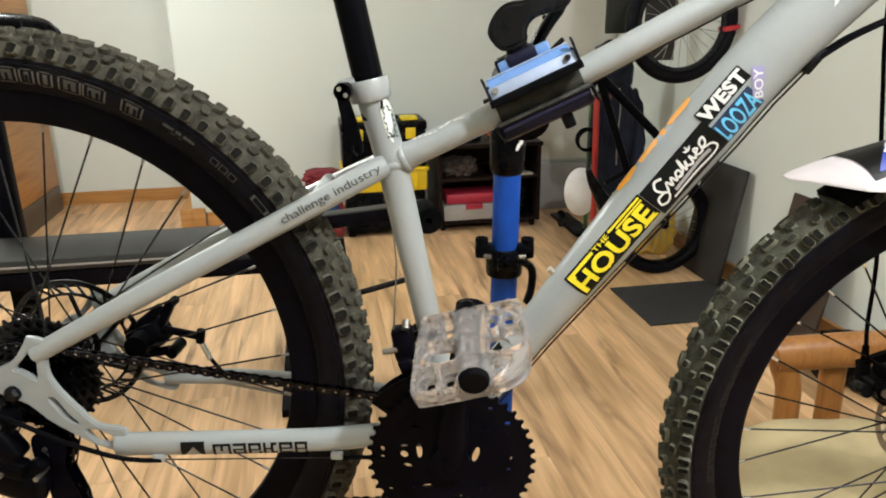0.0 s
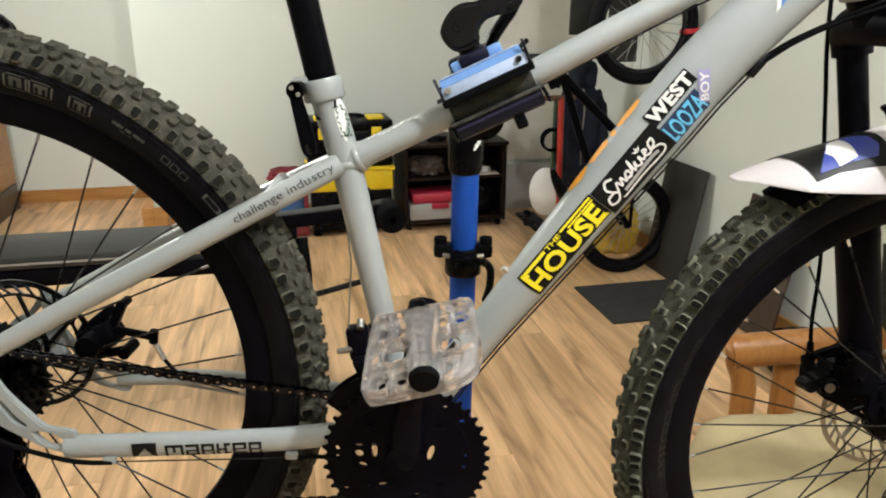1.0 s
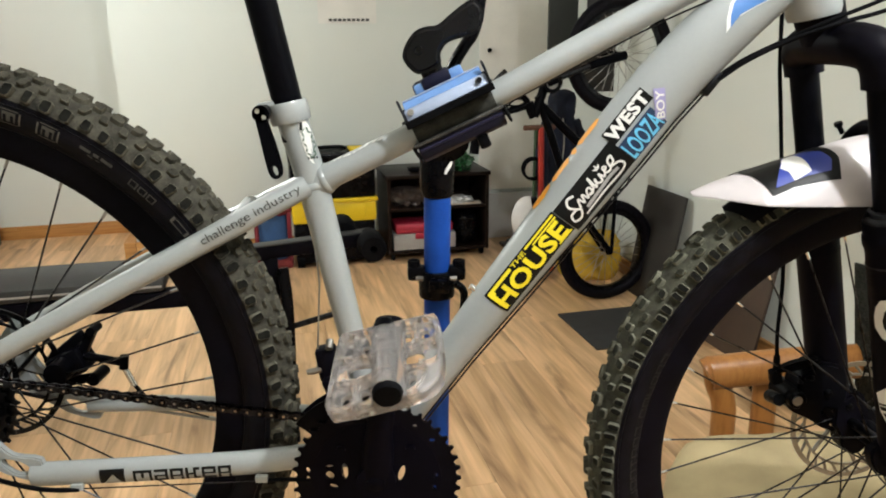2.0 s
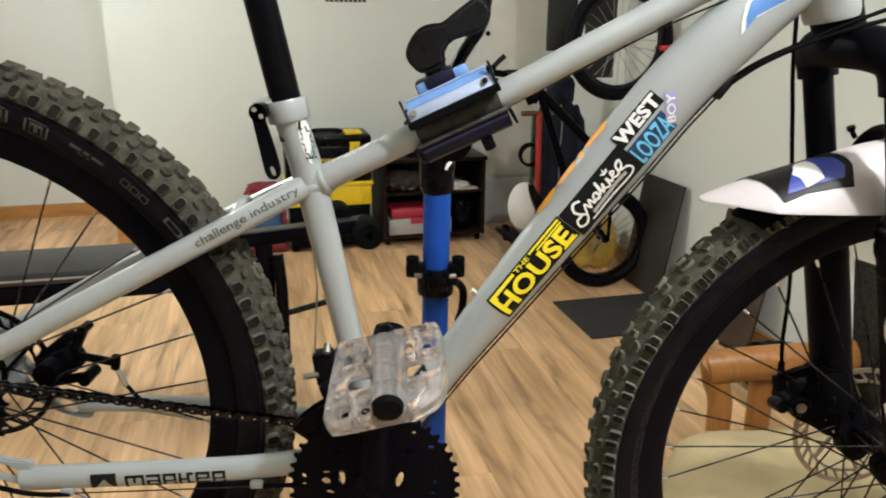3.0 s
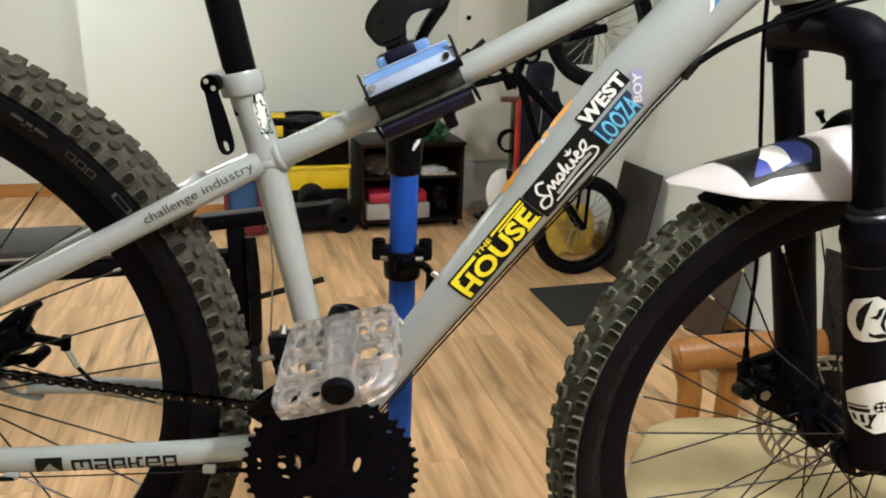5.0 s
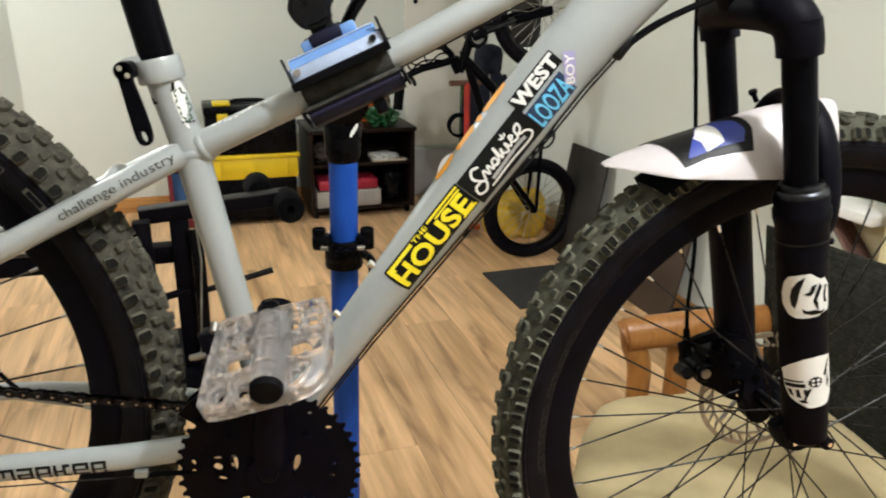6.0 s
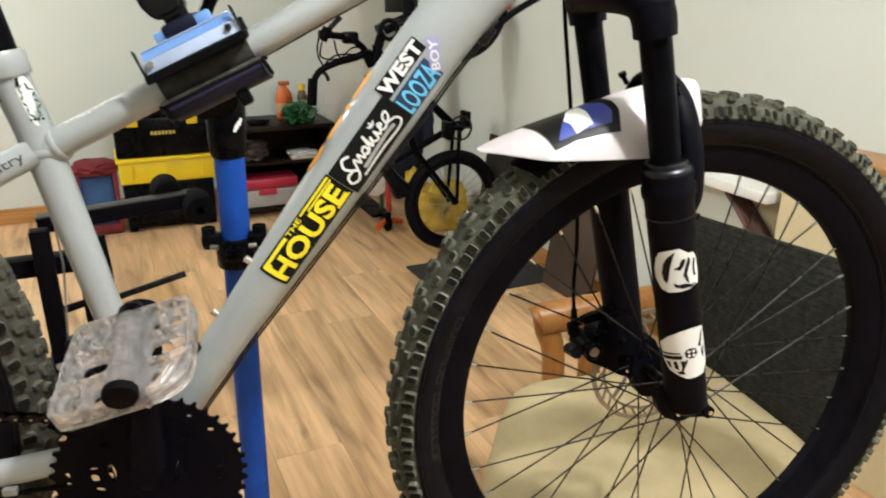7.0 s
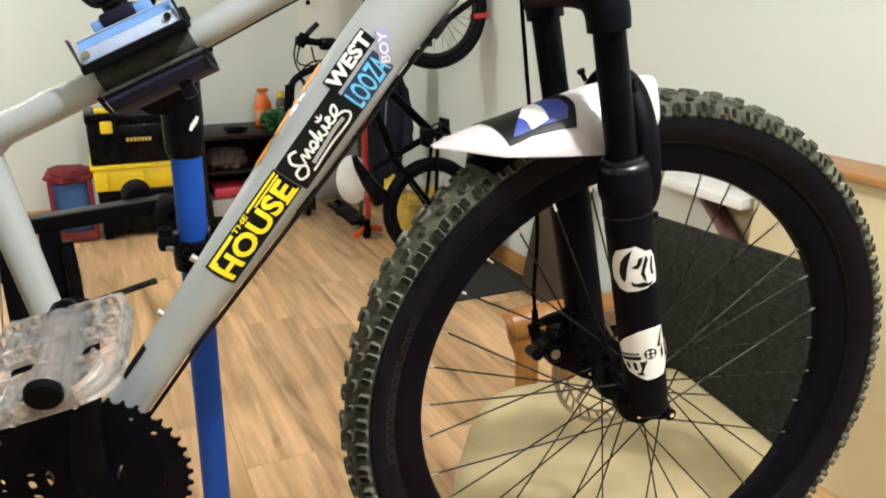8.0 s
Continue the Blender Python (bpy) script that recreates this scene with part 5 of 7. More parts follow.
# black sign with heavy yellow letters, bars running out from them
st = sticker("sticker", patch(0.1235, 0.2365, -0.0152, 0.0150, 16, 12), DECAL_BLACK, on_dt(0.0006), "black sticker with bold yellow lettering")
sticker("lettering", move(letters("HOUSE", 1, 0.1060, 0.0198, shear=0.0, bold=0.035, spacing=1.04), 0.1795, -0.0022), DECAL_YELLOW, on_dt(0.0011), "", CUTS, st)
sticker("lettering", move(letters("THE", 1, 0.0210, 0.0044, bold=0.02), 0.1760, 0.0112), DECAL_YELLOW, on_dt(0.0011), "", CUTS, st)
for s0, s1, v0, v1 in ((0.1262, 0.1635, 0.0098, 0.0130), (0.1262, 0.1340, 0.0070, 0.0100), (0.1890, 0.2345, 0.0112, 0.0132), (0.1975, 0.2345, 0.0082, 0.0098), (0.2150, 0.2345, -0.0132, -0.0112)):
    sticker("stripe", patch(s0, s1, v0, v1, 10, 2), DECAL_YELLOW, on_dt(0.0011), "", (), st)
# black sticker with a white brush-stroke script, drawn as a flowing line
st = sticker("sticker", patch(0.2372, 0.3262, -0.0205, 0.0138, 12, 12), DECAL_BLACK, on_dt(0.0005), "black sticker with a looping white brush stroke")


def stroke(points, w, how_lift, material, parent, n=7, name="brush_stroke"):
    pts = smooth([(x, y, 0) for x, y in points], n)
    bm = bmesh.new()
    rows = []
    for i, p in enumerate(pts):
        t = (pts[min(i + 1, len(pts) - 1)] - pts[max(i - 1, 0)]).normalized()
        k = Vector((-t.y, t.x, 0)) * (w / 2)
        rows.append((bm.verts.new(p + k), bm.verts.new(p - k)))
    for a, b in zip(rows, rows[1:]):
        bm.faces.new((a[0], a[1], b[1], b[0]))
    return part(name, wrap(bm, on_dt(how_lift)), material, parent, "", sharp=80)


stroke([(0.262, 0.0075), (0.255, 0.0100), (0.250, 0.0050), (0.252, -0.0010), (0.256, -0.0070), (0.250, -0.0125), (0.243, -0.0100), (0.245, -0.0035), (0.254, -0.0030)], 0.0024, 0.0011, DECAL_WHITE, st)
stroke([(0.257, -0.0060), (0.262, 0.0020), (0.264, -0.0050), (0.268, 0.0020), (0.270, -0.0050), (0.274, 0.0010), (0.278, 0.0010), (0.277, -0.0050), (0.273, -0.0040), (0.280, -0.0030), (0.284, 0.0080), (0.283, -0.0050), (0.288, 0.0020), (0.287, -0.0030), (0.292, -0.0050), (0.294, 0.0020), (0.296, -0.0040), (0.300, -0.0010), (0.304, 0.0010), (0.301, 0.0030), (0.300, -0.0030), (0.306, -0.0040), (0.309, 0.0030), (0.315, 0.0045), (0.313, -0.0010), (0.308, -0.0030), (0.316, -0.0060), (0.318, -0.0120), (0.310, -0.0150), (0.285, -0.0140), (0.256, -0.0150)], 0.0021, 0.0011, DECAL_WHITE, st)
stroke([(0.262, -0.0105), (0.280, -0.0095), (0.300, -0.0085), (0.311, -0.0095)], 0.0036, 0.0009, surface("decal_mid_grey", (0.33, 0.33, 0.33), 0.4), st)
for a in (-50, 0, 50):
    sticker("leaf_mark", move(polygon([(0, 0), (0.0012, 0.003), (0, 0.0062), (-0.0012, 0.003)]), 0.2975, 0.0050, a), DECAL_WHITE, on_dt(0.0011), "", (), st)
# WEST on black, LOOZA on navy, BOY on lilac
st = sticker("sticker", patch(0.3252, 0.3828, 0.0066, 0.0216, 10, 8), DECAL_BLACK, on_dt(0.0008), "black sticker with bold white capitals")
sticker("lettering", move(letters("WEST", 1, 0.0545, 0.0124, bold=0.045, spacing=1.06), 0.354, 0.0141), DECAL_WHITE, on_dt(0.0014), "", CUTS, st)
st = sticker("sticker", patch(0.3262, 0.3745, -0.0205, 0.0035, 10, 10), DECAL_NAVY, on_dt(0.0008), "navy sticker with tall pale blue capitals")
sticker("lettering", move(letters("LOOZA", 1, 0.0452, 0.0205, bold=0.02, spacing=0.98), 0.3500, -0.0086), DECAL_CYAN, on_dt(0.0014), "", CUTS, st)
st = sticker("sticker", move(patch(-0.0152, 0.0152, -0.0055, 0.0055, 8, 5), 0.3822, -0.0026, 46), DECAL_LILAC, on_dt(0.0009), "lilac sticker with white capitals")
sticker("lettering", move(letters("BOY", 1, 0.0265, 0.0082, bold=0.02), 0.3822, -0.0026, 46), DECAL_WHITE, on_dt(0.0015), "", CUTS, st)
# worn orange brush marks along the top of the tube
def on_dt_round(s, deg):
    """On the down tube, deg degrees round it from its near middle line towards its top."""
    a, b = dt_rad(s)
    t = (dt_axis(s + 0.004) - dt_axis(s - 0.004)).normalized()
    k = radians(deg)
    return dt_axis(s) + Vector((-t.z, 0, t.x)) * ((a + 0.0007) * math.sin(k)) + Vector((0, -(b + 0.0007) * math.cos(k), 0))


rnd = random.Random(21)
for s0, s1 in ((0.2265, 0.2560), (0.2610, 0.2885), (0.2935, 0.3010), (0.3050, 0.3370)):
    n = max(3, round((s1 - s0) / 0.004))
    low = [(s0 + (s1 - s0) * k / n, 70 + 9 * (2 * k / n - 1) ** 4 + rnd.uniform(-2.5, 2.5)) for k in range(n + 1)]
    high = [(s0 + (s1 - s0) * k / n, 104 - 12 * (2 * k / n - 1) ** 4 + rnd.uniform(-2, 2)) for k in range(n + 1)]
    bm = bmesh.new()
    rows = [[bm.verts.new(on_dt_round(a[0], a[1] + (b[1] - a[1]) * j / 6)) for j in range(7)] for a, b in zip(low, high)]
    for p, q in zip(rows, rows[1:]):
        for j in range(6):
            bm.faces.new((p[j], p[j + 1], q[j + 1], q[j]))
    part("orange_mark", bm, DECAL_ORANGE, bike, "worn orange painted mark", sharp=80)
# blue fin with a white rim near the head tube
fin = [(0.470, -0.001), (0.478, 0.008), (0.490, 0.016), (0.512, 0.022), (0.545, 0.022), (0.556, -0.008), (0.527, -0.007), (0.505, -0.0015), (0.488, 0.0022), (0.478, 0.0006)]
grow = lambda pts, k: [(sum(p[0] for p in pts) / len(pts) * (1 - k) + x * k, sum(p[1] for p in pts) / len(pts) * (1 - k) + y * k) for x, y in pts]
for pts, mat_, lift in ((fin, DECAL_WHITE, 0.0006), (grow(fin, 0.83), FIN_BLUE, 0.0011)):
    bm = polygon(pts)
    slice_across(bm, 0, [0.45 + 0.008 * k for k in range(14)])
    sticker("fin_print", bm, mat_, on_dt(lift), "blue fin print with a white rim", [k * 0.004 for k in range(-5, 6)])


# slanted letters on the near seat stay and shapes on the near chain stay
def stay_surface(a, b, r_up, r_y, lift):
    a, b = Vector(a), Vector(b)
    d = (b - a).normalized()
    up = Vector((-d.z, 0, d.x)).normalized()
    out = d.cross(up)
    out = out if out.y < 0 else -out

    def how(s, v):
        w = max(-0.999, min(0.999, v / r_up))
        ang = math.asin(w)
        return a + d * s + up * ((r_up + lift) * math.sin(ang)) + out * ((r_y + lift) * math.cos(ang))

    return how


near_stay = smooth([(-0.424, YB - 0.064, 0.8955), (-0.30, YB - 0.058, 0.962), (-0.16, YB - 0.040, 1.033), (-0.095, YB - 0.026, 1.066), (-0.058, YB - 0.010, 1.084)], 5)


def how(s, v):
    """On the near seat stay, s metres from its middle point along x."""
    x = -0.16 + 0.90 * s
    for a, b in zip(near_stay, near_stay[1:]):
        if a.x <= x <= b.x or b is near_stay[-1]:
            p = a.lerp(b, (x - a.x) / (b.x - a.x))
            d = (b - a).normalized()
            break
    up = Vector((-d.z, 0, d.x)).normalized()
    out = d.cross(up)
    out = out if out.y < 0 else -out
    w = max(-0.99, min(0.99, v / 0.0120))
    return p + up * (0.0124 * w) + out * (0.0124 * math.sqrt(1 - w * w))


bm = letters("challenge industry", 1, 0.102, 0.0105, bold=0.0)
slice_across(bm, 0, [-0.05 + 0.005 * k for k in range(21)])
sticker("lettering", move(bm, 0.054, 0.001), DECAL_GREY, how, "small dark grey slogan letters", [k * 0.002 for k in range(-4, 5)])
c0, c1 = (-0.24, YB - 0.062, 0.7925), (-0.13, YB - 0.052, 0.7925)
how = stay_surface(c0, c1, 0.0135, 0.010, 0.0007)
emblem = sticker("emblem", move(polygon([(-0.0125, -0.008), (-0.0125, 0.008), (0.0125, 0.008), (0.0125, -0.008), (0.0085, -0.0068), (0.001, 0.0028), (-0.003, -0.001), (-0.0085, -0.0068)]), -0.027, -0.001), DECAL_BLACK, how, "black square emblem with a pale notch", [k * 0.002 for k in range(-4, 6)])
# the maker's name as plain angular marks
x = -0.006
for i, (w, form) in enumerate(((0.019, "m"), (0.014, "a"), (0.0135, "r"), (0.0145, "k"), (0.0145, "e"), (0.0135, "r"))):
    hgt, t = 0.0070, 0.0029
    bars = {"m": ((0, t, -hgt, hgt), (w - t, w, -hgt, hgt), (t, w - t, hgt - t, hgt), (w / 2 - t / 2, w / 2 + t / 2, -0.002, hgt)), "a": ((0, w, hgt - t, hgt), (w - t, w, -hgt, hgt), (0, w, -hgt, -hgt + t), (0, t, -hgt, 0.001), (0, w, -0.001, 0.001)), "r": ((0, t, -hgt, hgt), (0, w, hgt - t, hgt), (w - t, w, 0, hgt), (0, w, -0.002, 0), (w - t, w, -hgt, -0.003)), "k": ((0, t, -hgt, hgt), (t, w * 0.6, -0.001, 0.0012), (w * 0.55, w * 0.55 + t, -hgt, hgt), (w * 0.6, w, hgt - t, hgt), (w * 0.6, w, -hgt, -hgt + t)), "e": ((0, t, -hgt, hgt), (0, w, hgt - t, hgt), (0, w, -hgt, -hgt + t), (t, w * 0.8, -0.001, 0.001), (w - t, w, -0.001, hgt))}[form]
    for b in bars:
        sticker("name_mark", patch(x + b[0], x + b[1], b[2] - 0.0028, b[3] - 0.0028, 2, 5), DECAL_BLACK, how, "", (), emblem)
    x += w + 0.0022
# round crest on the seat tube
sa, sb = (-0.0495, YB, 1.067), (-0.070, YB, 1.150)
how = stay_surface(sa, sb, 0.0158, 0.0158, 0.0006)
crest = sticker("crest_sticker", polygon(ellipse(0.062, -0.0108, 0.0235, 0.0050, 28)), DECAL_WHITE, how, "oval white sticker with a green wreath", [k * 0.002 for k in range(-8, 5)])
how2 = stay_surface(sa, sb, 0.0158, 0.0158, 0.0011)
for i in range(15):
    a = radians(-150 + 300 * i / 14)
    cx, cy = 0.060 - 0.0150 * math.cos(a), -0.0110 + 0.0034 * math.sin(a)
    sticker("wreath_leaf", move(polygon([(-0.0030, 0), (-0.0006, 0.0008), (0.0030, 0.0002), (-0.0006, -0.0008)]), cx, cy, math.degrees(math.atan2(0.0052 * math.cos(a), 0.0150 * math.sin(a))) + (24 if i % 2 else -24)), DECAL_GREEN, how2, "", (), crest)
sticker("crest_band", polygon([(0.073, -0.0065), (0.081, -0.0085), (0.081, -0.0105), (0.074, -0.0095)]), DECAL_BLACK, how2, "", [k * 0.002 for k in range(-8, 5)], crest)
for k in range(4):
    sticker("print_bar", patch(0.0425 + 0.0006 * k, 0.0445 + 0.0006 * k, -0.0145 + 0.0022 * k, -0.0131 + 0.0022 * k, 2, 2), DECAL_BLACK, how2, "", (), crest)
# white flecks along the top tube, painted for the glare on its upper edge
ta, tb = (-0.031, YB, 1.094), (0.06, YB, 1.137)
how = stay_surface(ta, tb, 0.0145, 0.0155, 0.0004)
rnd = random.Random(8)
for k in range(10):
    s, v, w = 0.008 + 0.0052 * k + rnd.uniform(-0.002, 0.002), 0.0118 + rnd.uniform(-0.0008, 0.0008), rnd.uniform(0.004, 0.009)
    sticker("glare_fleck", polygon([(s, v), (s + w * 0.5, v - rnd.uniform(0.0003, 0.0008)), (s + w, v + 0.0002), (s + w * 0.6, v + rnd.uniform(0.0004, 0.0010))]), DECAL_WHITE, how, "white fleck painted as glare")


# fork-leg stickers: white shields with dark marks
def on_leg(lift):
    def how(a, z):
        ang = (a - 0.009) / 0.0234
        return fk(LEG + (0.0236 + lift) * math.sin(ang), -0.066 - (0.0236 + lift) * math.cos(ang), z)

    return how


def leg_sticker(outline, marks, label):
    bm = polygon(outline)
    slice_across(bm, 0, [k * 0.003 for k in range(-8, 10)])
    ob = part("leg_sticker", wrap(bm, on_leg(0.0006)), DECAL_WHITE, fork, label, sharp=80)
    for m in marks:
        bm = polygon(m)
        slice_across(bm, 0, [k * 0.003 for k in range(-8, 10)])
        part("leg_mark", wrap(bm, on_leg(0.0011)), DECAL_BLACK, ob, "", sharp=80)


z = 0.1875
leg_sticker([(x, z + y) for x, y in ((-0.0185, 0.0195), (-0.0090, 0.0222), (0.0010, 0.0238), (0.0105, 0.0165), (0.0160, 0.0165), (0.0200, 0.0085), (0.0212, -0.0080), (0.0200, -0.0190), (0.0120, -0.0205), (0.0085, -0.0225), (-0.0020, -0.0238), (-0.0120, -0.0242), (-0.0185, -0.0215), (-0.0255, -0.0110), (-0.0262, 0.0010), (-0.0232, 0.0120))],
            [[(x, z + y) for x, y in m] for m in ([(-0.0030, 0.0208), (-0.0100, 0.0155), (-0.0150, 0.0080), (-0.0172, -0.0020), (-0.0160, -0.0100), (-0.0125, -0.0140), (-0.0105, -0.0080), (-0.0090, 0.0020), (-0.0060, 0.0120)],
              [(-0.0055, 0.0020), (0.0000, 0.0050), (0.0020, 0.0110), (0.0065, 0.0120), (0.0040, 0.0040), (0.0005, 0.0000)], [(0.0095, 0.0130), (0.0055, 0.0030), (0.0030, -0.0060), (0.0060, -0.0130), (0.0085, -0.0165), (0.0075, -0.0080), (0.0065, -0.0050), (0.0115, 0.0080)],
              [(0.0150, 0.0100), (0.0172, 0.0090), (0.0155, -0.0020), (0.0172, -0.0100), (0.0140, -0.0090), (0.0130, -0.0010)],
              [(-0.0065, -0.0130), (-0.0020, -0.0160), (0.0045, -0.0150), (0.0105, -0.0175), (0.0165, -0.0160), (0.0120, -0.0200), (0.0020, -0.0205), (-0.0055, -0.0180)])], "round white sticker with black strokes")
z = 0.0905
cog = []
for i in range(24):
    a = 2 * math.pi * i / 24
    r = 0.0074 if i % 2 else 0.0058
    cog.append((0.0048 + r * math.cos(a), z + r * 0.95 * math.sin(a)))
ray_marks = [[(x, z + y) for x, y in m] for m in ([(-0.0260, -0.0005), (-0.0060, 0.0020), (-0.0060, 0.0002), (-0.0255, -0.0026)], [(-0.0250, -0.0040), (-0.0045, -0.0015), (-0.0045, -0.0060), (-0.0235, -0.0080)], [(-0.0215, -0.0105), (-0.0175, -0.0100), (-0.0150, -0.0175), (-0.0185, -0.0165)], [(-0.0135, -0.0095), (-0.0100, -0.0088), (-0.0080, -0.0190), (-0.0120, -0.0180)], [(-0.0065, -0.0085), (-0.0035, -0.0080), (-0.0022, -0.0150), (-0.0050, -0.0160)], [(-0.0105, -0.0215), (-0.0040, -0.0205), (-0.0020, -0.0245), (-0.0080, -0.0245)],
             [(0.0125, 0.0060), (0.0185, 0.0225), (0.0200, 0.0240), (0.0165, 0.0050)], [(-0.0028, -0.0085), (0.0015, -0.0068), (-0.0055, -0.0245), (-0.0070, -0.0235)], [(0.0165, 0.0000), (0.0195, 0.0070), (0.0205, -0.0060), (0.0180, -0.0100)])]
leg_sticker([(x, z + y) for x, y in ((-0.0290, 0.0095), (-0.0173, 0.0198), (-0.0046, 0.0272), (0.0073, 0.0295), (0.0215, 0.0275), (0.0240, 0.0080), (0.0255, -0.0190), (0.0188, -0.0295), (0.0085, -0.0304), (-0.0010, -0.0308), (-0.0066, -0.0278), (-0.0186, -0.0209), (-0.0252, -0.0095))],
            [cog] + ray_marks, "white shield sticker with a black cog")
for i in range(4):
    a = math.pi / 4 + i * math.pi / 2
    bm = polygon(ellipse(0.0048 + 0.0034 * math.cos(a), z + 0.0033 * math.sin(a), 0.0017, n=10))
    part("leg_mark", wrap(bm, on_leg(0.0015)), DECAL_WHITE, fork, "", sharp=80)

# moulded tyre print: tan outlines and marks along the sidewalls
MARK_FORMS = {"solid": ((0, 1, 0, 1),), "ring": ((0, 1, 0.0, 0.12), (0, 1, 0.88, 1), (0, 0.13, 0.12, 0.88), (0.87, 1, 0.12, 0.88)),
              "cee": ((0, 1, 0.0, 0.12), (0, 1, 0.88, 1), (0, 0.14, 0.12, 0.88), (0.86, 1, 0.7, 0.88)), "arch": ((0, 1, 0.0, 0.12), (0, 0.14, 0.12, 1), (0.86, 1, 0.12, 1)),
              "cup": ((0, 1, 0.88, 1.0), (0, 0.14, 0.0, 0.88), (0.86, 1, 0.0, 0.88)), "tee": ((0, 1, 0.0, 0.12), (0.43, 0.57, 0.12, 1)), "ell": ((0, 0.14, 0.0, 1), (0.14, 1, 0.88, 1))}


def tyre_marks(parent, m, a0, widths, gap, phi0, phi1, material, form):
    a = a0
    for w in widths:
        for f0, f1, g0, g1 in MARK_FORMS[form]:
            bm = patch(0, 1, 0, 1, 5, 4)
            wrap(bm, lambda x, y: tyre_point(m, a - (f0 + (f1 - f0) * x) * w, radians(phi0 + (phi1 - phi0) * (g0 + (g1 - g0) * y)), 0.0009))
            part("tyre_print", bm, material, parent, "", sharp=80)
        a -= w + gap


def print_letter(parent, m, d0, d1, phi0, phi1, slots):
    """An outlined tan letter block on the sidewall, from d0 down to d1 degrees round the wheel, with dark slots."""
    def bar(x0, x1, y0, y1, lift, material):
        bm = wrap(patch(x0, x1, y0, y1, 6, 4), lambda x, y: tyre_point(m, radians(d0 + (d1 - d0) * x), radians(phi0 + (phi1 - phi0) * y), lift))
        part("tyre_print", bm, material, parent, "", sharp=80)

    e = 0.45 / abs(d1 - d0)
    for b in ((e, 1 - e, 0.0, 0.05), (e, 1 - e, 0.95, 1.0), (0.0, e * 0.7, 0.08, 0.92), (1 - e * 0.7, 1.0, 0.08, 0.92)):
        bar(*b, 0.0009, DECAL_TAN)
    bar(2 * e, 1 - 2 * e, 0.16, 0.84, 0.0007, DECAL_TAN_DARK)
    for c in slots:
        bar(c - 0.6 * e, c + 0.6 * e, 0.36, 0.86, 0.0011, SIDEWALL)


DECAL_TAN_DARK = surface("decal_tan_dark", (0.052, 0.048, 0.040), 0.65, var=0.2, scale=80)
for d0, d1, slots in ((91.0, 87.2, (0.5,)), (86.6, 83.0, (0.5,)), (82.6, 80.0, (0.5,)), (79.4, 76.8, ()), (75.9, 71.9, (0.5,)), (71.7, 67.6, (0.35, 0.65)), (64.9, 60.9, (0.35, 0.65))):
    print_letter(rear_wheel, wheel_rear, d0, d1, 91, 120, slots)
tyre_marks(rear_wheel, wheel_rear, radians(57.2), [0.035, 0.018, 0.038], 0.008, 96, 102, DECAL_TAN_DARK, "solid")
tyre_marks(rear_wheel, wheel_rear, radians(55.6), [0.018, 0.012], 0.010, 106, 108, DECAL_TAN_DARK, "solid")
tyre_marks(rear_wheel, wheel_rear, radians(47.5), [0.028, 0.028, 0.028], 0.006, 94, 108, DECAL_TAN_DARK, "ring")
tyre_marks(rear_wheel, wheel_rear, radians(38.2), [0.070], 0.0, 91, 104, DECAL_TAN, "ring")
faint = surface("faint_tan_print", (0.017, 0.0155, 0.0125), 0.7, var=0.3, scale=60)
a = 141.0
for form in ("cee", "arch", "ring", "cup", "arch", "ring", "gap", "cee", "ring", "arch", "tee", "arch", "ring", "ell"):
    if form != "gap":
        tyre_marks(front_wheel, wheel_front, radians(a), [-0.036], 0.0, 114, 136, faint, form)
    a += 2.55 if form != "gap" else 1.6
# thin raised rib low on the front sidewall
bm = bmesh.new()
rib = [tyre_point(Matrix(), 0, radians(143 + d), k) for d, k in ((-1.6, 0.0), (0.0, 0.0009), (1.6, 0.0))]
lathe(bm, [(p.x, p.z) for p in rib], wheel_front, 120)
part("sidewall_rib", bm, SIDEWALL, front_wheel)


# ---- repair stand ----
PX, PY = 0.0715, 0.95
stand = thing("repair_stand", "blue steel bicycle repair stand with black clamps", "repair stand", (PX, PY, 0))
bm = bmesh.new()
cyl(bm, (PX - 0.012, PY, 0.02), (PX + 0.003, PY, 1.03), 0.0200, seg=32)
pole = part("pole", bm, BLUE_POLE, stand)
bm = bmesh.new()
lathe(bm, [(0.0, 0.0), (0.17, 0.0), (0.17, 0.008), (0.16, 0.012), (0.03, 0.014), (0.024, 0.06), (0.0205, 0.06)], Matrix.Translation((PX - 0.012, PY, 0)), 40)
part("foot_plate", bm, BLACK_PAINT, stand)
bm = bmesh.new()
sweep(bm, [(PX + 0.002, PY, 1.004), (PX + 0.002, PY, 1.010), (PX + 0.003, PY, 1.055), (PX + 0.003, PY, 1.135), (PX + 0.003, PY, 1.15)], [0.0215, 0.0245, 0.0262, 0.0262, 0.022], 32)
sleeve = part("sleeve", bm, BLACK_PLASTIC, stand)
for k in range(3):
    bm = bmesh.new()
    box(bm, (0.004, 0.001, 0.010), pose(PX + 0.016 + 0.003 * k, PY - 0.0235 + 0.002 * k, 1.046 + 0.004 * k, 0, 20, 30), 0)
    part("logo_mark", bm, DECAL_WHITE, sleeve)
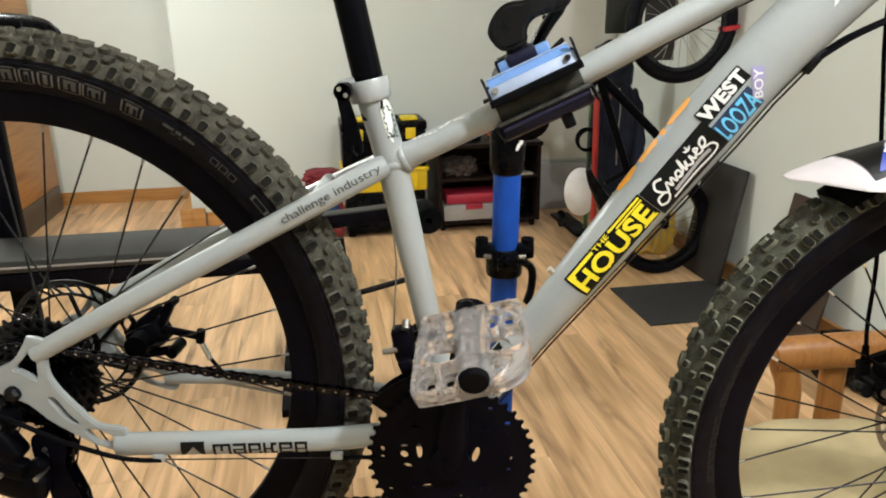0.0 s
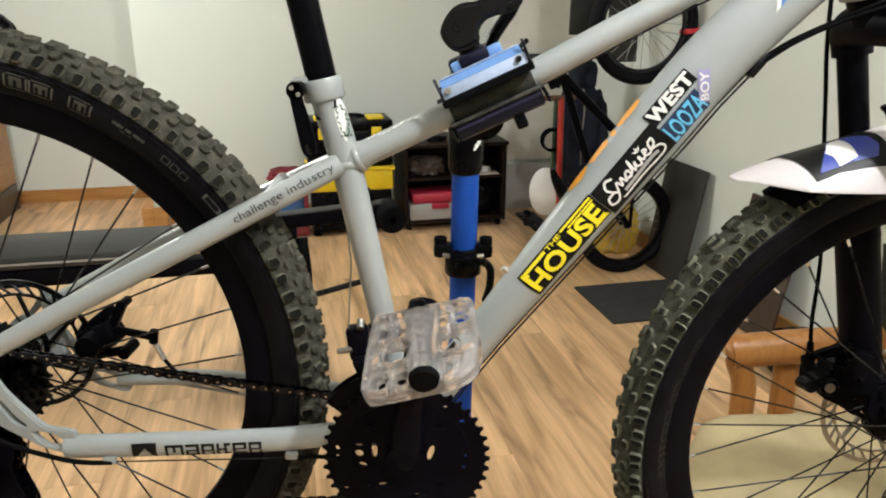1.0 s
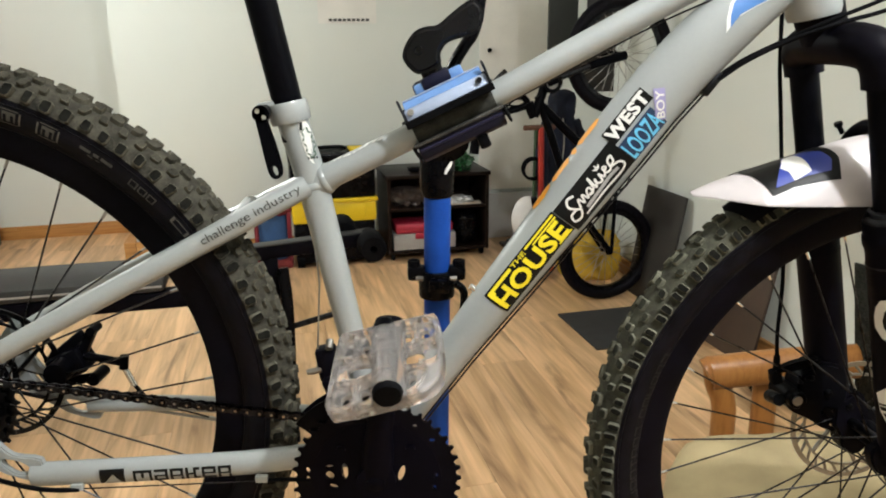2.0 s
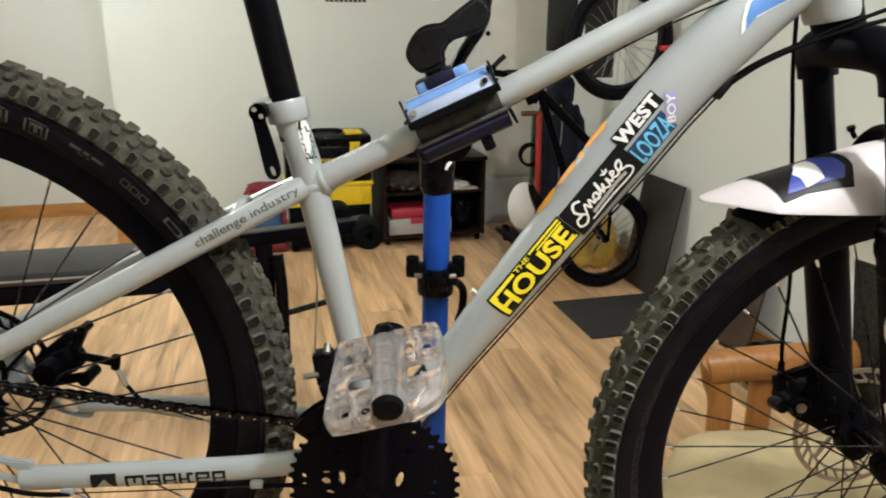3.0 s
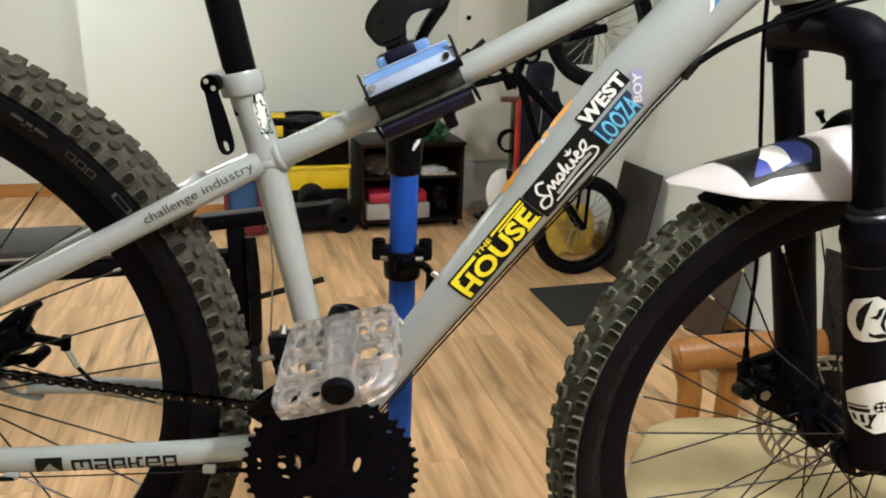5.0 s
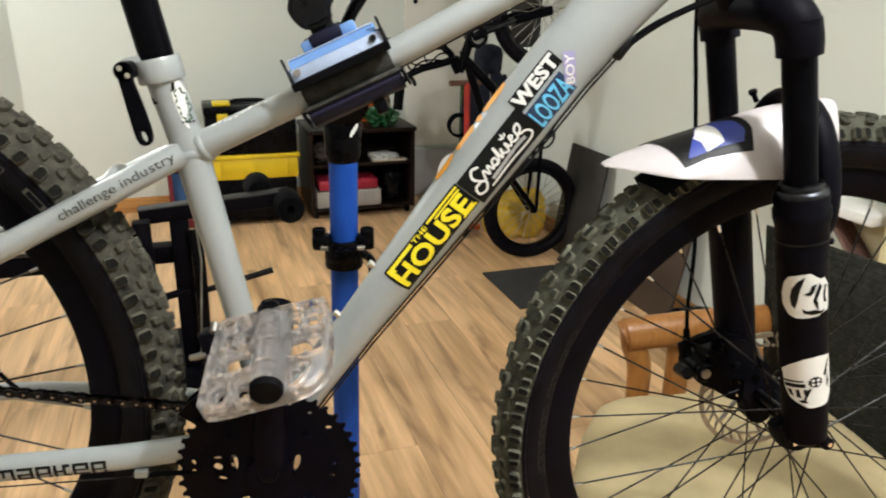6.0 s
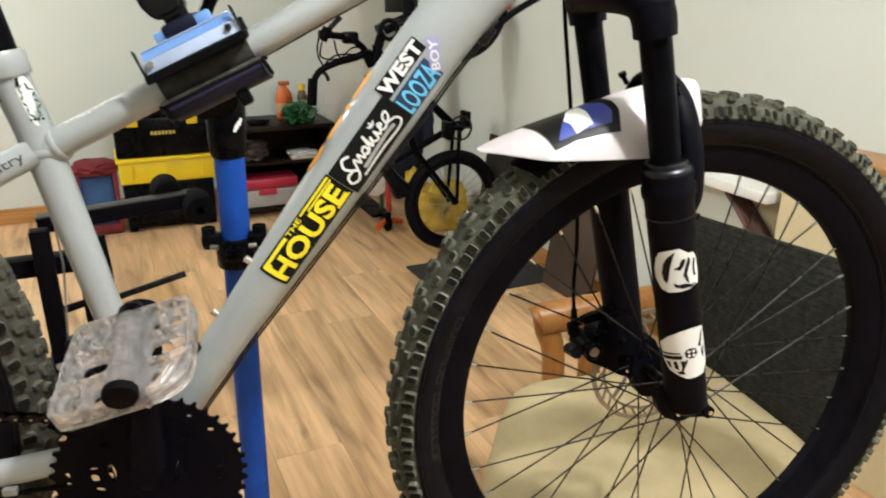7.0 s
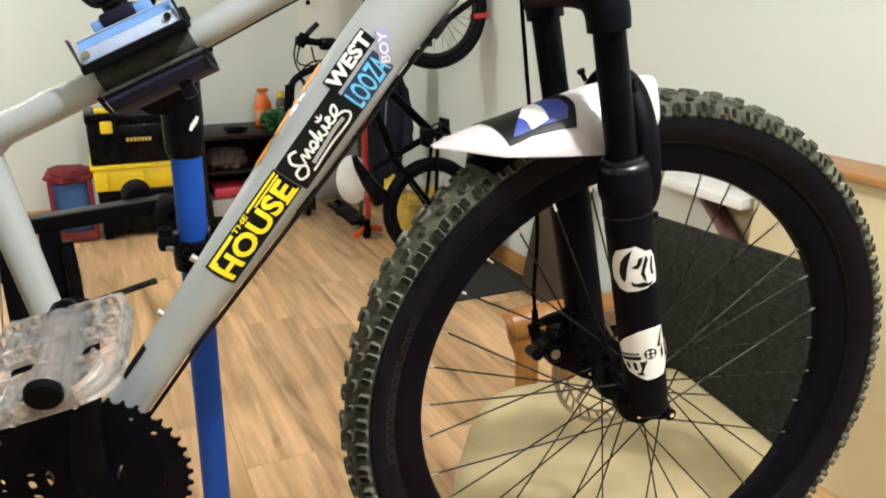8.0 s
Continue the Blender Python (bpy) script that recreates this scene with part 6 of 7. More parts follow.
# height collar with its two lugs and cam
bm = bmesh.new()
lathe(bm, [(0.0202, -0.030), (0.0265, -0.030), (0.0275, -0.027), (0.0275, 0.008), (0.0255, 0.012), (0.0202, 0.012)], Matrix.Translation((PX, PY, 0.878)), 32)
for sx in (-1, 1):
    box(bm, (0.026, 0.022, 0.018), pose(PX + sx * 0.031, PY - 0.008, 0.890), 0.004)
    cyl(bm, (PX + sx * 0.034, PY - 0.008, 0.878), (PX + sx * 0.034, PY - 0.008, 0.905), 0.0098, seg=18)
box(bm, (0.030, 0.020, 0.022), pose(PX + 0.004, PY - 0.030, 0.874), 0.004)
height_collar = part("height_collar", bm, BLACK_PLASTIC, stand)
for sx in (-1, 1):
    bm = bmesh.new()
    lathe(bm, [(0.0055, 0.0), (0.0055, -0.002), (0.0, -0.002)], Matrix.Translation((PX + sx * 0.034, PY - 0.008, 0.9075)), 14)
    lathe(bm, [(0.0055, 0.0), (0.0094, 0.0), (0.0098, -0.003)], Matrix.Translation((PX + sx * 0.034, PY - 0.008, 0.9075)), 18)
    part("bolt_socket", bm, BLACK_RUBBER, height_collar)
    bm = bmesh.new()
    cyl(bm, (PX + sx * 0.020, PY - 0.036, 0.887), (PX + sx * 0.030, PY - 0.034, 0.887), 0.0036, seg=12)
    part("pin", bm, STEEL, height_collar)
bm = bmesh.new()
cyl(bm, (PX - 0.006, PY - 0.043, 0.874), (PX - 0.006, PY - 0.038, 0.874), 0.0045, seg=12)
part("bolt", bm, BLACK_RUBBER, height_collar)
bm = bmesh.new()
sweep(bm, smooth([(PX + 0.024, PY - 0.030, 0.880), (PX + 0.040, PY - 0.030, 0.866), (PX + 0.040, PY - 0.028, 0.835), (PX + 0.034, PY - 0.026, 0.812)], 5), [(0.006, 0.008)] * 16, 12)
part("cam_lever", bm, BLACK_PLASTIC, height_collar)
# arm from the pole to the jaws
bm = bmesh.new()
sweep(bm, smooth([(PX + 0.003, PY, 1.13), (PX + 0.004, PY - 0.04, 1.142), (PX + 0.010, 0.80, 1.128), (PX + 0.014, 0.70, 1.118)], 6), [(0.026, 0.024)] * 19, 24)
part("arm", bm, BLACK_PLASTIC, stand)
# jaws follow the top tube; T along it, N across
T3 = Vector((0.909, 0, 0.417)).normalized()
N3 = Vector((-0.417, 0, 0.909))
JC = Vector((0.088, YB, 1.150))


def jaw(x, y, n):
    return JC + T3 * x + N3 * n + Vector((0, y, 0))


def jaw_block(bm, x0, x1, outline):
    """A bar along the tube with the outline (y, n)."""
    rows = [[bm.verts.new(jaw(x, y, n)) for y, n in outline] for x in (x0, x1)]
    k = len(outline)
    for i in range(k):
        bm.faces.new((rows[0][i], rows[0][(i + 1) % k], rows[1][(i + 1) % k], rows[1][i]))
    bm.faces.new(rows[0][::-1])
    bm.faces.new(rows[1])
    bmesh.ops.bevel(bm, geom=bm.edges[:], offset=0.0008, segments=1, affect="EDGES")
    return bm


near = part("near_jaw", jaw_block(bmesh.new(), -0.0352, 0.0465, [(-0.0298, 0.0270), (-0.0225, 0.0318), (-0.0215, 0.0340), (-0.0120, 0.0340), (-0.0120, 0.0266), (-0.0240, 0.0262)]), BLUE_JAW, stand, "bright blue aluminium clamp jaw")
part("jaw_ridge", jaw_block(bmesh.new(), -0.0352, 0.0465, [(-0.0228, 0.0334), (-0.0226, 0.0350), (-0.0200, 0.0352), (-0.0200, 0.0338)]), JAW_SILVER, near, "pale upper edge of the jaw")
part("jaw_lip", jaw_block(bmesh.new(), -0.0365, 0.0485, [(-0.0345, 0.0164), (-0.0330, 0.0205), (-0.0306, 0.0270), (-0.0240, 0.0266), (-0.0260, 0.0164)]), JAW_SILVER, near, "pale silvery lower lip")
part("jaw_pad", jaw_block(bmesh.new(), -0.0400, 0.0520, [(-0.0365, 0.0092), (-0.0365, 0.0160), (-0.0240, 0.0162), (-0.0115, 0.0262), (0.0120, 0.0262), (0.0120, 0.0136), (0.0, 0.0137), (-0.0085, 0.0120), (-0.0118, 0.0092)]), BLACK_RUBBER, near, "black rubber jaw pad")
# dark wrap added round the tube, standing for the shadow of the jaw
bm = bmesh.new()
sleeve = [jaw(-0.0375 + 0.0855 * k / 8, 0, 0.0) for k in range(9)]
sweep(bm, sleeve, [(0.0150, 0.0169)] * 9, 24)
part("sleeve", bm, surface("jaw_shade", (0.040, 0.040, 0.034), 0.7, var=0.3, scale=70, bump=0.2, fine=500, spec=0.15), near, "dark wrap added for the jaw's shadow on the tube")
for x in (-0.0307, 0.0408):
    bm = bmesh.new()
    p = jaw(x, -0.0312, 0.0222)
    cyl(bm, p, p + Vector((0, -0.0044, 0.0012)), 0.0029, seg=6)
    part("jaw_bolt", bm, STEEL if x < 0 else DARK_STEEL, near, "hexagon bolt")
    bm = bmesh.new()
    cyl(bm, p + Vector((0, 0.0004, 0)), p + Vector((0, -0.0012, 0.0003)), 0.0038, seg=14)
    part("washer", bm, STEEL, near)
for x in (-0.0385, 0.0500):
    bm = bmesh.new()
    sweep(bm, [jaw(x, -0.0345, 0.0155), jaw(x + 0.0004, -0.0335, 0.025), jaw(x + 0.0004, -0.0310, 0.0355), jaw(x, -0.0300, 0.0380)], [(0.0010, 0.0024), (0.0011, 0.0026), (0.0014, 0.0028), (0.0011, 0.0020)], 8)
    part("jaw_clip", bm, DARK_STEEL, near)
far = part("far_jaw", jaw_block(bmesh.new(), -0.0400, 0.0505, [(-0.0215, -0.0118), (-0.0185, -0.0200), (-0.0150, -0.0262), (-0.0020, -0.0305), (0.030, -0.0345), (0.046, -0.020), (0.048, 0.004), (0.036, 0.008), (0.034, -0.008), (0.018, -0.0170), (-0.0060, -0.0150), (-0.0120, -0.0122)]), DARK_BLUE, stand, "dark navy aluminium clamp jaw")
# paler navy paints a lit line along the dark jaw
part("jaw_groove", jaw_block(bmesh.new(), -0.0390, 0.0495, [(-0.0212, -0.0150), (-0.0200, -0.0182), (-0.0188, -0.0180), (-0.0196, -0.0148)]), JAW_NAVY_EDGE, far, "rib in paler navy, coloured as if lit")
# the lighter grey puts the lit edge of the lower pad into its colour
part("jaw_pad", jaw_block(bmesh.new(), -0.0425, 0.0530, [(-0.0240, -0.0116), (-0.0240, -0.0086), (-0.0146, -0.0084), (-0.0100, -0.0118), (-0.0118, -0.0121)]), JAW_PAD_GREY, far, "jaw pad edge in a lighter grey, coloured as lit")
part("jaw_pad", jaw_block(bmesh.new(), -0.048, 0.055, [(0.033, -0.008), (0.035, 0.008), (0.030, 0.014), (0.017, 0.012), (0.0162, -0.006), (0.008, -0.0145), (-0.004, -0.0148), (0.017, -0.0168)]), BLACK_RUBBER, far, "black rubber jaw pad")
for x in (-0.0440, 0.0525):
    bm = bmesh.new()
    sweep(bm, [jaw(x, -0.0190, -0.0100), jaw(x + 0.0012, -0.0185, -0.0190), jaw(x + 0.0022, -0.0150, -0.0268)], [(0.0018, 0.0040), (0.0020, 0.0044), (0.0014, 0.0030)], 8)
    part("jaw_clip", bm, BLACK_PLASTIC, far)
bm = bmesh.new()
box(bm, (0.012, 0.010, 0.016), axes(jaw(0.022, -0.004, -0.0350), T3, (0, 1, 0)), 0.003)
part("jaw_catch", bm, BLACK_PLASTIC, far)
# yoke between the jaws and the cam handle on top
bm = bmesh.new()
box(bm, (0.030, 0.052, 0.012), axes(jaw(0.004, 0.008, 0.0400), T3, (0, 1, 0)), 0.003)
box(bm, (0.026, 0.026, 0.056), axes(jaw(-0.010, 0.044, 0.016), T3, (0, 1, 0)), 0.004)
part("yoke", bm, DARK_BLUE, stand)
for x, w in ((-0.0125, 0.014), (0.0225, 0.018)):
    bm = bmesh.new()
    box(bm, (w, 0.012, 0.010), axes(jaw(x, -0.010, 0.0385), T3, (0, 1, 0)), 0.0022)
    part("jaw_boss", bm, BLUE_JAW, near)
bm = bmesh.new()
head = [(0.043, 1.209), (0.049, 1.199), (0.058, 1.193), (0.070, 1.196), (0.080, 1.203), (0.0795, 1.212), (0.085, 1.221), (0.095, 1.2255), (0.110, 1.229), (0.119, 1.237), (0.121, 1.252), (0.110, 1.262), (0.091, 1.250), (0.077, 1.239), (0.066, 1.2375), (0.055, 1.233), (0.046, 1.221)]
plate(bm, rounded(head), 0.026, axes((0, 0.640, 0), (1, 0, 0), (0, 0, 1)))
bmesh.ops.bevel(bm, geom=[e for e in bm.edges if e.calc_face_angle(0) > 1.0], offset=0.0045, segments=3, affect="EDGES")
cam_handle = part("cam_handle", bm, surface("glossy_moulding", (0.0030, 0.0028, 0.0042), 0.22, var=0.2, scale=25, spec=0.30), stand, "black moulded cam handle")
bm = bmesh.new()
lathe(bm, [(0.0030, 0.0), (0.0044, 0.0), (0.0044, 0.001), (0.0030, 0.001)], axes((0.0585, 0.6135, 1.2155), (1, 0, 0), (0, 0, 1)), 20, True)
part("pivot_ring", bm, DARK_STEEL, cam_handle)
bm = bmesh.new()
sweep(bm, smooth([(0.089, 0.66, 1.190), (0.096, 0.662, 1.206), (0.105, 0.664, 1.220), (0.114, 0.664, 1.234), (0.120, 0.664, 1.262), (0.126, 0.664, 1.33)], 5), [(0.0062, 0.008)] * 26, 12)
part("cam_rod", bm, BLACK_PLASTIC, stand)
bm = bmesh.new()
cyl(bm, (0.069, 0.632, 1.200), (0.076, 0.632, 1.184), 0.011, seg=20)
part("cam_screw", bm, BLACK_PLASTIC, stand)


# ---- things in the room ----
def lump(bm, centre, radii, amp=0.12, freq=2.5, seed=0.0, m=None, detail=4, e=3.2):
    """A soft uneven body: a sphere pushed about by noise."""
    r = bmesh.ops.create_icosphere(bm, subdivisions=detail, radius=1.0)
    for v in r["verts"]:
        d = v.co.normalized()
        k = 1 + amp * noise.noise(d * freq + Vector((seed, seed * 1.7, -seed))) + amp * 0.5 * noise.noise(d * freq * 2.7 + Vector((seed, 3, 1)))
        n = (abs(d.x) ** e + abs(d.y) ** e + abs(d.z) ** e) ** (1 / e)
        p = Vector((d.x * radii[0], d.y * radii[1], d.z * radii[2])) * (k / n)
        v.co = (m or Matrix()) @ (p + Vector(centre))
    return bm


# dark shelf unit on castors, with what lies in it
shelf = thing("shelf_unit", "low dark brown shelf unit on castors against the wall", "shelf", room(1.0, 4.05, 0))
part("top", block(0.69, 1.31, 3.84, 4.25, 0.49, 0.512, 0.002), DARK_WOOD, shelf)
part("side_panel", block(0.70, 0.718, 3.85, 4.24, 0.045, 0.489), DARK_WOOD, shelf)
part("side_panel", block(1.284, 1.302, 3.85, 4.24, 0.045, 0.489), DARK_WOOD, shelf)
part("back_panel", block(0.719, 1.283, 4.225, 4.235, 0.045, 0.488), DARK_WOOD, shelf)
part("shelf_board", block(0.719, 1.283, 3.86, 4.224, 0.300, 0.316), DARK_WOOD, shelf)
part("bottom_board", block(0.719, 1.283, 3.86, 4.224, 0.045, 0.062), DARK_WOOD, shelf)
for u in (0.73, 1.27):
    for v in (3.90, 4.19):
        bm = bmesh.new()
        cyl(bm, room(u - 0.011, v, 0.0205), room(u + 0.011, v, 0.0205), 0.0205, seg=16)
        block(u - 0.014, u + 0.014, v - 0.012, v + 0.012, 0.034, 0.0445, 0, bm)
        part("castor", bm, BLACK_PLASTIC, shelf)
case = thing("tool_case", "grey tool case with a red lid on the bottom shelf", "tool case", room(0.92, 3.95, 0.062))
part("base", block(0.73, 1.105, 3.865, 4.08, 0.063, 0.158, 0.008), GREY_PLASTIC, case)
part("lid", block(0.745, 1.09, 3.87, 4.07, 0.159, 0.222, 0.016), RED_PLASTIC, case)
part("handle", block(0.86, 0.96, 3.855, 3.869, 0.130, 0.165, 0.004), RED_PLASTIC, case)
single("camera_bag", lump(bmesh.new(), (1.19, 3.97, 0.162), (0.062, 0.08, 0.10), 0.08, 2, 4, R), BLACK_PLASTIC, "small black soft bag standing on the bottom shelf", "bag")
single("plastic_bag", lump(bmesh.new(), (0.84, 3.98, 0.366), (0.10, 0.09, 0.05), 0.35, 4, 2, R), clear("clear_bag", (0.20, 0.15, 0.13), 0.2, 1.3, 0.6), "crumpled clear plastic bag of small parts", "bag")
single("white_cloth", lump(bmesh.new(), (1.14, 3.94, 0.335), (0.075, 0.06, 0.018), 0.5, 4, 7, R), DECAL_WHITE, "crumpled white cloth on the middle shelf", "cloth")
single("folded_paper", block(1.06, 1.26, 3.865, 3.93, 0.318, 0.324), surface("card", (0.55, 0.47, 0.38), 0.8), "flat pale card on the middle shelf", "card")
# on top of it
single("green_bag", lump(bmesh.new(), (1.135, 3.95, 0.560), (0.078, 0.07, 0.05), 0.55, 4.5, 3, R), surface("green_plastic", (0.010, 0.085, 0.024), 0.35, var=0.3, scale=30), "crumpled dark green plastic bag on the shelf unit", "bag")
bottle = thing("spray_bottle", "orange spray bottle with a pale label", "bottle", room(1.09, 4.07, 0.512))
bm = lathe(bmesh.new(), [(0, 0), (0.034, 0), (0.038, 0.008), (0.038, 0.10), (0.034, 0.135), (0.020, 0.160), (0.013, 0.168), (0.013, 0.180), (0, 0.180)], R @ Matrix.Translation((1.09, 4.10, 0.5135)) @ Matrix.Diagonal((1.30, 0.9, 1.05, 1)), 24)
part("body", bm, surface("orange_plastic", (0.66, 0.13, 0.015), 0.35, var=0.1), bottle)
part("label", lathe(bmesh.new(), [(0.0385, 0.035), (0.0385, 0.085)], R @ Matrix.Translation((1.09, 4.10, 0.5135)) @ Matrix.Diagonal((1.30, 0.9, 1.05, 1)), 24), surface("bottle_label", (0.55, 0.30, 0.16), 0.6, var=0.2, scale=60), bottle, "pale worn label")
head = part("trigger_head", block(1.060, 1.125, 4.085, 4.115, 0.700, 0.722, 0.006), surface("orange_plastic_dark", (0.55, 0.10, 0.015), 0.35), bottle)
part("trigger", sweep(bmesh.new(), smooth([room(1.066, 4.10, 0.702), room(1.052, 4.10, 0.685), room(1.054, 4.10, 0.662)], 4), 0.005, 8), surface("pale_trigger", (0.6, 0.5, 0.4), 0.4), head)
bottle = thing("bottle", "small dark bottle with a pale label and yellow cap", "bottle", room(1.19, 4.08, 0.512))
bm = lathe(bmesh.new(), [(0, 0), (0.026, 0), (0.029, 0.006), (0.029, 0.120), (0.020, 0.150), (0.014, 0.156), (0, 0.156)], R @ Matrix.Translation((1.19, 4.08, 0.5135)), 20)
part("body", bm, surface("amber_plastic", (0.10, 0.065, 0.03), 0.3, var=0.2), bottle)
part("label", lathe(bmesh.new(), [(0.0295, 0.030), (0.0295, 0.105)], R @ Matrix.Translation((1.19, 4.08, 0.5135)), 20), surface("pale_label", (0.42, 0.36, 0.24), 0.6, var=0.35, scale=70), bottle, "pale printed label")
part("cap", lathe(bmesh.new(), [(0, 0.190), (0.018, 0.190), (0.020, 0.186), (0.020, 0.158), (0, 0.158)], R @ Matrix.Translation((1.19, 4.08, 0.5135)), 20), YELLOW_PLASTIC, bottle, "yellow cap")
single("glue_gun", lump(bmesh.new(), (0.90, 3.93, 0.530), (0.06, 0.03, 0.016), 0.2, 3, 5, R), BLACK_PLASTIC, "small black hand tool lying on the shelf unit", "tool")

# rolling tool chest: black base, yellow tray, black box with latches
chest = thing("tool_chest", "black and yellow plastic tool chest in three tiers", "toolbox", room(0.4, 4.0, 0))
part("base_bin", block(0.175, 0.625, 3.86, 4.14, 0.03, 0.262, 0.012), BLACK_PLASTIC, chest)
for u in (0.20, 0.60):
    bm = bmesh.new()
    cyl(bm, room(u - 0.02, 3.90, 0.0465), room(u + 0.02, 3.90, 0.0465), 0.0465, seg=20)
    part("wheel", bm, BLACK_RUBBER, chest)
bm = bmesh.new()
block(0.165, 0.635, 3.85, 4.15, 0.263, 0.375, 0.010, bm)
tray = part("yellow_tray", bm, YELLOW_PLASTIC, chest)
part("rim", block(0.155, 0.645, 3.84, 4.16, 0.376, 0.396, 0.005), YELLOW_PLASTIC, tray)
for u in (0.225, 0.40, 0.575):
    part("rib", block(u - 0.006, u + 0.006, 3.842, 3.8505, 0.275, 0.374, 0.002), YELLOW_PLASTIC, tray)
part("box_body", block(0.165, 0.635, 3.86, 4.14, 0.397, 0.600, 0.012), BLACK_PLASTIC, chest)
lid = part("box_lid", block(0.160, 0.640, 3.85, 4.15, 0.602, 0.655, 0.014), BLACK_PLASTIC, chest)
for u in (0.255, 0.545):
    part("latch", block(u - 0.028, u + 0.028, 3.838, 3.8495, 0.560, 0.620, 0.004), YELLOW_PLASTIC, lid)
    part("organiser_tab", block(u - 0.045, u + 0.045, 3.87, 3.99, 0.656, 0.672, 0.004), YELLOW_PLASTIC, lid)
bm = bmesh.new()
sweep(bm, smooth([room(0.31, 4.0, 0.645), room(0.315, 4.0, 0.66), room(0.35, 4.0, 0.667), room(0.45, 4.0, 0.667), room(0.485, 4.0, 0.66), room(0.49, 4.0, 0.645)], 4), 0.011, 10)
part("handle", bm, BLACK_PLASTIC, lid)
for k in range(7):
    part("name_bar", block(0.340 + 0.0175 * k, 0.353 + 0.0175 * k, 3.8565, 3.8596, 0.512, 0.530), surface("name_yellow", (0.6, 0.45, 0.08), 0.4), chest)

# soft bag in red and blue
bag = thing("cool_bag", "blue soft bag with red edges and top", "bag", room(0.05, 3.98, 0))
part("body", lump(bmesh.new(), (0.055, 3.98, 0.185), (0.098, 0.09, 0.165), 0.05, 2, 3, R), surface("blue_cloth", (0.03, 0.08, 0.20), 0.9, var=0.2, bump=0.3), bag)
part("red_top", lump(bmesh.new(), (0.055, 3.97, 0.345), (0.108, 0.095, 0.040), 0.18, 3, 6, R), surface("red_cloth", (0.17, 0.014, 0.022), 0.9, var=0.2, bump=0.3), bag)
part("red_base", block(-0.047, 0.157, 3.885, 4.075, 0.0, 0.055, 0.02), surface("red_base_cloth", (0.17, 0.02, 0.02), 0.9, var=0.2), bag)
for u in (-0.035, 0.145):
    part("red_edge", block(u - 0.012, u + 0.012, 3.880, 3.895, 0.05, 0.33, 0.004), surface("red_piping", (0.15, 0.015, 0.025), 0.9), bag)

# weight bench: long grey pad, black frame, foam rollers and a chromed bar
bench = thing("weight_bench", "black weight bench with a grey vinyl pad and foam rollers", "weight bench", room(-0.4, 2.3, 0))
part("pad", block(-1.55, -0.30, 2.25, 2.53, 0.452, 0.50, 0.018), VINYL, bench)
part("pad_trim", block(-1.54, -0.31, 2.246, 2.2495, 0.472, 0.478), GREY_PLASTIC, bench, "pale welt along the pad")
part("beam", block(-1.45, 0.02, 2.255, 2.32, 0.395, 0.451, 0.004), BLACK_PAINT, bench)
part("front_beam", box(bmesh.new(), (0.46, 0.05, 0.045), R @ Matrix.Translation((0.15, 2.25, 0.575)) @ Matrix.Rotation(radians(-4), 4, "Y"), 0.004), BLACK_PAINT, bench)
# thin grey strip paints the highlight along the black beam
part("beam_highlight", box(bmesh.new(), (0.46, 0.052, 0.004), R @ Matrix.Translation((0.1475, 2.25, 0.600)) @ Matrix.Rotation(radians(-4), 4, "Y"), 0.001), VINYL, bench, "grey strip painted for the beam's highlight")
part("post", block(0.005, 0.062, 2.23, 2.28, 0.03, 0.555, 0.004), BLACK_PAINT, bench)
part("post", block(-0.095, -0.045, 2.12, 2.17, 0.03, 0.575, 0.004), BLACK_PAINT, bench)
part("post", block(-1.40, -1.34, 2.26, 2.32, 0.03, 0.394, 0.004), BLACK_PAINT, bench)
part("foot", block(-0.14, 0.09, 1.98, 2.56, 0.0, 0.029, 0.004), BLACK_PAINT, bench)
part("foot", block(-1.40, -1.34, 2.02, 2.56, 0.0, 0.029, 0.004), BLACK_PAINT, bench)
for v, z in ((2.20, 0.585), (2.33, 0.61)):
    bm = bmesh.new()
    lathe(bm, [(0.012, -0.06), (0.040, -0.06), (0.046, -0.052), (0.046, 0.052), (0.040, 0.06), (0.012, 0.06)], R @ Matrix.Translation((0.370 if v < 2.3 else 0.29, v, z - 0.008)) @ Matrix.Rotation(radians(90), 4, "X"), 24, True)
    part("foam_roller", bm, BLACK_RUBBER, bench)
bm = bmesh.new()
cyl(bm, room(0.055, 2.24, 0.288), room(0.31, 2.22, 0.352), 0.0105, seg=16)
part("chromed_bar", bm, DARK_STEEL, bench, "dark chromed bar")
bm = bmesh.new()
cyl(bm, room(-0.09, 2.16, 0.305), room(0.045, 2.24, 0.305), 0.012, seg=14)
part("cross_bar", bm, BLACK_PAINT, bench)
bm = bmesh.new()
sweep(bm, smooth([room(0.075, 2.20, 0.52), room(0.082, 2.18, 0.40), room(0.078, 2.17, 0.20), room(0.07, 2.17, 0.16)], 5), [(0.020, 0.014)] * 16, 12)
part("lock_lever", bm, BLACK_PLASTIC, bench)

# mat and boards
single("floor_mat", block(1.315, 1.885, 2.394, 2.812, 0.0005, 0.009, 0.002), MAT_BLACK, "flat black rubber mat on the floor by the wall", "mat")
single("leaning_board", box(bmesh.new(), (0.014, 0.345, 0.548), R @ Matrix.Translation((1.842, 2.890, 0.272)) @ Matrix.Rotation(radians(9), 4, "Y"), 0.002), BOARD_BLACK, "dark brown-black board leaning on the wall", "board")
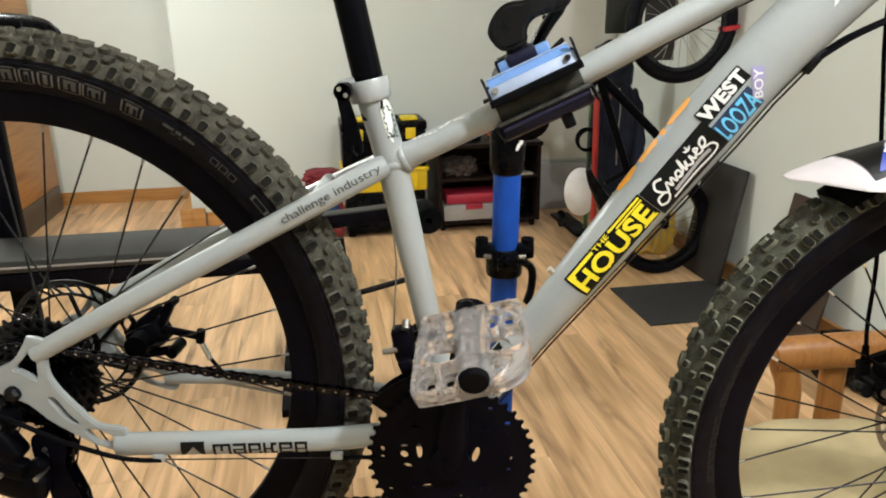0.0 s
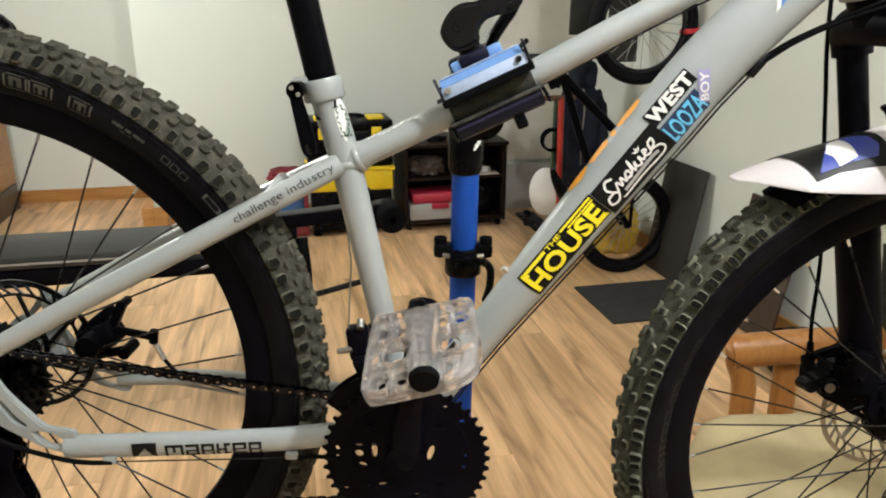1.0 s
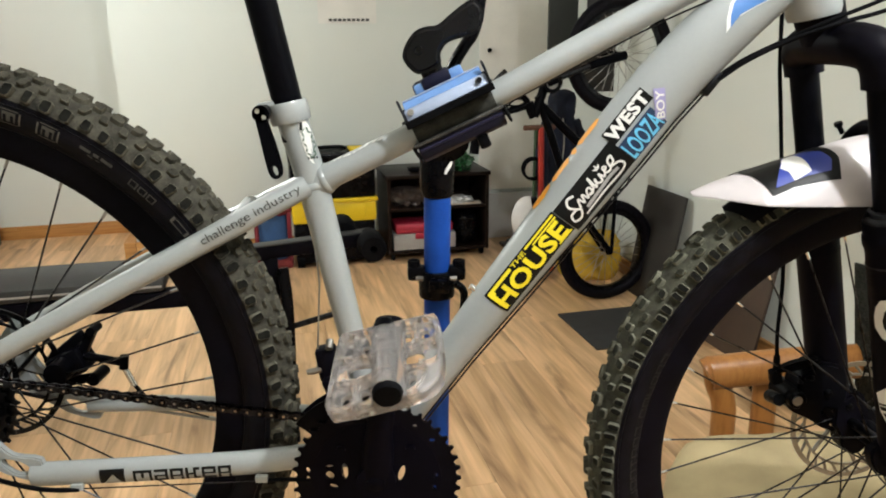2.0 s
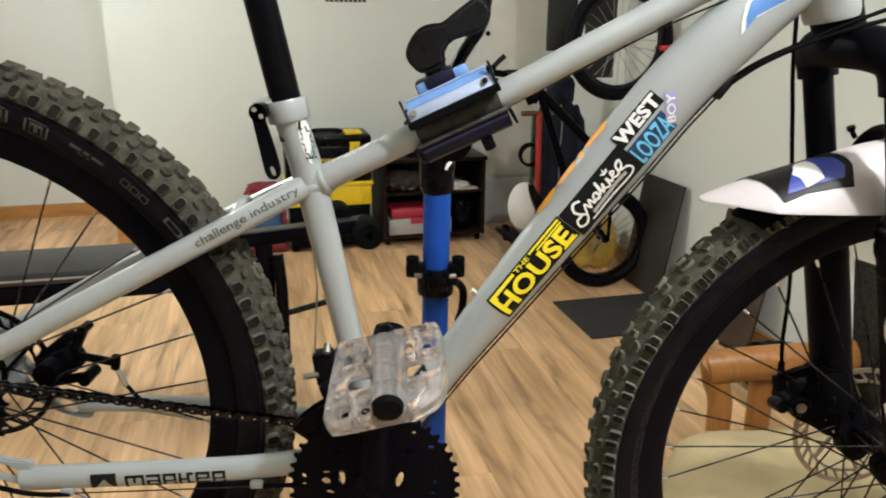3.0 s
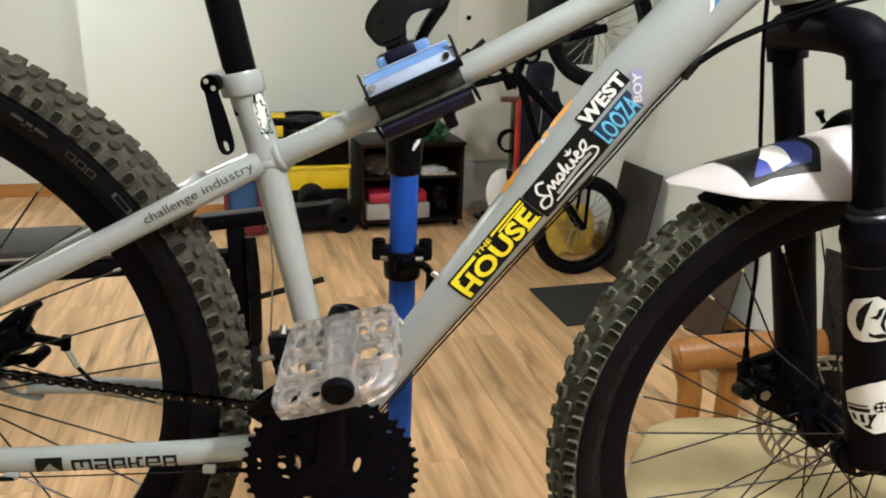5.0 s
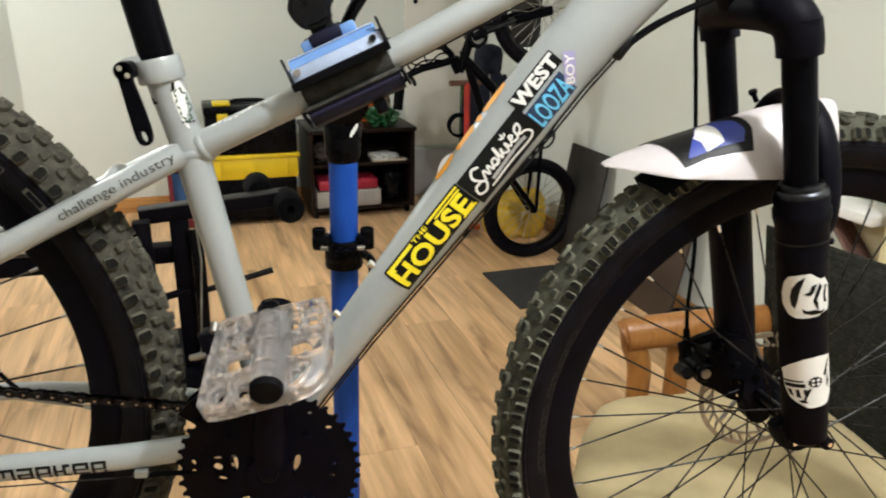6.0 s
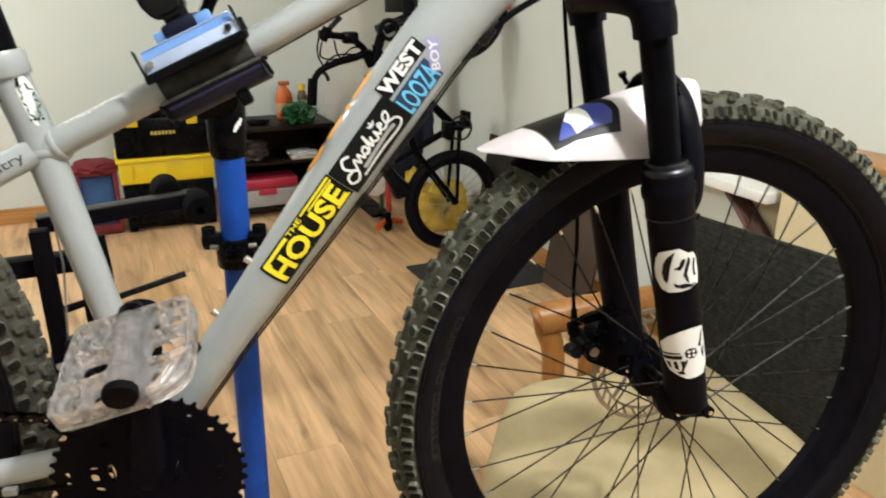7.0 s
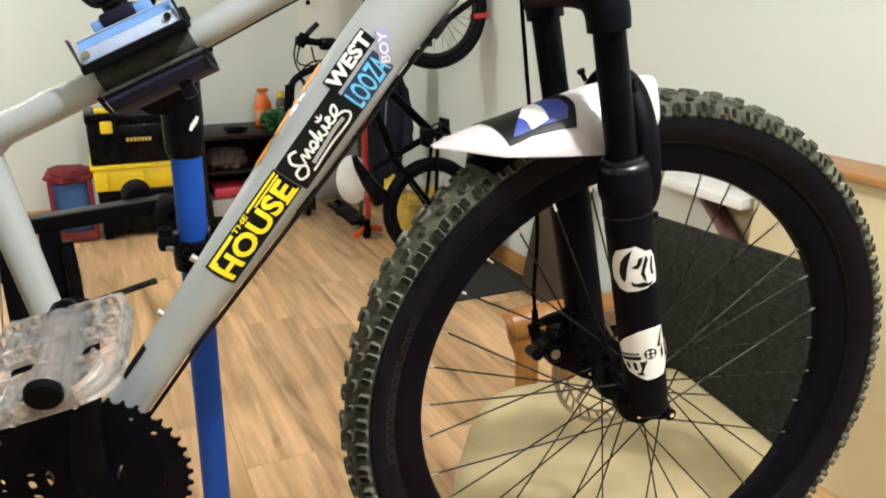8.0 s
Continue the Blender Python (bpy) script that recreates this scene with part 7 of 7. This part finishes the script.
single("leaning_board", box(bmesh.new(), (0.014, 0.33, 0.53), R @ Matrix.Translation((1.845, 2.235, 0.265)) @ Matrix.Rotation(radians(10), 4, "Y"), 0.002), BROWN_BOARD, "dark brown board leaning on the wall beyond the chair", "board")
single("dark_bag", lump(bmesh.new(), (1.76, 1.86, 0.085), (0.11, 0.09, 0.085), 0.12, 2.4, 2, R), BLACK_PLASTIC, "dark rounded bag on the floor by the wall", "bag")


# ---- small bicycle stood upright on its back wheel; its plane is parallel to the back wall ----
kid = thing("kids_bicycle", "black childrens bicycle stood upright on its back wheel", "bicycle", room(1.60, 2.97, 0))
KM = R @ axes((1.625, 2.97, 0.25), (0, 0, 1), (-1, 0, 0))


def kp(x, y, z=0.0):
    """x along the bicycle (up the room), y above it (into the room), z to its side."""
    return KM @ Vector((x, y, z))


def plain_wheel(name, m, r, parent, label, tyre=0.024, spokes=20, dark=SIDEWALL):
    bm = bmesh.new()
    lathe(bm, [(r - tyre + tyre * math.cos(a), tyre * math.sin(a)) for a in (2 * math.pi * i / 12 for i in range(12))], m, 56, True)
    w = part(name, bm, dark, parent, label)
    bm = bmesh.new()
    lathe(bm, [(r - 2 * tyre - 0.012, -0.010), (r - 2 * tyre + 0.006, -0.012), (r - 2 * tyre + 0.006, 0.012), (r - 2 * tyre - 0.012, 0.010)], m, 56, True)
    part("rim", bm, DARK_STEEL, w)
    bm = bmesh.new()
    lathe(bm, [(0, -0.045), (0.012, -0.045), (0.018, -0.03), (0.012, -0.02), (0.012, 0.02), (0.018, 0.03), (0.012, 0.045), (0, 0.045)], m, 20)
    part("hub", bm, BLACK_GLOSS, w)
    for i in range(spokes):
        a = 2 * math.pi * i / spokes
        b = a + (0.9 if i % 2 else -0.9)
        s = 0.028 if (i // 2) % 2 else -0.028
        bm = bmesh.new()
        cyl(bm, m @ Vector((0.017 * math.cos(b), 0.017 * math.sin(b), s)), m @ Vector(((r - 2 * tyre - 0.008) * math.cos(a), (r - 2 * tyre - 0.008) * math.sin(a), 0)), 0.0013, seg=5)
        part("spoke", bm, STEEL, w)
    return w


plain_wheel("back_wheel", KM, 0.25, kid, "black tyred back wheel", 0.028, 28)
plain_wheel("front_wheel", KM @ Matrix.Translation((0.918, -0.014, 0.0)), 0.262, kid, "black tyred front wheel", 0.029, 28)
for a, b, r, name in ((kp(0.36, -0.005), kp(0.262, 0.205), 0.016, "seat_tube"), (kp(0.355, -0.015), kp(0.700, 0.355), 0.020, "down_tube"), (kp(0.255, 0.19), kp(0.745, 0.375), 0.018, "top_tube"), (kp(0.655, 0.392), kp(0.800, 0.340), 0.021, "head_tube"), (kp(0.262, 0.205), kp(0.215, 0.300), 0.012, "seat_post")):
    bm = bmesh.new()
    cyl(bm, a, b, r, seg=14)
    part(name, bm, BLACK_GLOSS, kid)
for s in (-1, 1):
    for a, b, r, name in ((kp(0.36, -0.02, s * 0.03), kp(0.0, 0.0, s * 0.055), 0.009, "chain_stay"), (kp(0.262, 0.195, s * 0.02), kp(0.0, 0.0, s * 0.055), 0.011, "seat_stay"), (kp(0.918, -0.014, s * 0.055), kp(0.875, 0.16, s * 0.055), 0.020, "fork_leg"), (kp(0.875, 0.16, s * 0.055), kp(0.815, 0.325, s * 0.045), 0.014, "fork_stanchion")):
        bm = bmesh.new()
        cyl(bm, a, b, r, seg=12)
        part(name, bm, BLACK_GLOSS if name != "fork_stanchion" else DARK_STEEL, kid)
bm = bmesh.new()
box(bm, (0.035, 0.05, 0.14), KM @ Matrix.Translation((0.812, 0.330, 0)) @ Matrix.Rotation(radians(22), 4, "Z"), 0.008)
part("fork_crown", bm, BLACK_GLOSS, kid)
# saddle: a wedge, narrow at its nose and broad at its tail
bm = bmesh.new()
sweep(bm, smooth([kp(0.285, 0.385), kp(0.235, 0.365), kp(0.175, 0.330), kp(0.115, 0.290), kp(0.075, 0.262)], 5), [(0.012 + 0.0018 * i, 0.016 + 0.0028 * i) for i in range(21)], 16)
part("saddle", bm, BLACK_PLASTIC, kid)
bm = bmesh.new()
sweep(bm, smooth([kp(0.655, 0.392), kp(0.690, 0.410), kp(0.719, 0.419)], 5), 0.022, 12)
part("stem", bm, BLACK_GLOSS, kid)
# handlebar turned across the frame: one end up and to the side, the other hanging down
bm = bmesh.new()
sweep(bm, smooth([kp(0.795, 0.625), kp(0.785, 0.560), kp(0.775, 0.495), kp(0.750, 0.455), kp(0.716, 0.425), kp(0.690, 0.480), kp(0.668, 0.570), kp(0.630, 0.640), kp(0.560, 0.668), kp(0.505, 0.672)], 5), 0.0145, 10)
part("handlebar", bm, BLACK_GLOSS, kid)
for a, b in ((kp(0.768, 0.612), kp(0.815, 0.585)), (kp(0.500, 0.672), kp(0.610, 0.660))):
    bm = bmesh.new()
    cyl(bm, a, b, 0.021, seg=12)
    part("grip", bm, BLACK_RUBBER, kid)
for pts, r in (([kp(0.800, 0.590), kp(0.830, 0.560), kp(0.858, 0.528)], 0.011), ([kp(0.640, 0.632), kp(0.628, 0.605), kp(0.600, 0.592)], 0.008)):
    bm = bmesh.new()
    sweep(bm, smooth(pts, 4), r, 8)
    part("brake_lever", bm, DARK_STEEL, kid)
for pts in ([kp(0.80, 0.62), kp(0.72, 0.635), kp(0.66, 0.60), kp(0.70, 0.50), kp(0.715, 0.38)], [kp(0.77, 0.61), kp(0.70, 0.62), kp(0.69, 0.54), kp(0.735, 0.47), kp(0.70, 0.37)], [kp(0.64, 0.63), kp(0.70, 0.565), kp(0.705, 0.47), kp(0.69, 0.38)], [kp(0.765, 0.56), kp(0.705, 0.545), kp(0.675, 0.50), kp(0.70, 0.40)]):
    bm = bmesh.new()
    sweep(bm, smooth(pts, 6), 0.0036, 6)
    part("cable", bm, BLACK_RUBBER, kid)
bm = bmesh.new()
box(bm, (0.05, 0.07, 0.05), KM @ Matrix.Translation((0.775, 0.490, 0.0)), 0.012)
part("shifter", bm, BLACK_PLASTIC, kid)
# round lamp on the stem
lamp_m = KM @ Matrix.Translation((0.807, 0.330, 0.05))
bm = lathe(bmesh.new(), [(0.030, -0.012), (0.044, -0.014), (0.049, 0.0), (0.044, 0.014), (0.030, 0.012)], lamp_m, 28, True)
headlamp = part("lamp_ring", bm, BLACK_PLASTIC, kid)
part("lamp_glass", lathe(bmesh.new(), [(0.0, 0.006), (0.020, 0.004), (0.031, 0.0), (0.031, -0.006), (0.0, -0.008)], lamp_m, 24), GREY_PLASTIC, headlamp, "pale grey lamp glass")
bm = bmesh.new()
lathe(bm, [(0.052, -0.003), (0.060, -0.003), (0.060, 0.003), (0.052, 0.003)], KM @ Matrix.Translation((0.36, -0.02, 0.045)), 28, True)
for a in range(4):
    k = a * math.pi / 2
    cyl(bm, kp(0.36 + 0.01 * math.cos(k), -0.02 + 0.01 * math.sin(k), 0.045), kp(0.36 + 0.055 * math.cos(k), -0.02 + 0.055 * math.sin(k), 0.045), 0.006, seg=8)
cyl(bm, kp(0.36, -0.02, -0.06), kp(0.36, -0.02, 0.06), 0.014, seg=14)
part("chainring", bm, DARK_STEEL, kid)
for s, y in ((1, 0.13), (-1, -0.13)):
    bm = bmesh.new()
    cyl(bm, kp(0.36, -0.02, s * 0.06), kp(0.37, -0.02 + y * 0.8, s * 0.07), 0.010, seg=10)
    part("crank_arm", bm, BLACK_GLOSS, kid)
    bm = bmesh.new()
    box(bm, (0.08, 0.025, 0.08), KM @ Matrix.Translation((0.37, -0.02 + y * 0.82, s * 0.12)), 0.006)
    part("pedal", bm, BLACK_PLASTIC, kid)
bm = bmesh.new()
box(bm, (0.022, 0.074, 0.064), KM @ Matrix.Translation((0.892, -0.242, 0.0)) @ Matrix.Rotation(radians(8), 4, "Z"), 0.006)
part("reflector", bm, surface("red_reflector", (0.6, 0.03, 0.04), 0.3), kid, "red reflector strap on the tyre")

# black display panel behind the front wheel, jacket, scooter and the small things by the wall
panel = single("hanging_panel", block(1.625, 1.785, 3.30, 3.315, 0.985, 1.62, 0.002), BOARD_BLACK, "dark flat panel hung behind the small bicycle", "panel", "hung panels")
part("cord", cyl(bmesh.new(), room(1.705, 3.3075, 1.615), room(1.705, 3.3075, 2.449), 0.003, seg=6), BLACK_RUBBER, panel)
panel = single("hanging_panel", block(1.435, 1.585, 3.32, 3.345, 1.115, 1.62, 0.004), surface("green_black_panel", (0.014, 0.016, 0.013), 0.7, var=0.2, scale=8), "narrow green-black panel hung behind the small bicycle", "panel", "hung panels")
part("cord", cyl(bmesh.new(), room(1.51, 3.3325, 1.615), room(1.51, 3.3325, 2.449), 0.003, seg=6), BLACK_RUBBER, panel)
NAVY_CLOTH = surface("navy_cloth", (0.007, 0.010, 0.026), 0.9, var=0.3, scale=12, bump=0.4, fine=200)
jacket = thing("jacket", "dark navy hooded jacket hanging by the wall", "jacket", room(1.60, 3.53, 0.2))


def folded(bm, centre, radii, folds, deep, seed):
    """A hanging cloth body: a lump drawn in by upright folds that deepen downwards."""
    lump(bm, (0, 0, 0), radii, 0.10, 2.0, seed, e=2.8)
    for v in bm.verts:
        a = math.atan2(v.co.y, v.co.x)
        k = 1 + deep * math.sin(folds * a + 3 * v.co.z) * (0.6 - v.co.z / radii[2] * 0.4)
        v.co = R @ (Vector((v.co.x * k, v.co.y * k, v.co.z)) + Vector(centre))
    return bm


part("body", folded(bmesh.new(), (1.60, 3.53, 0.56), (0.105, 0.075, 0.33), 9, 0.10, 9), NAVY_CLOTH, jacket)
part("hood", folded(bmesh.new(), (1.605, 3.53, 0.90), (0.072, 0.065, 0.085), 5, 0.08, 4), NAVY_CLOTH, jacket, "slack hood")
for side in (-1, 1):
    bm = bmesh.new()
    arm_line = smooth([room(1.60 + side * 0.070, 3.52, 0.82), room(1.60 + side * 0.108, 3.50, 0.72), room(1.60 + side * 0.118, 3.48, 0.58), room(1.60 + side * 0.112, 3.46, 0.44)], 5)
    sweep(bm, arm_line, [(0.034 + 0.004 * math.sin(1.9 * k), 0.036 + 0.004 * math.cos(2.3 * k)) for k in range(len(arm_line))], 14)
    part("sleeve", bm, NAVY_CLOTH, jacket)
bm = bmesh.new()
sweep(bm, smooth([room(1.585, 3.462, 0.84), room(1.592, 3.452, 0.72), room(1.583, 3.448, 0.60), room(1.590, 3.455, 0.44)], 5), 0.004, 8)
part("zip", bm, STEEL, jacket, "pale metal zip")
scoot = thing("scooter", "red kick scooter standing by the wall", "scooter", room(1.42, 3.4, 0))
bm = bmesh.new()
sweep(bm, [room(1.465, 3.42, 0.09), room(1.455, 3.44, 0.80)], 0.016, 12)
part("steering_post", bm, surface("red_paint", (0.42, 0.03, 0.02), 0.35), scoot)
bm = bmesh.new()
sweep(bm, [room(1.36, 3.44, 0.80), room(1.53, 3.44, 0.80)], 0.014, 10)
part("handlebar", bm, surface("brown_grip", (0.12, 0.05, 0.03), 0.6), scoot)
part("deck", block(1.37, 1.48, 3.42, 3.86, 0.06, 0.08, 0.006), BLACK_PLASTIC, scoot)
bm = bmesh.new()
sweep(bm, smooth([room(1.36, 3.33, 0.030), room(1.43, 3.37, 0.055), room(1.53, 3.40, 0.030)], 5), 0.016, 10)
part("front_fork", bm, surface("orange_paint", (0.62, 0.10, 0.02), 0.35), scoot)
for u, v in ((1.43, 3.36), (1.43, 3.83)):
    bm = bmesh.new()
    lathe(bm, [(0.012, -0.012), (0.046, -0.012), (0.05, 0.0), (0.046, 0.012), (0.012, 0.012)], R @ Matrix.Translation((u, v, 0.05)) @ Matrix.Rotation(radians(90), 4, "Y"), 24, True)
    part("wheel", bm, BLACK_RUBBER, scoot)
bm = bmesh.new()
lathe(bm, [(0, 0.0), (0.10, 0.004), (0.125, 0.02), (0.128, 0.03), (0.10, 0.045), (0, 0.055)], R @ Matrix.Translation((1.392, 3.46, 0.305)) @ Matrix.Rotation(radians(82), 4, "X") @ Matrix.Diagonal((0.72, 1.0, 0.7, 1)), 36)
single("sledge_disc", bm, WHITE_PLASTIC, "white oval plastic disc leaning on the scooter", "disc")
coil = thing("cable_coil", "coiled black cable hanging on a green post", "cable", room(1.33, 3.5, 0))
part("post", block(1.445, 1.465, 3.50, 3.52, 0.0, 0.80, 0.003), surface("green_post", (0.05, 0.09, 0.04), 0.6), coil)
bm = bmesh.new()
for k in range(3):
    lathe(bm, [(0.055 + 0.007 * math.cos(a), 0.007 * math.sin(a) + 0.014 * k) for a in (2 * math.pi * i / 8 for i in range(8))], R @ Matrix.Translation((1.425, 3.48, 0.58)) @ Matrix.Rotation(radians(84 + 5 * k), 4, "X"), 26, True)
part("coil", bm, BLACK_RUBBER, coil)
single("yellow_bag", lump(bmesh.new(), (1.715, 3.27, 0.128), (0.135, 0.065, 0.132), 0.18, 2.6, 8, R), surface("yellow_cloth", (0.55, 0.36, 0.04), 0.85, var=0.2, scale=10, bump=0.3, fine=200), "yellow soft bag on the floor behind the small wheel", "bag")
single("yellow_tube", lump(bmesh.new(), (1.600, 3.40, 0.153), (0.047, 0.045, 0.156), 0.16, 2.2, 3, R), surface("yellow_foam", (0.62, 0.42, 0.05), 0.8, var=0.1), "short yellow foam roll standing on the floor", "foam roll")

# ---- armchair with wooden arms, cream cushion and a dark knitted back ----
chair = thing("armchair", "wooden armchair with a cream cushion and dark knitted back", "armchair", (0.85, 1.15, 0))


def chair_arm(y):
    """A thick rounded arm running out of a leaning front post, with a second post behind it."""
    bm = bmesh.new()
    rail = smooth([(0.694, y, 0.476), (0.702, y, 0.479), (0.730, y, 0.482), (0.90, y, 0.498), (1.12, y, 0.508), (1.15, y, 0.508)], 5)
    last = len(rail) - 1
    sweep(bm, rail, [((0.014, 0.012) if i == 0 else (0.026, 0.022) if i == 1 else (0.038, 0.031) if i < 5 else (0.0415, 0.035)) if i < last else (0.030, 0.024) for i in range(last + 1)], 22)
    arm = part("arm_rail", bm, CHAIR_WOOD, chair)
    bm = bmesh.new()
    post = smooth([(0.712, y, 0.500), (0.722, y, 0.455), (0.742, y, 0.400), (0.747, y, 0.300), (0.752, y, 0.0)], 6)
    sweep(bm, post, [(0.026 + 0.003 * min(1, i / 6), 0.024 - 0.004 * min(1, i / 8)) for i in range(len(post))], 18)
    part("front_post", bm, CHAIR_WOOD, chair)
    bm = bmesh.new()
    post = smooth([(0.846, y + 0.022, 0.480), (0.848, y + 0.022, 0.420), (0.851, y + 0.022, 0.30), (0.855, y + 0.022, 0.0)], 5)
    sweep(bm, post, [(0.030, 0.019)] * len(post), 16)
    part("arm_support", bm, CHAIR_WOOD, chair)


chair_arm(1.43)
for x in (0.62, 1.08):
    part("leg", box(bmesh.new(), (0.05, 0.05, 0.27), pose(x, 0.92, 0.135), 0.006), CHAIR_WOOD, chair)
part("seat_rail", box(bmesh.new(), (0.05, 0.50, 0.06), pose(0.735, 1.155, 0.28), 0.006), CHAIR_WOOD, chair)
part("seat_rail", box(bmesh.new(), (0.05, 0.56, 0.07), pose(1.085, 1.155, 0.28), 0.006), CHAIR_WOOD, chair)
bm = bmesh.new()
lump(bm, (0, 0, 0), (0.325, 0.265, 0.075), 0.05, 1.8, 5, e=5.0)
for v in bm.verts:
    v.co = Vector((0.815 + 0.33 * v.co.y, 1.06, 0.338)) + v.co
part("seat_cushion", bm, BEIGE_CLOTH, chair, "cream cloth seat cushion")
# knitted back: a padded slab with rows of raised stitches
KNIT = surface("dark_knit", (0.031, 0.0315, 0.026), 0.95, var=0.25, scale=60, bump=0.5, fine=300, spec=0.1)
b00, b10, b01, b11 = Vector((1.065, 1.44, 0.36)), Vector((1.097, 0.955, 0.36)), Vector((1.020, 1.46, 0.735)), Vector((1.088, 0.890, 0.785))


def knit(a, b, out):
    corner = max(0.0, a - 0.88) / 0.12 * max(0.0, 0.16 - b) / 0.16
    a, b = a - 0.04 * corner, b + 0.05 * corner
    p = (b00.lerp(b10, a)).lerp(b01.lerp(b11, a), b)
    n = (b10 - b00).cross(b01 - b00).normalized()
    n = n if n.x < 0 else -n
    puff = 0.022 * (1 - (2 * a - 1) ** 4) * (1 - (2 * b - 1) ** 4)
    return p + n * (puff + out)


bm = bmesh.new()
g = []
for deep in (0.0, 0.045):
    g.append([[bm.verts.new(knit(i / 24, j / 18, -deep * (0.12 + (1 - (i / 12 - 1) ** 6) * (1 - (j / 9 - 1) ** 6)))) for j in range(19)] for i in range(25)])
for k, grid in enumerate(g):
    for i in range(24):
        for j in range(18):
            bm.faces.new((grid[i][j], grid[i + 1][j], grid[i + 1][j + 1], grid[i][j + 1]))
for i in range(24):
    for j in (0, 18):
        bm.faces.new((g[0][i][j], g[0][i + 1][j], g[1][i + 1][j], g[1][i][j]))
for j in range(18):
    for i in (0, 24):
        bm.faces.new((g[0][i][j], g[0][i][j + 1], g[1][i][j + 1], g[1][i][j]))
back = part("backrest", bm, KNIT, chair, "dark grey knitted backrest cover")
bm = bmesh.new()
rnd = random.Random(4)
for j in range(34):
    for i in range(26):
        a, b = (i + 0.5 + 0.5 * (j % 2)) / 26.6, (j + 0.5) / 34
        if a > 0.985:
            continue
        w, hgt = 0.016, 0.0042
        vs = [bm.verts.new(knit(a + da * w, b + db * hgt, o)) for da, db, o in ((-1, -0.6, 0.0004), (0.6, -1, 0.0004), (1, 0.6, 0.0004), (-0.6, 1, 0.0004), (0, 0, 0.0022 + rnd.uniform(0, 0.0012)))]
        for q in range(4):
            bm.faces.new((vs[q], vs[(q + 1) % 4], vs[4]))
tagged(part("stitching", bm, surface("knit_stitch", (0.018, 0.0183, 0.0153), 0.95, var=0.2, scale=80, spec=0.1), back), kind="stuff")

# small white wall shelf past the half wall, on brown slanting braces
wall_shelf = thing("wall_shelf", "small white wall shelf on brown slanting wooden braces", "shelf", room(1.86, 1.5, 0.655))
part("board", block(1.79, 1.916, 1.285, 1.74, 0.655, 0.688, 0.006), WHITE_PLASTIC, wall_shelf)
BROWN_BRACE = surface("brown_brace", (0.10, 0.045, 0.035), 0.5, var=0.2, scale=20)
for u, dv in ((1.822, 0.0), (1.862, 0.012), (1.895, 0.02)):
    bm = bmesh.new()
    sweep(bm, [room(u, 1.470 + dv, 0.660), room(u, 1.400 + dv, 0.598), room(u, 1.258, 0.472 - dv)], [(0.014, 0.008)] * 3, 8, hint=(0, 0, 1))
    part("brace", bm, BROWN_BRACE, wall_shelf)
# darker beige sheet added where the wall under the shelf lies in shade
single("shaded_wall_sheet", block(1.898, 1.917, 1.256, 1.452, 0.0, 0.653, 0.002), surface("shaded_beige", (0.50, 0.42, 0.27), 0.85, var=0.06), "darker beige sheet added for the shaded wall under the shelf", "board")

# dark upright with a rounded top, its nature unknown, added as a bench post
part("upright", block(-1.085, -1.005, 2.53, 2.58, 0.03, 1.10, 0.006), BLACK_PAINT, bench)
part("head_pad", lump(bmesh.new(), (-1.005, 2.55, 1.155), (0.235, 0.06, 0.085), 0.04, 1.5, 3, R, e=2.6), BLACK_PLASTIC, bench, "rounded black head pad")
part("foot", block(-1.085, -1.005, 2.30, 2.80, 0.0, 0.029, 0.004), BLACK_PAINT, bench)


# ---- floor planks, laid along the room ----
PLANK_W, PLANK_L = 0.19, 1.28
plank_meshes = {}


def plank_mesh(wide, long):
    """One board's mesh, shared by all boards of that size."""
    key = (round(wide, 4), round(long, 4))
    if key not in plank_meshes:
        plank_meshes[key] = finish("plank", box(bmesh.new(), (wide - 0.0008, long - 0.0008, 0.008), None, 0.0006, 1), LAMINATE)
    return plank_meshes[key]


rnd = random.Random(11)
for i in range(21):
    shift = rnd.uniform(0, PLANK_L)
    u0 = -1.84 + PLANK_W * i
    u1 = min(u0 + PLANK_W, 2.03)
    end = 4.42 if u0 > -0.75 else 5.16
    for j in range(8):
        v0 = -3.62 - PLANK_L + shift + PLANK_L * j
        v1 = min(v0 + PLANK_L, end)
        v0 = max(v0, -3.61)
        if v1 - v0 < 0.03:
            continue
        ob = new("plank", plank_mesh(u1 - u0, v1 - v0))
        ob.parent = floor
        ob.matrix_basis = R @ Matrix.Translation(((u0 + u1) / 2, (v0 + v1) / 2, -0.004))
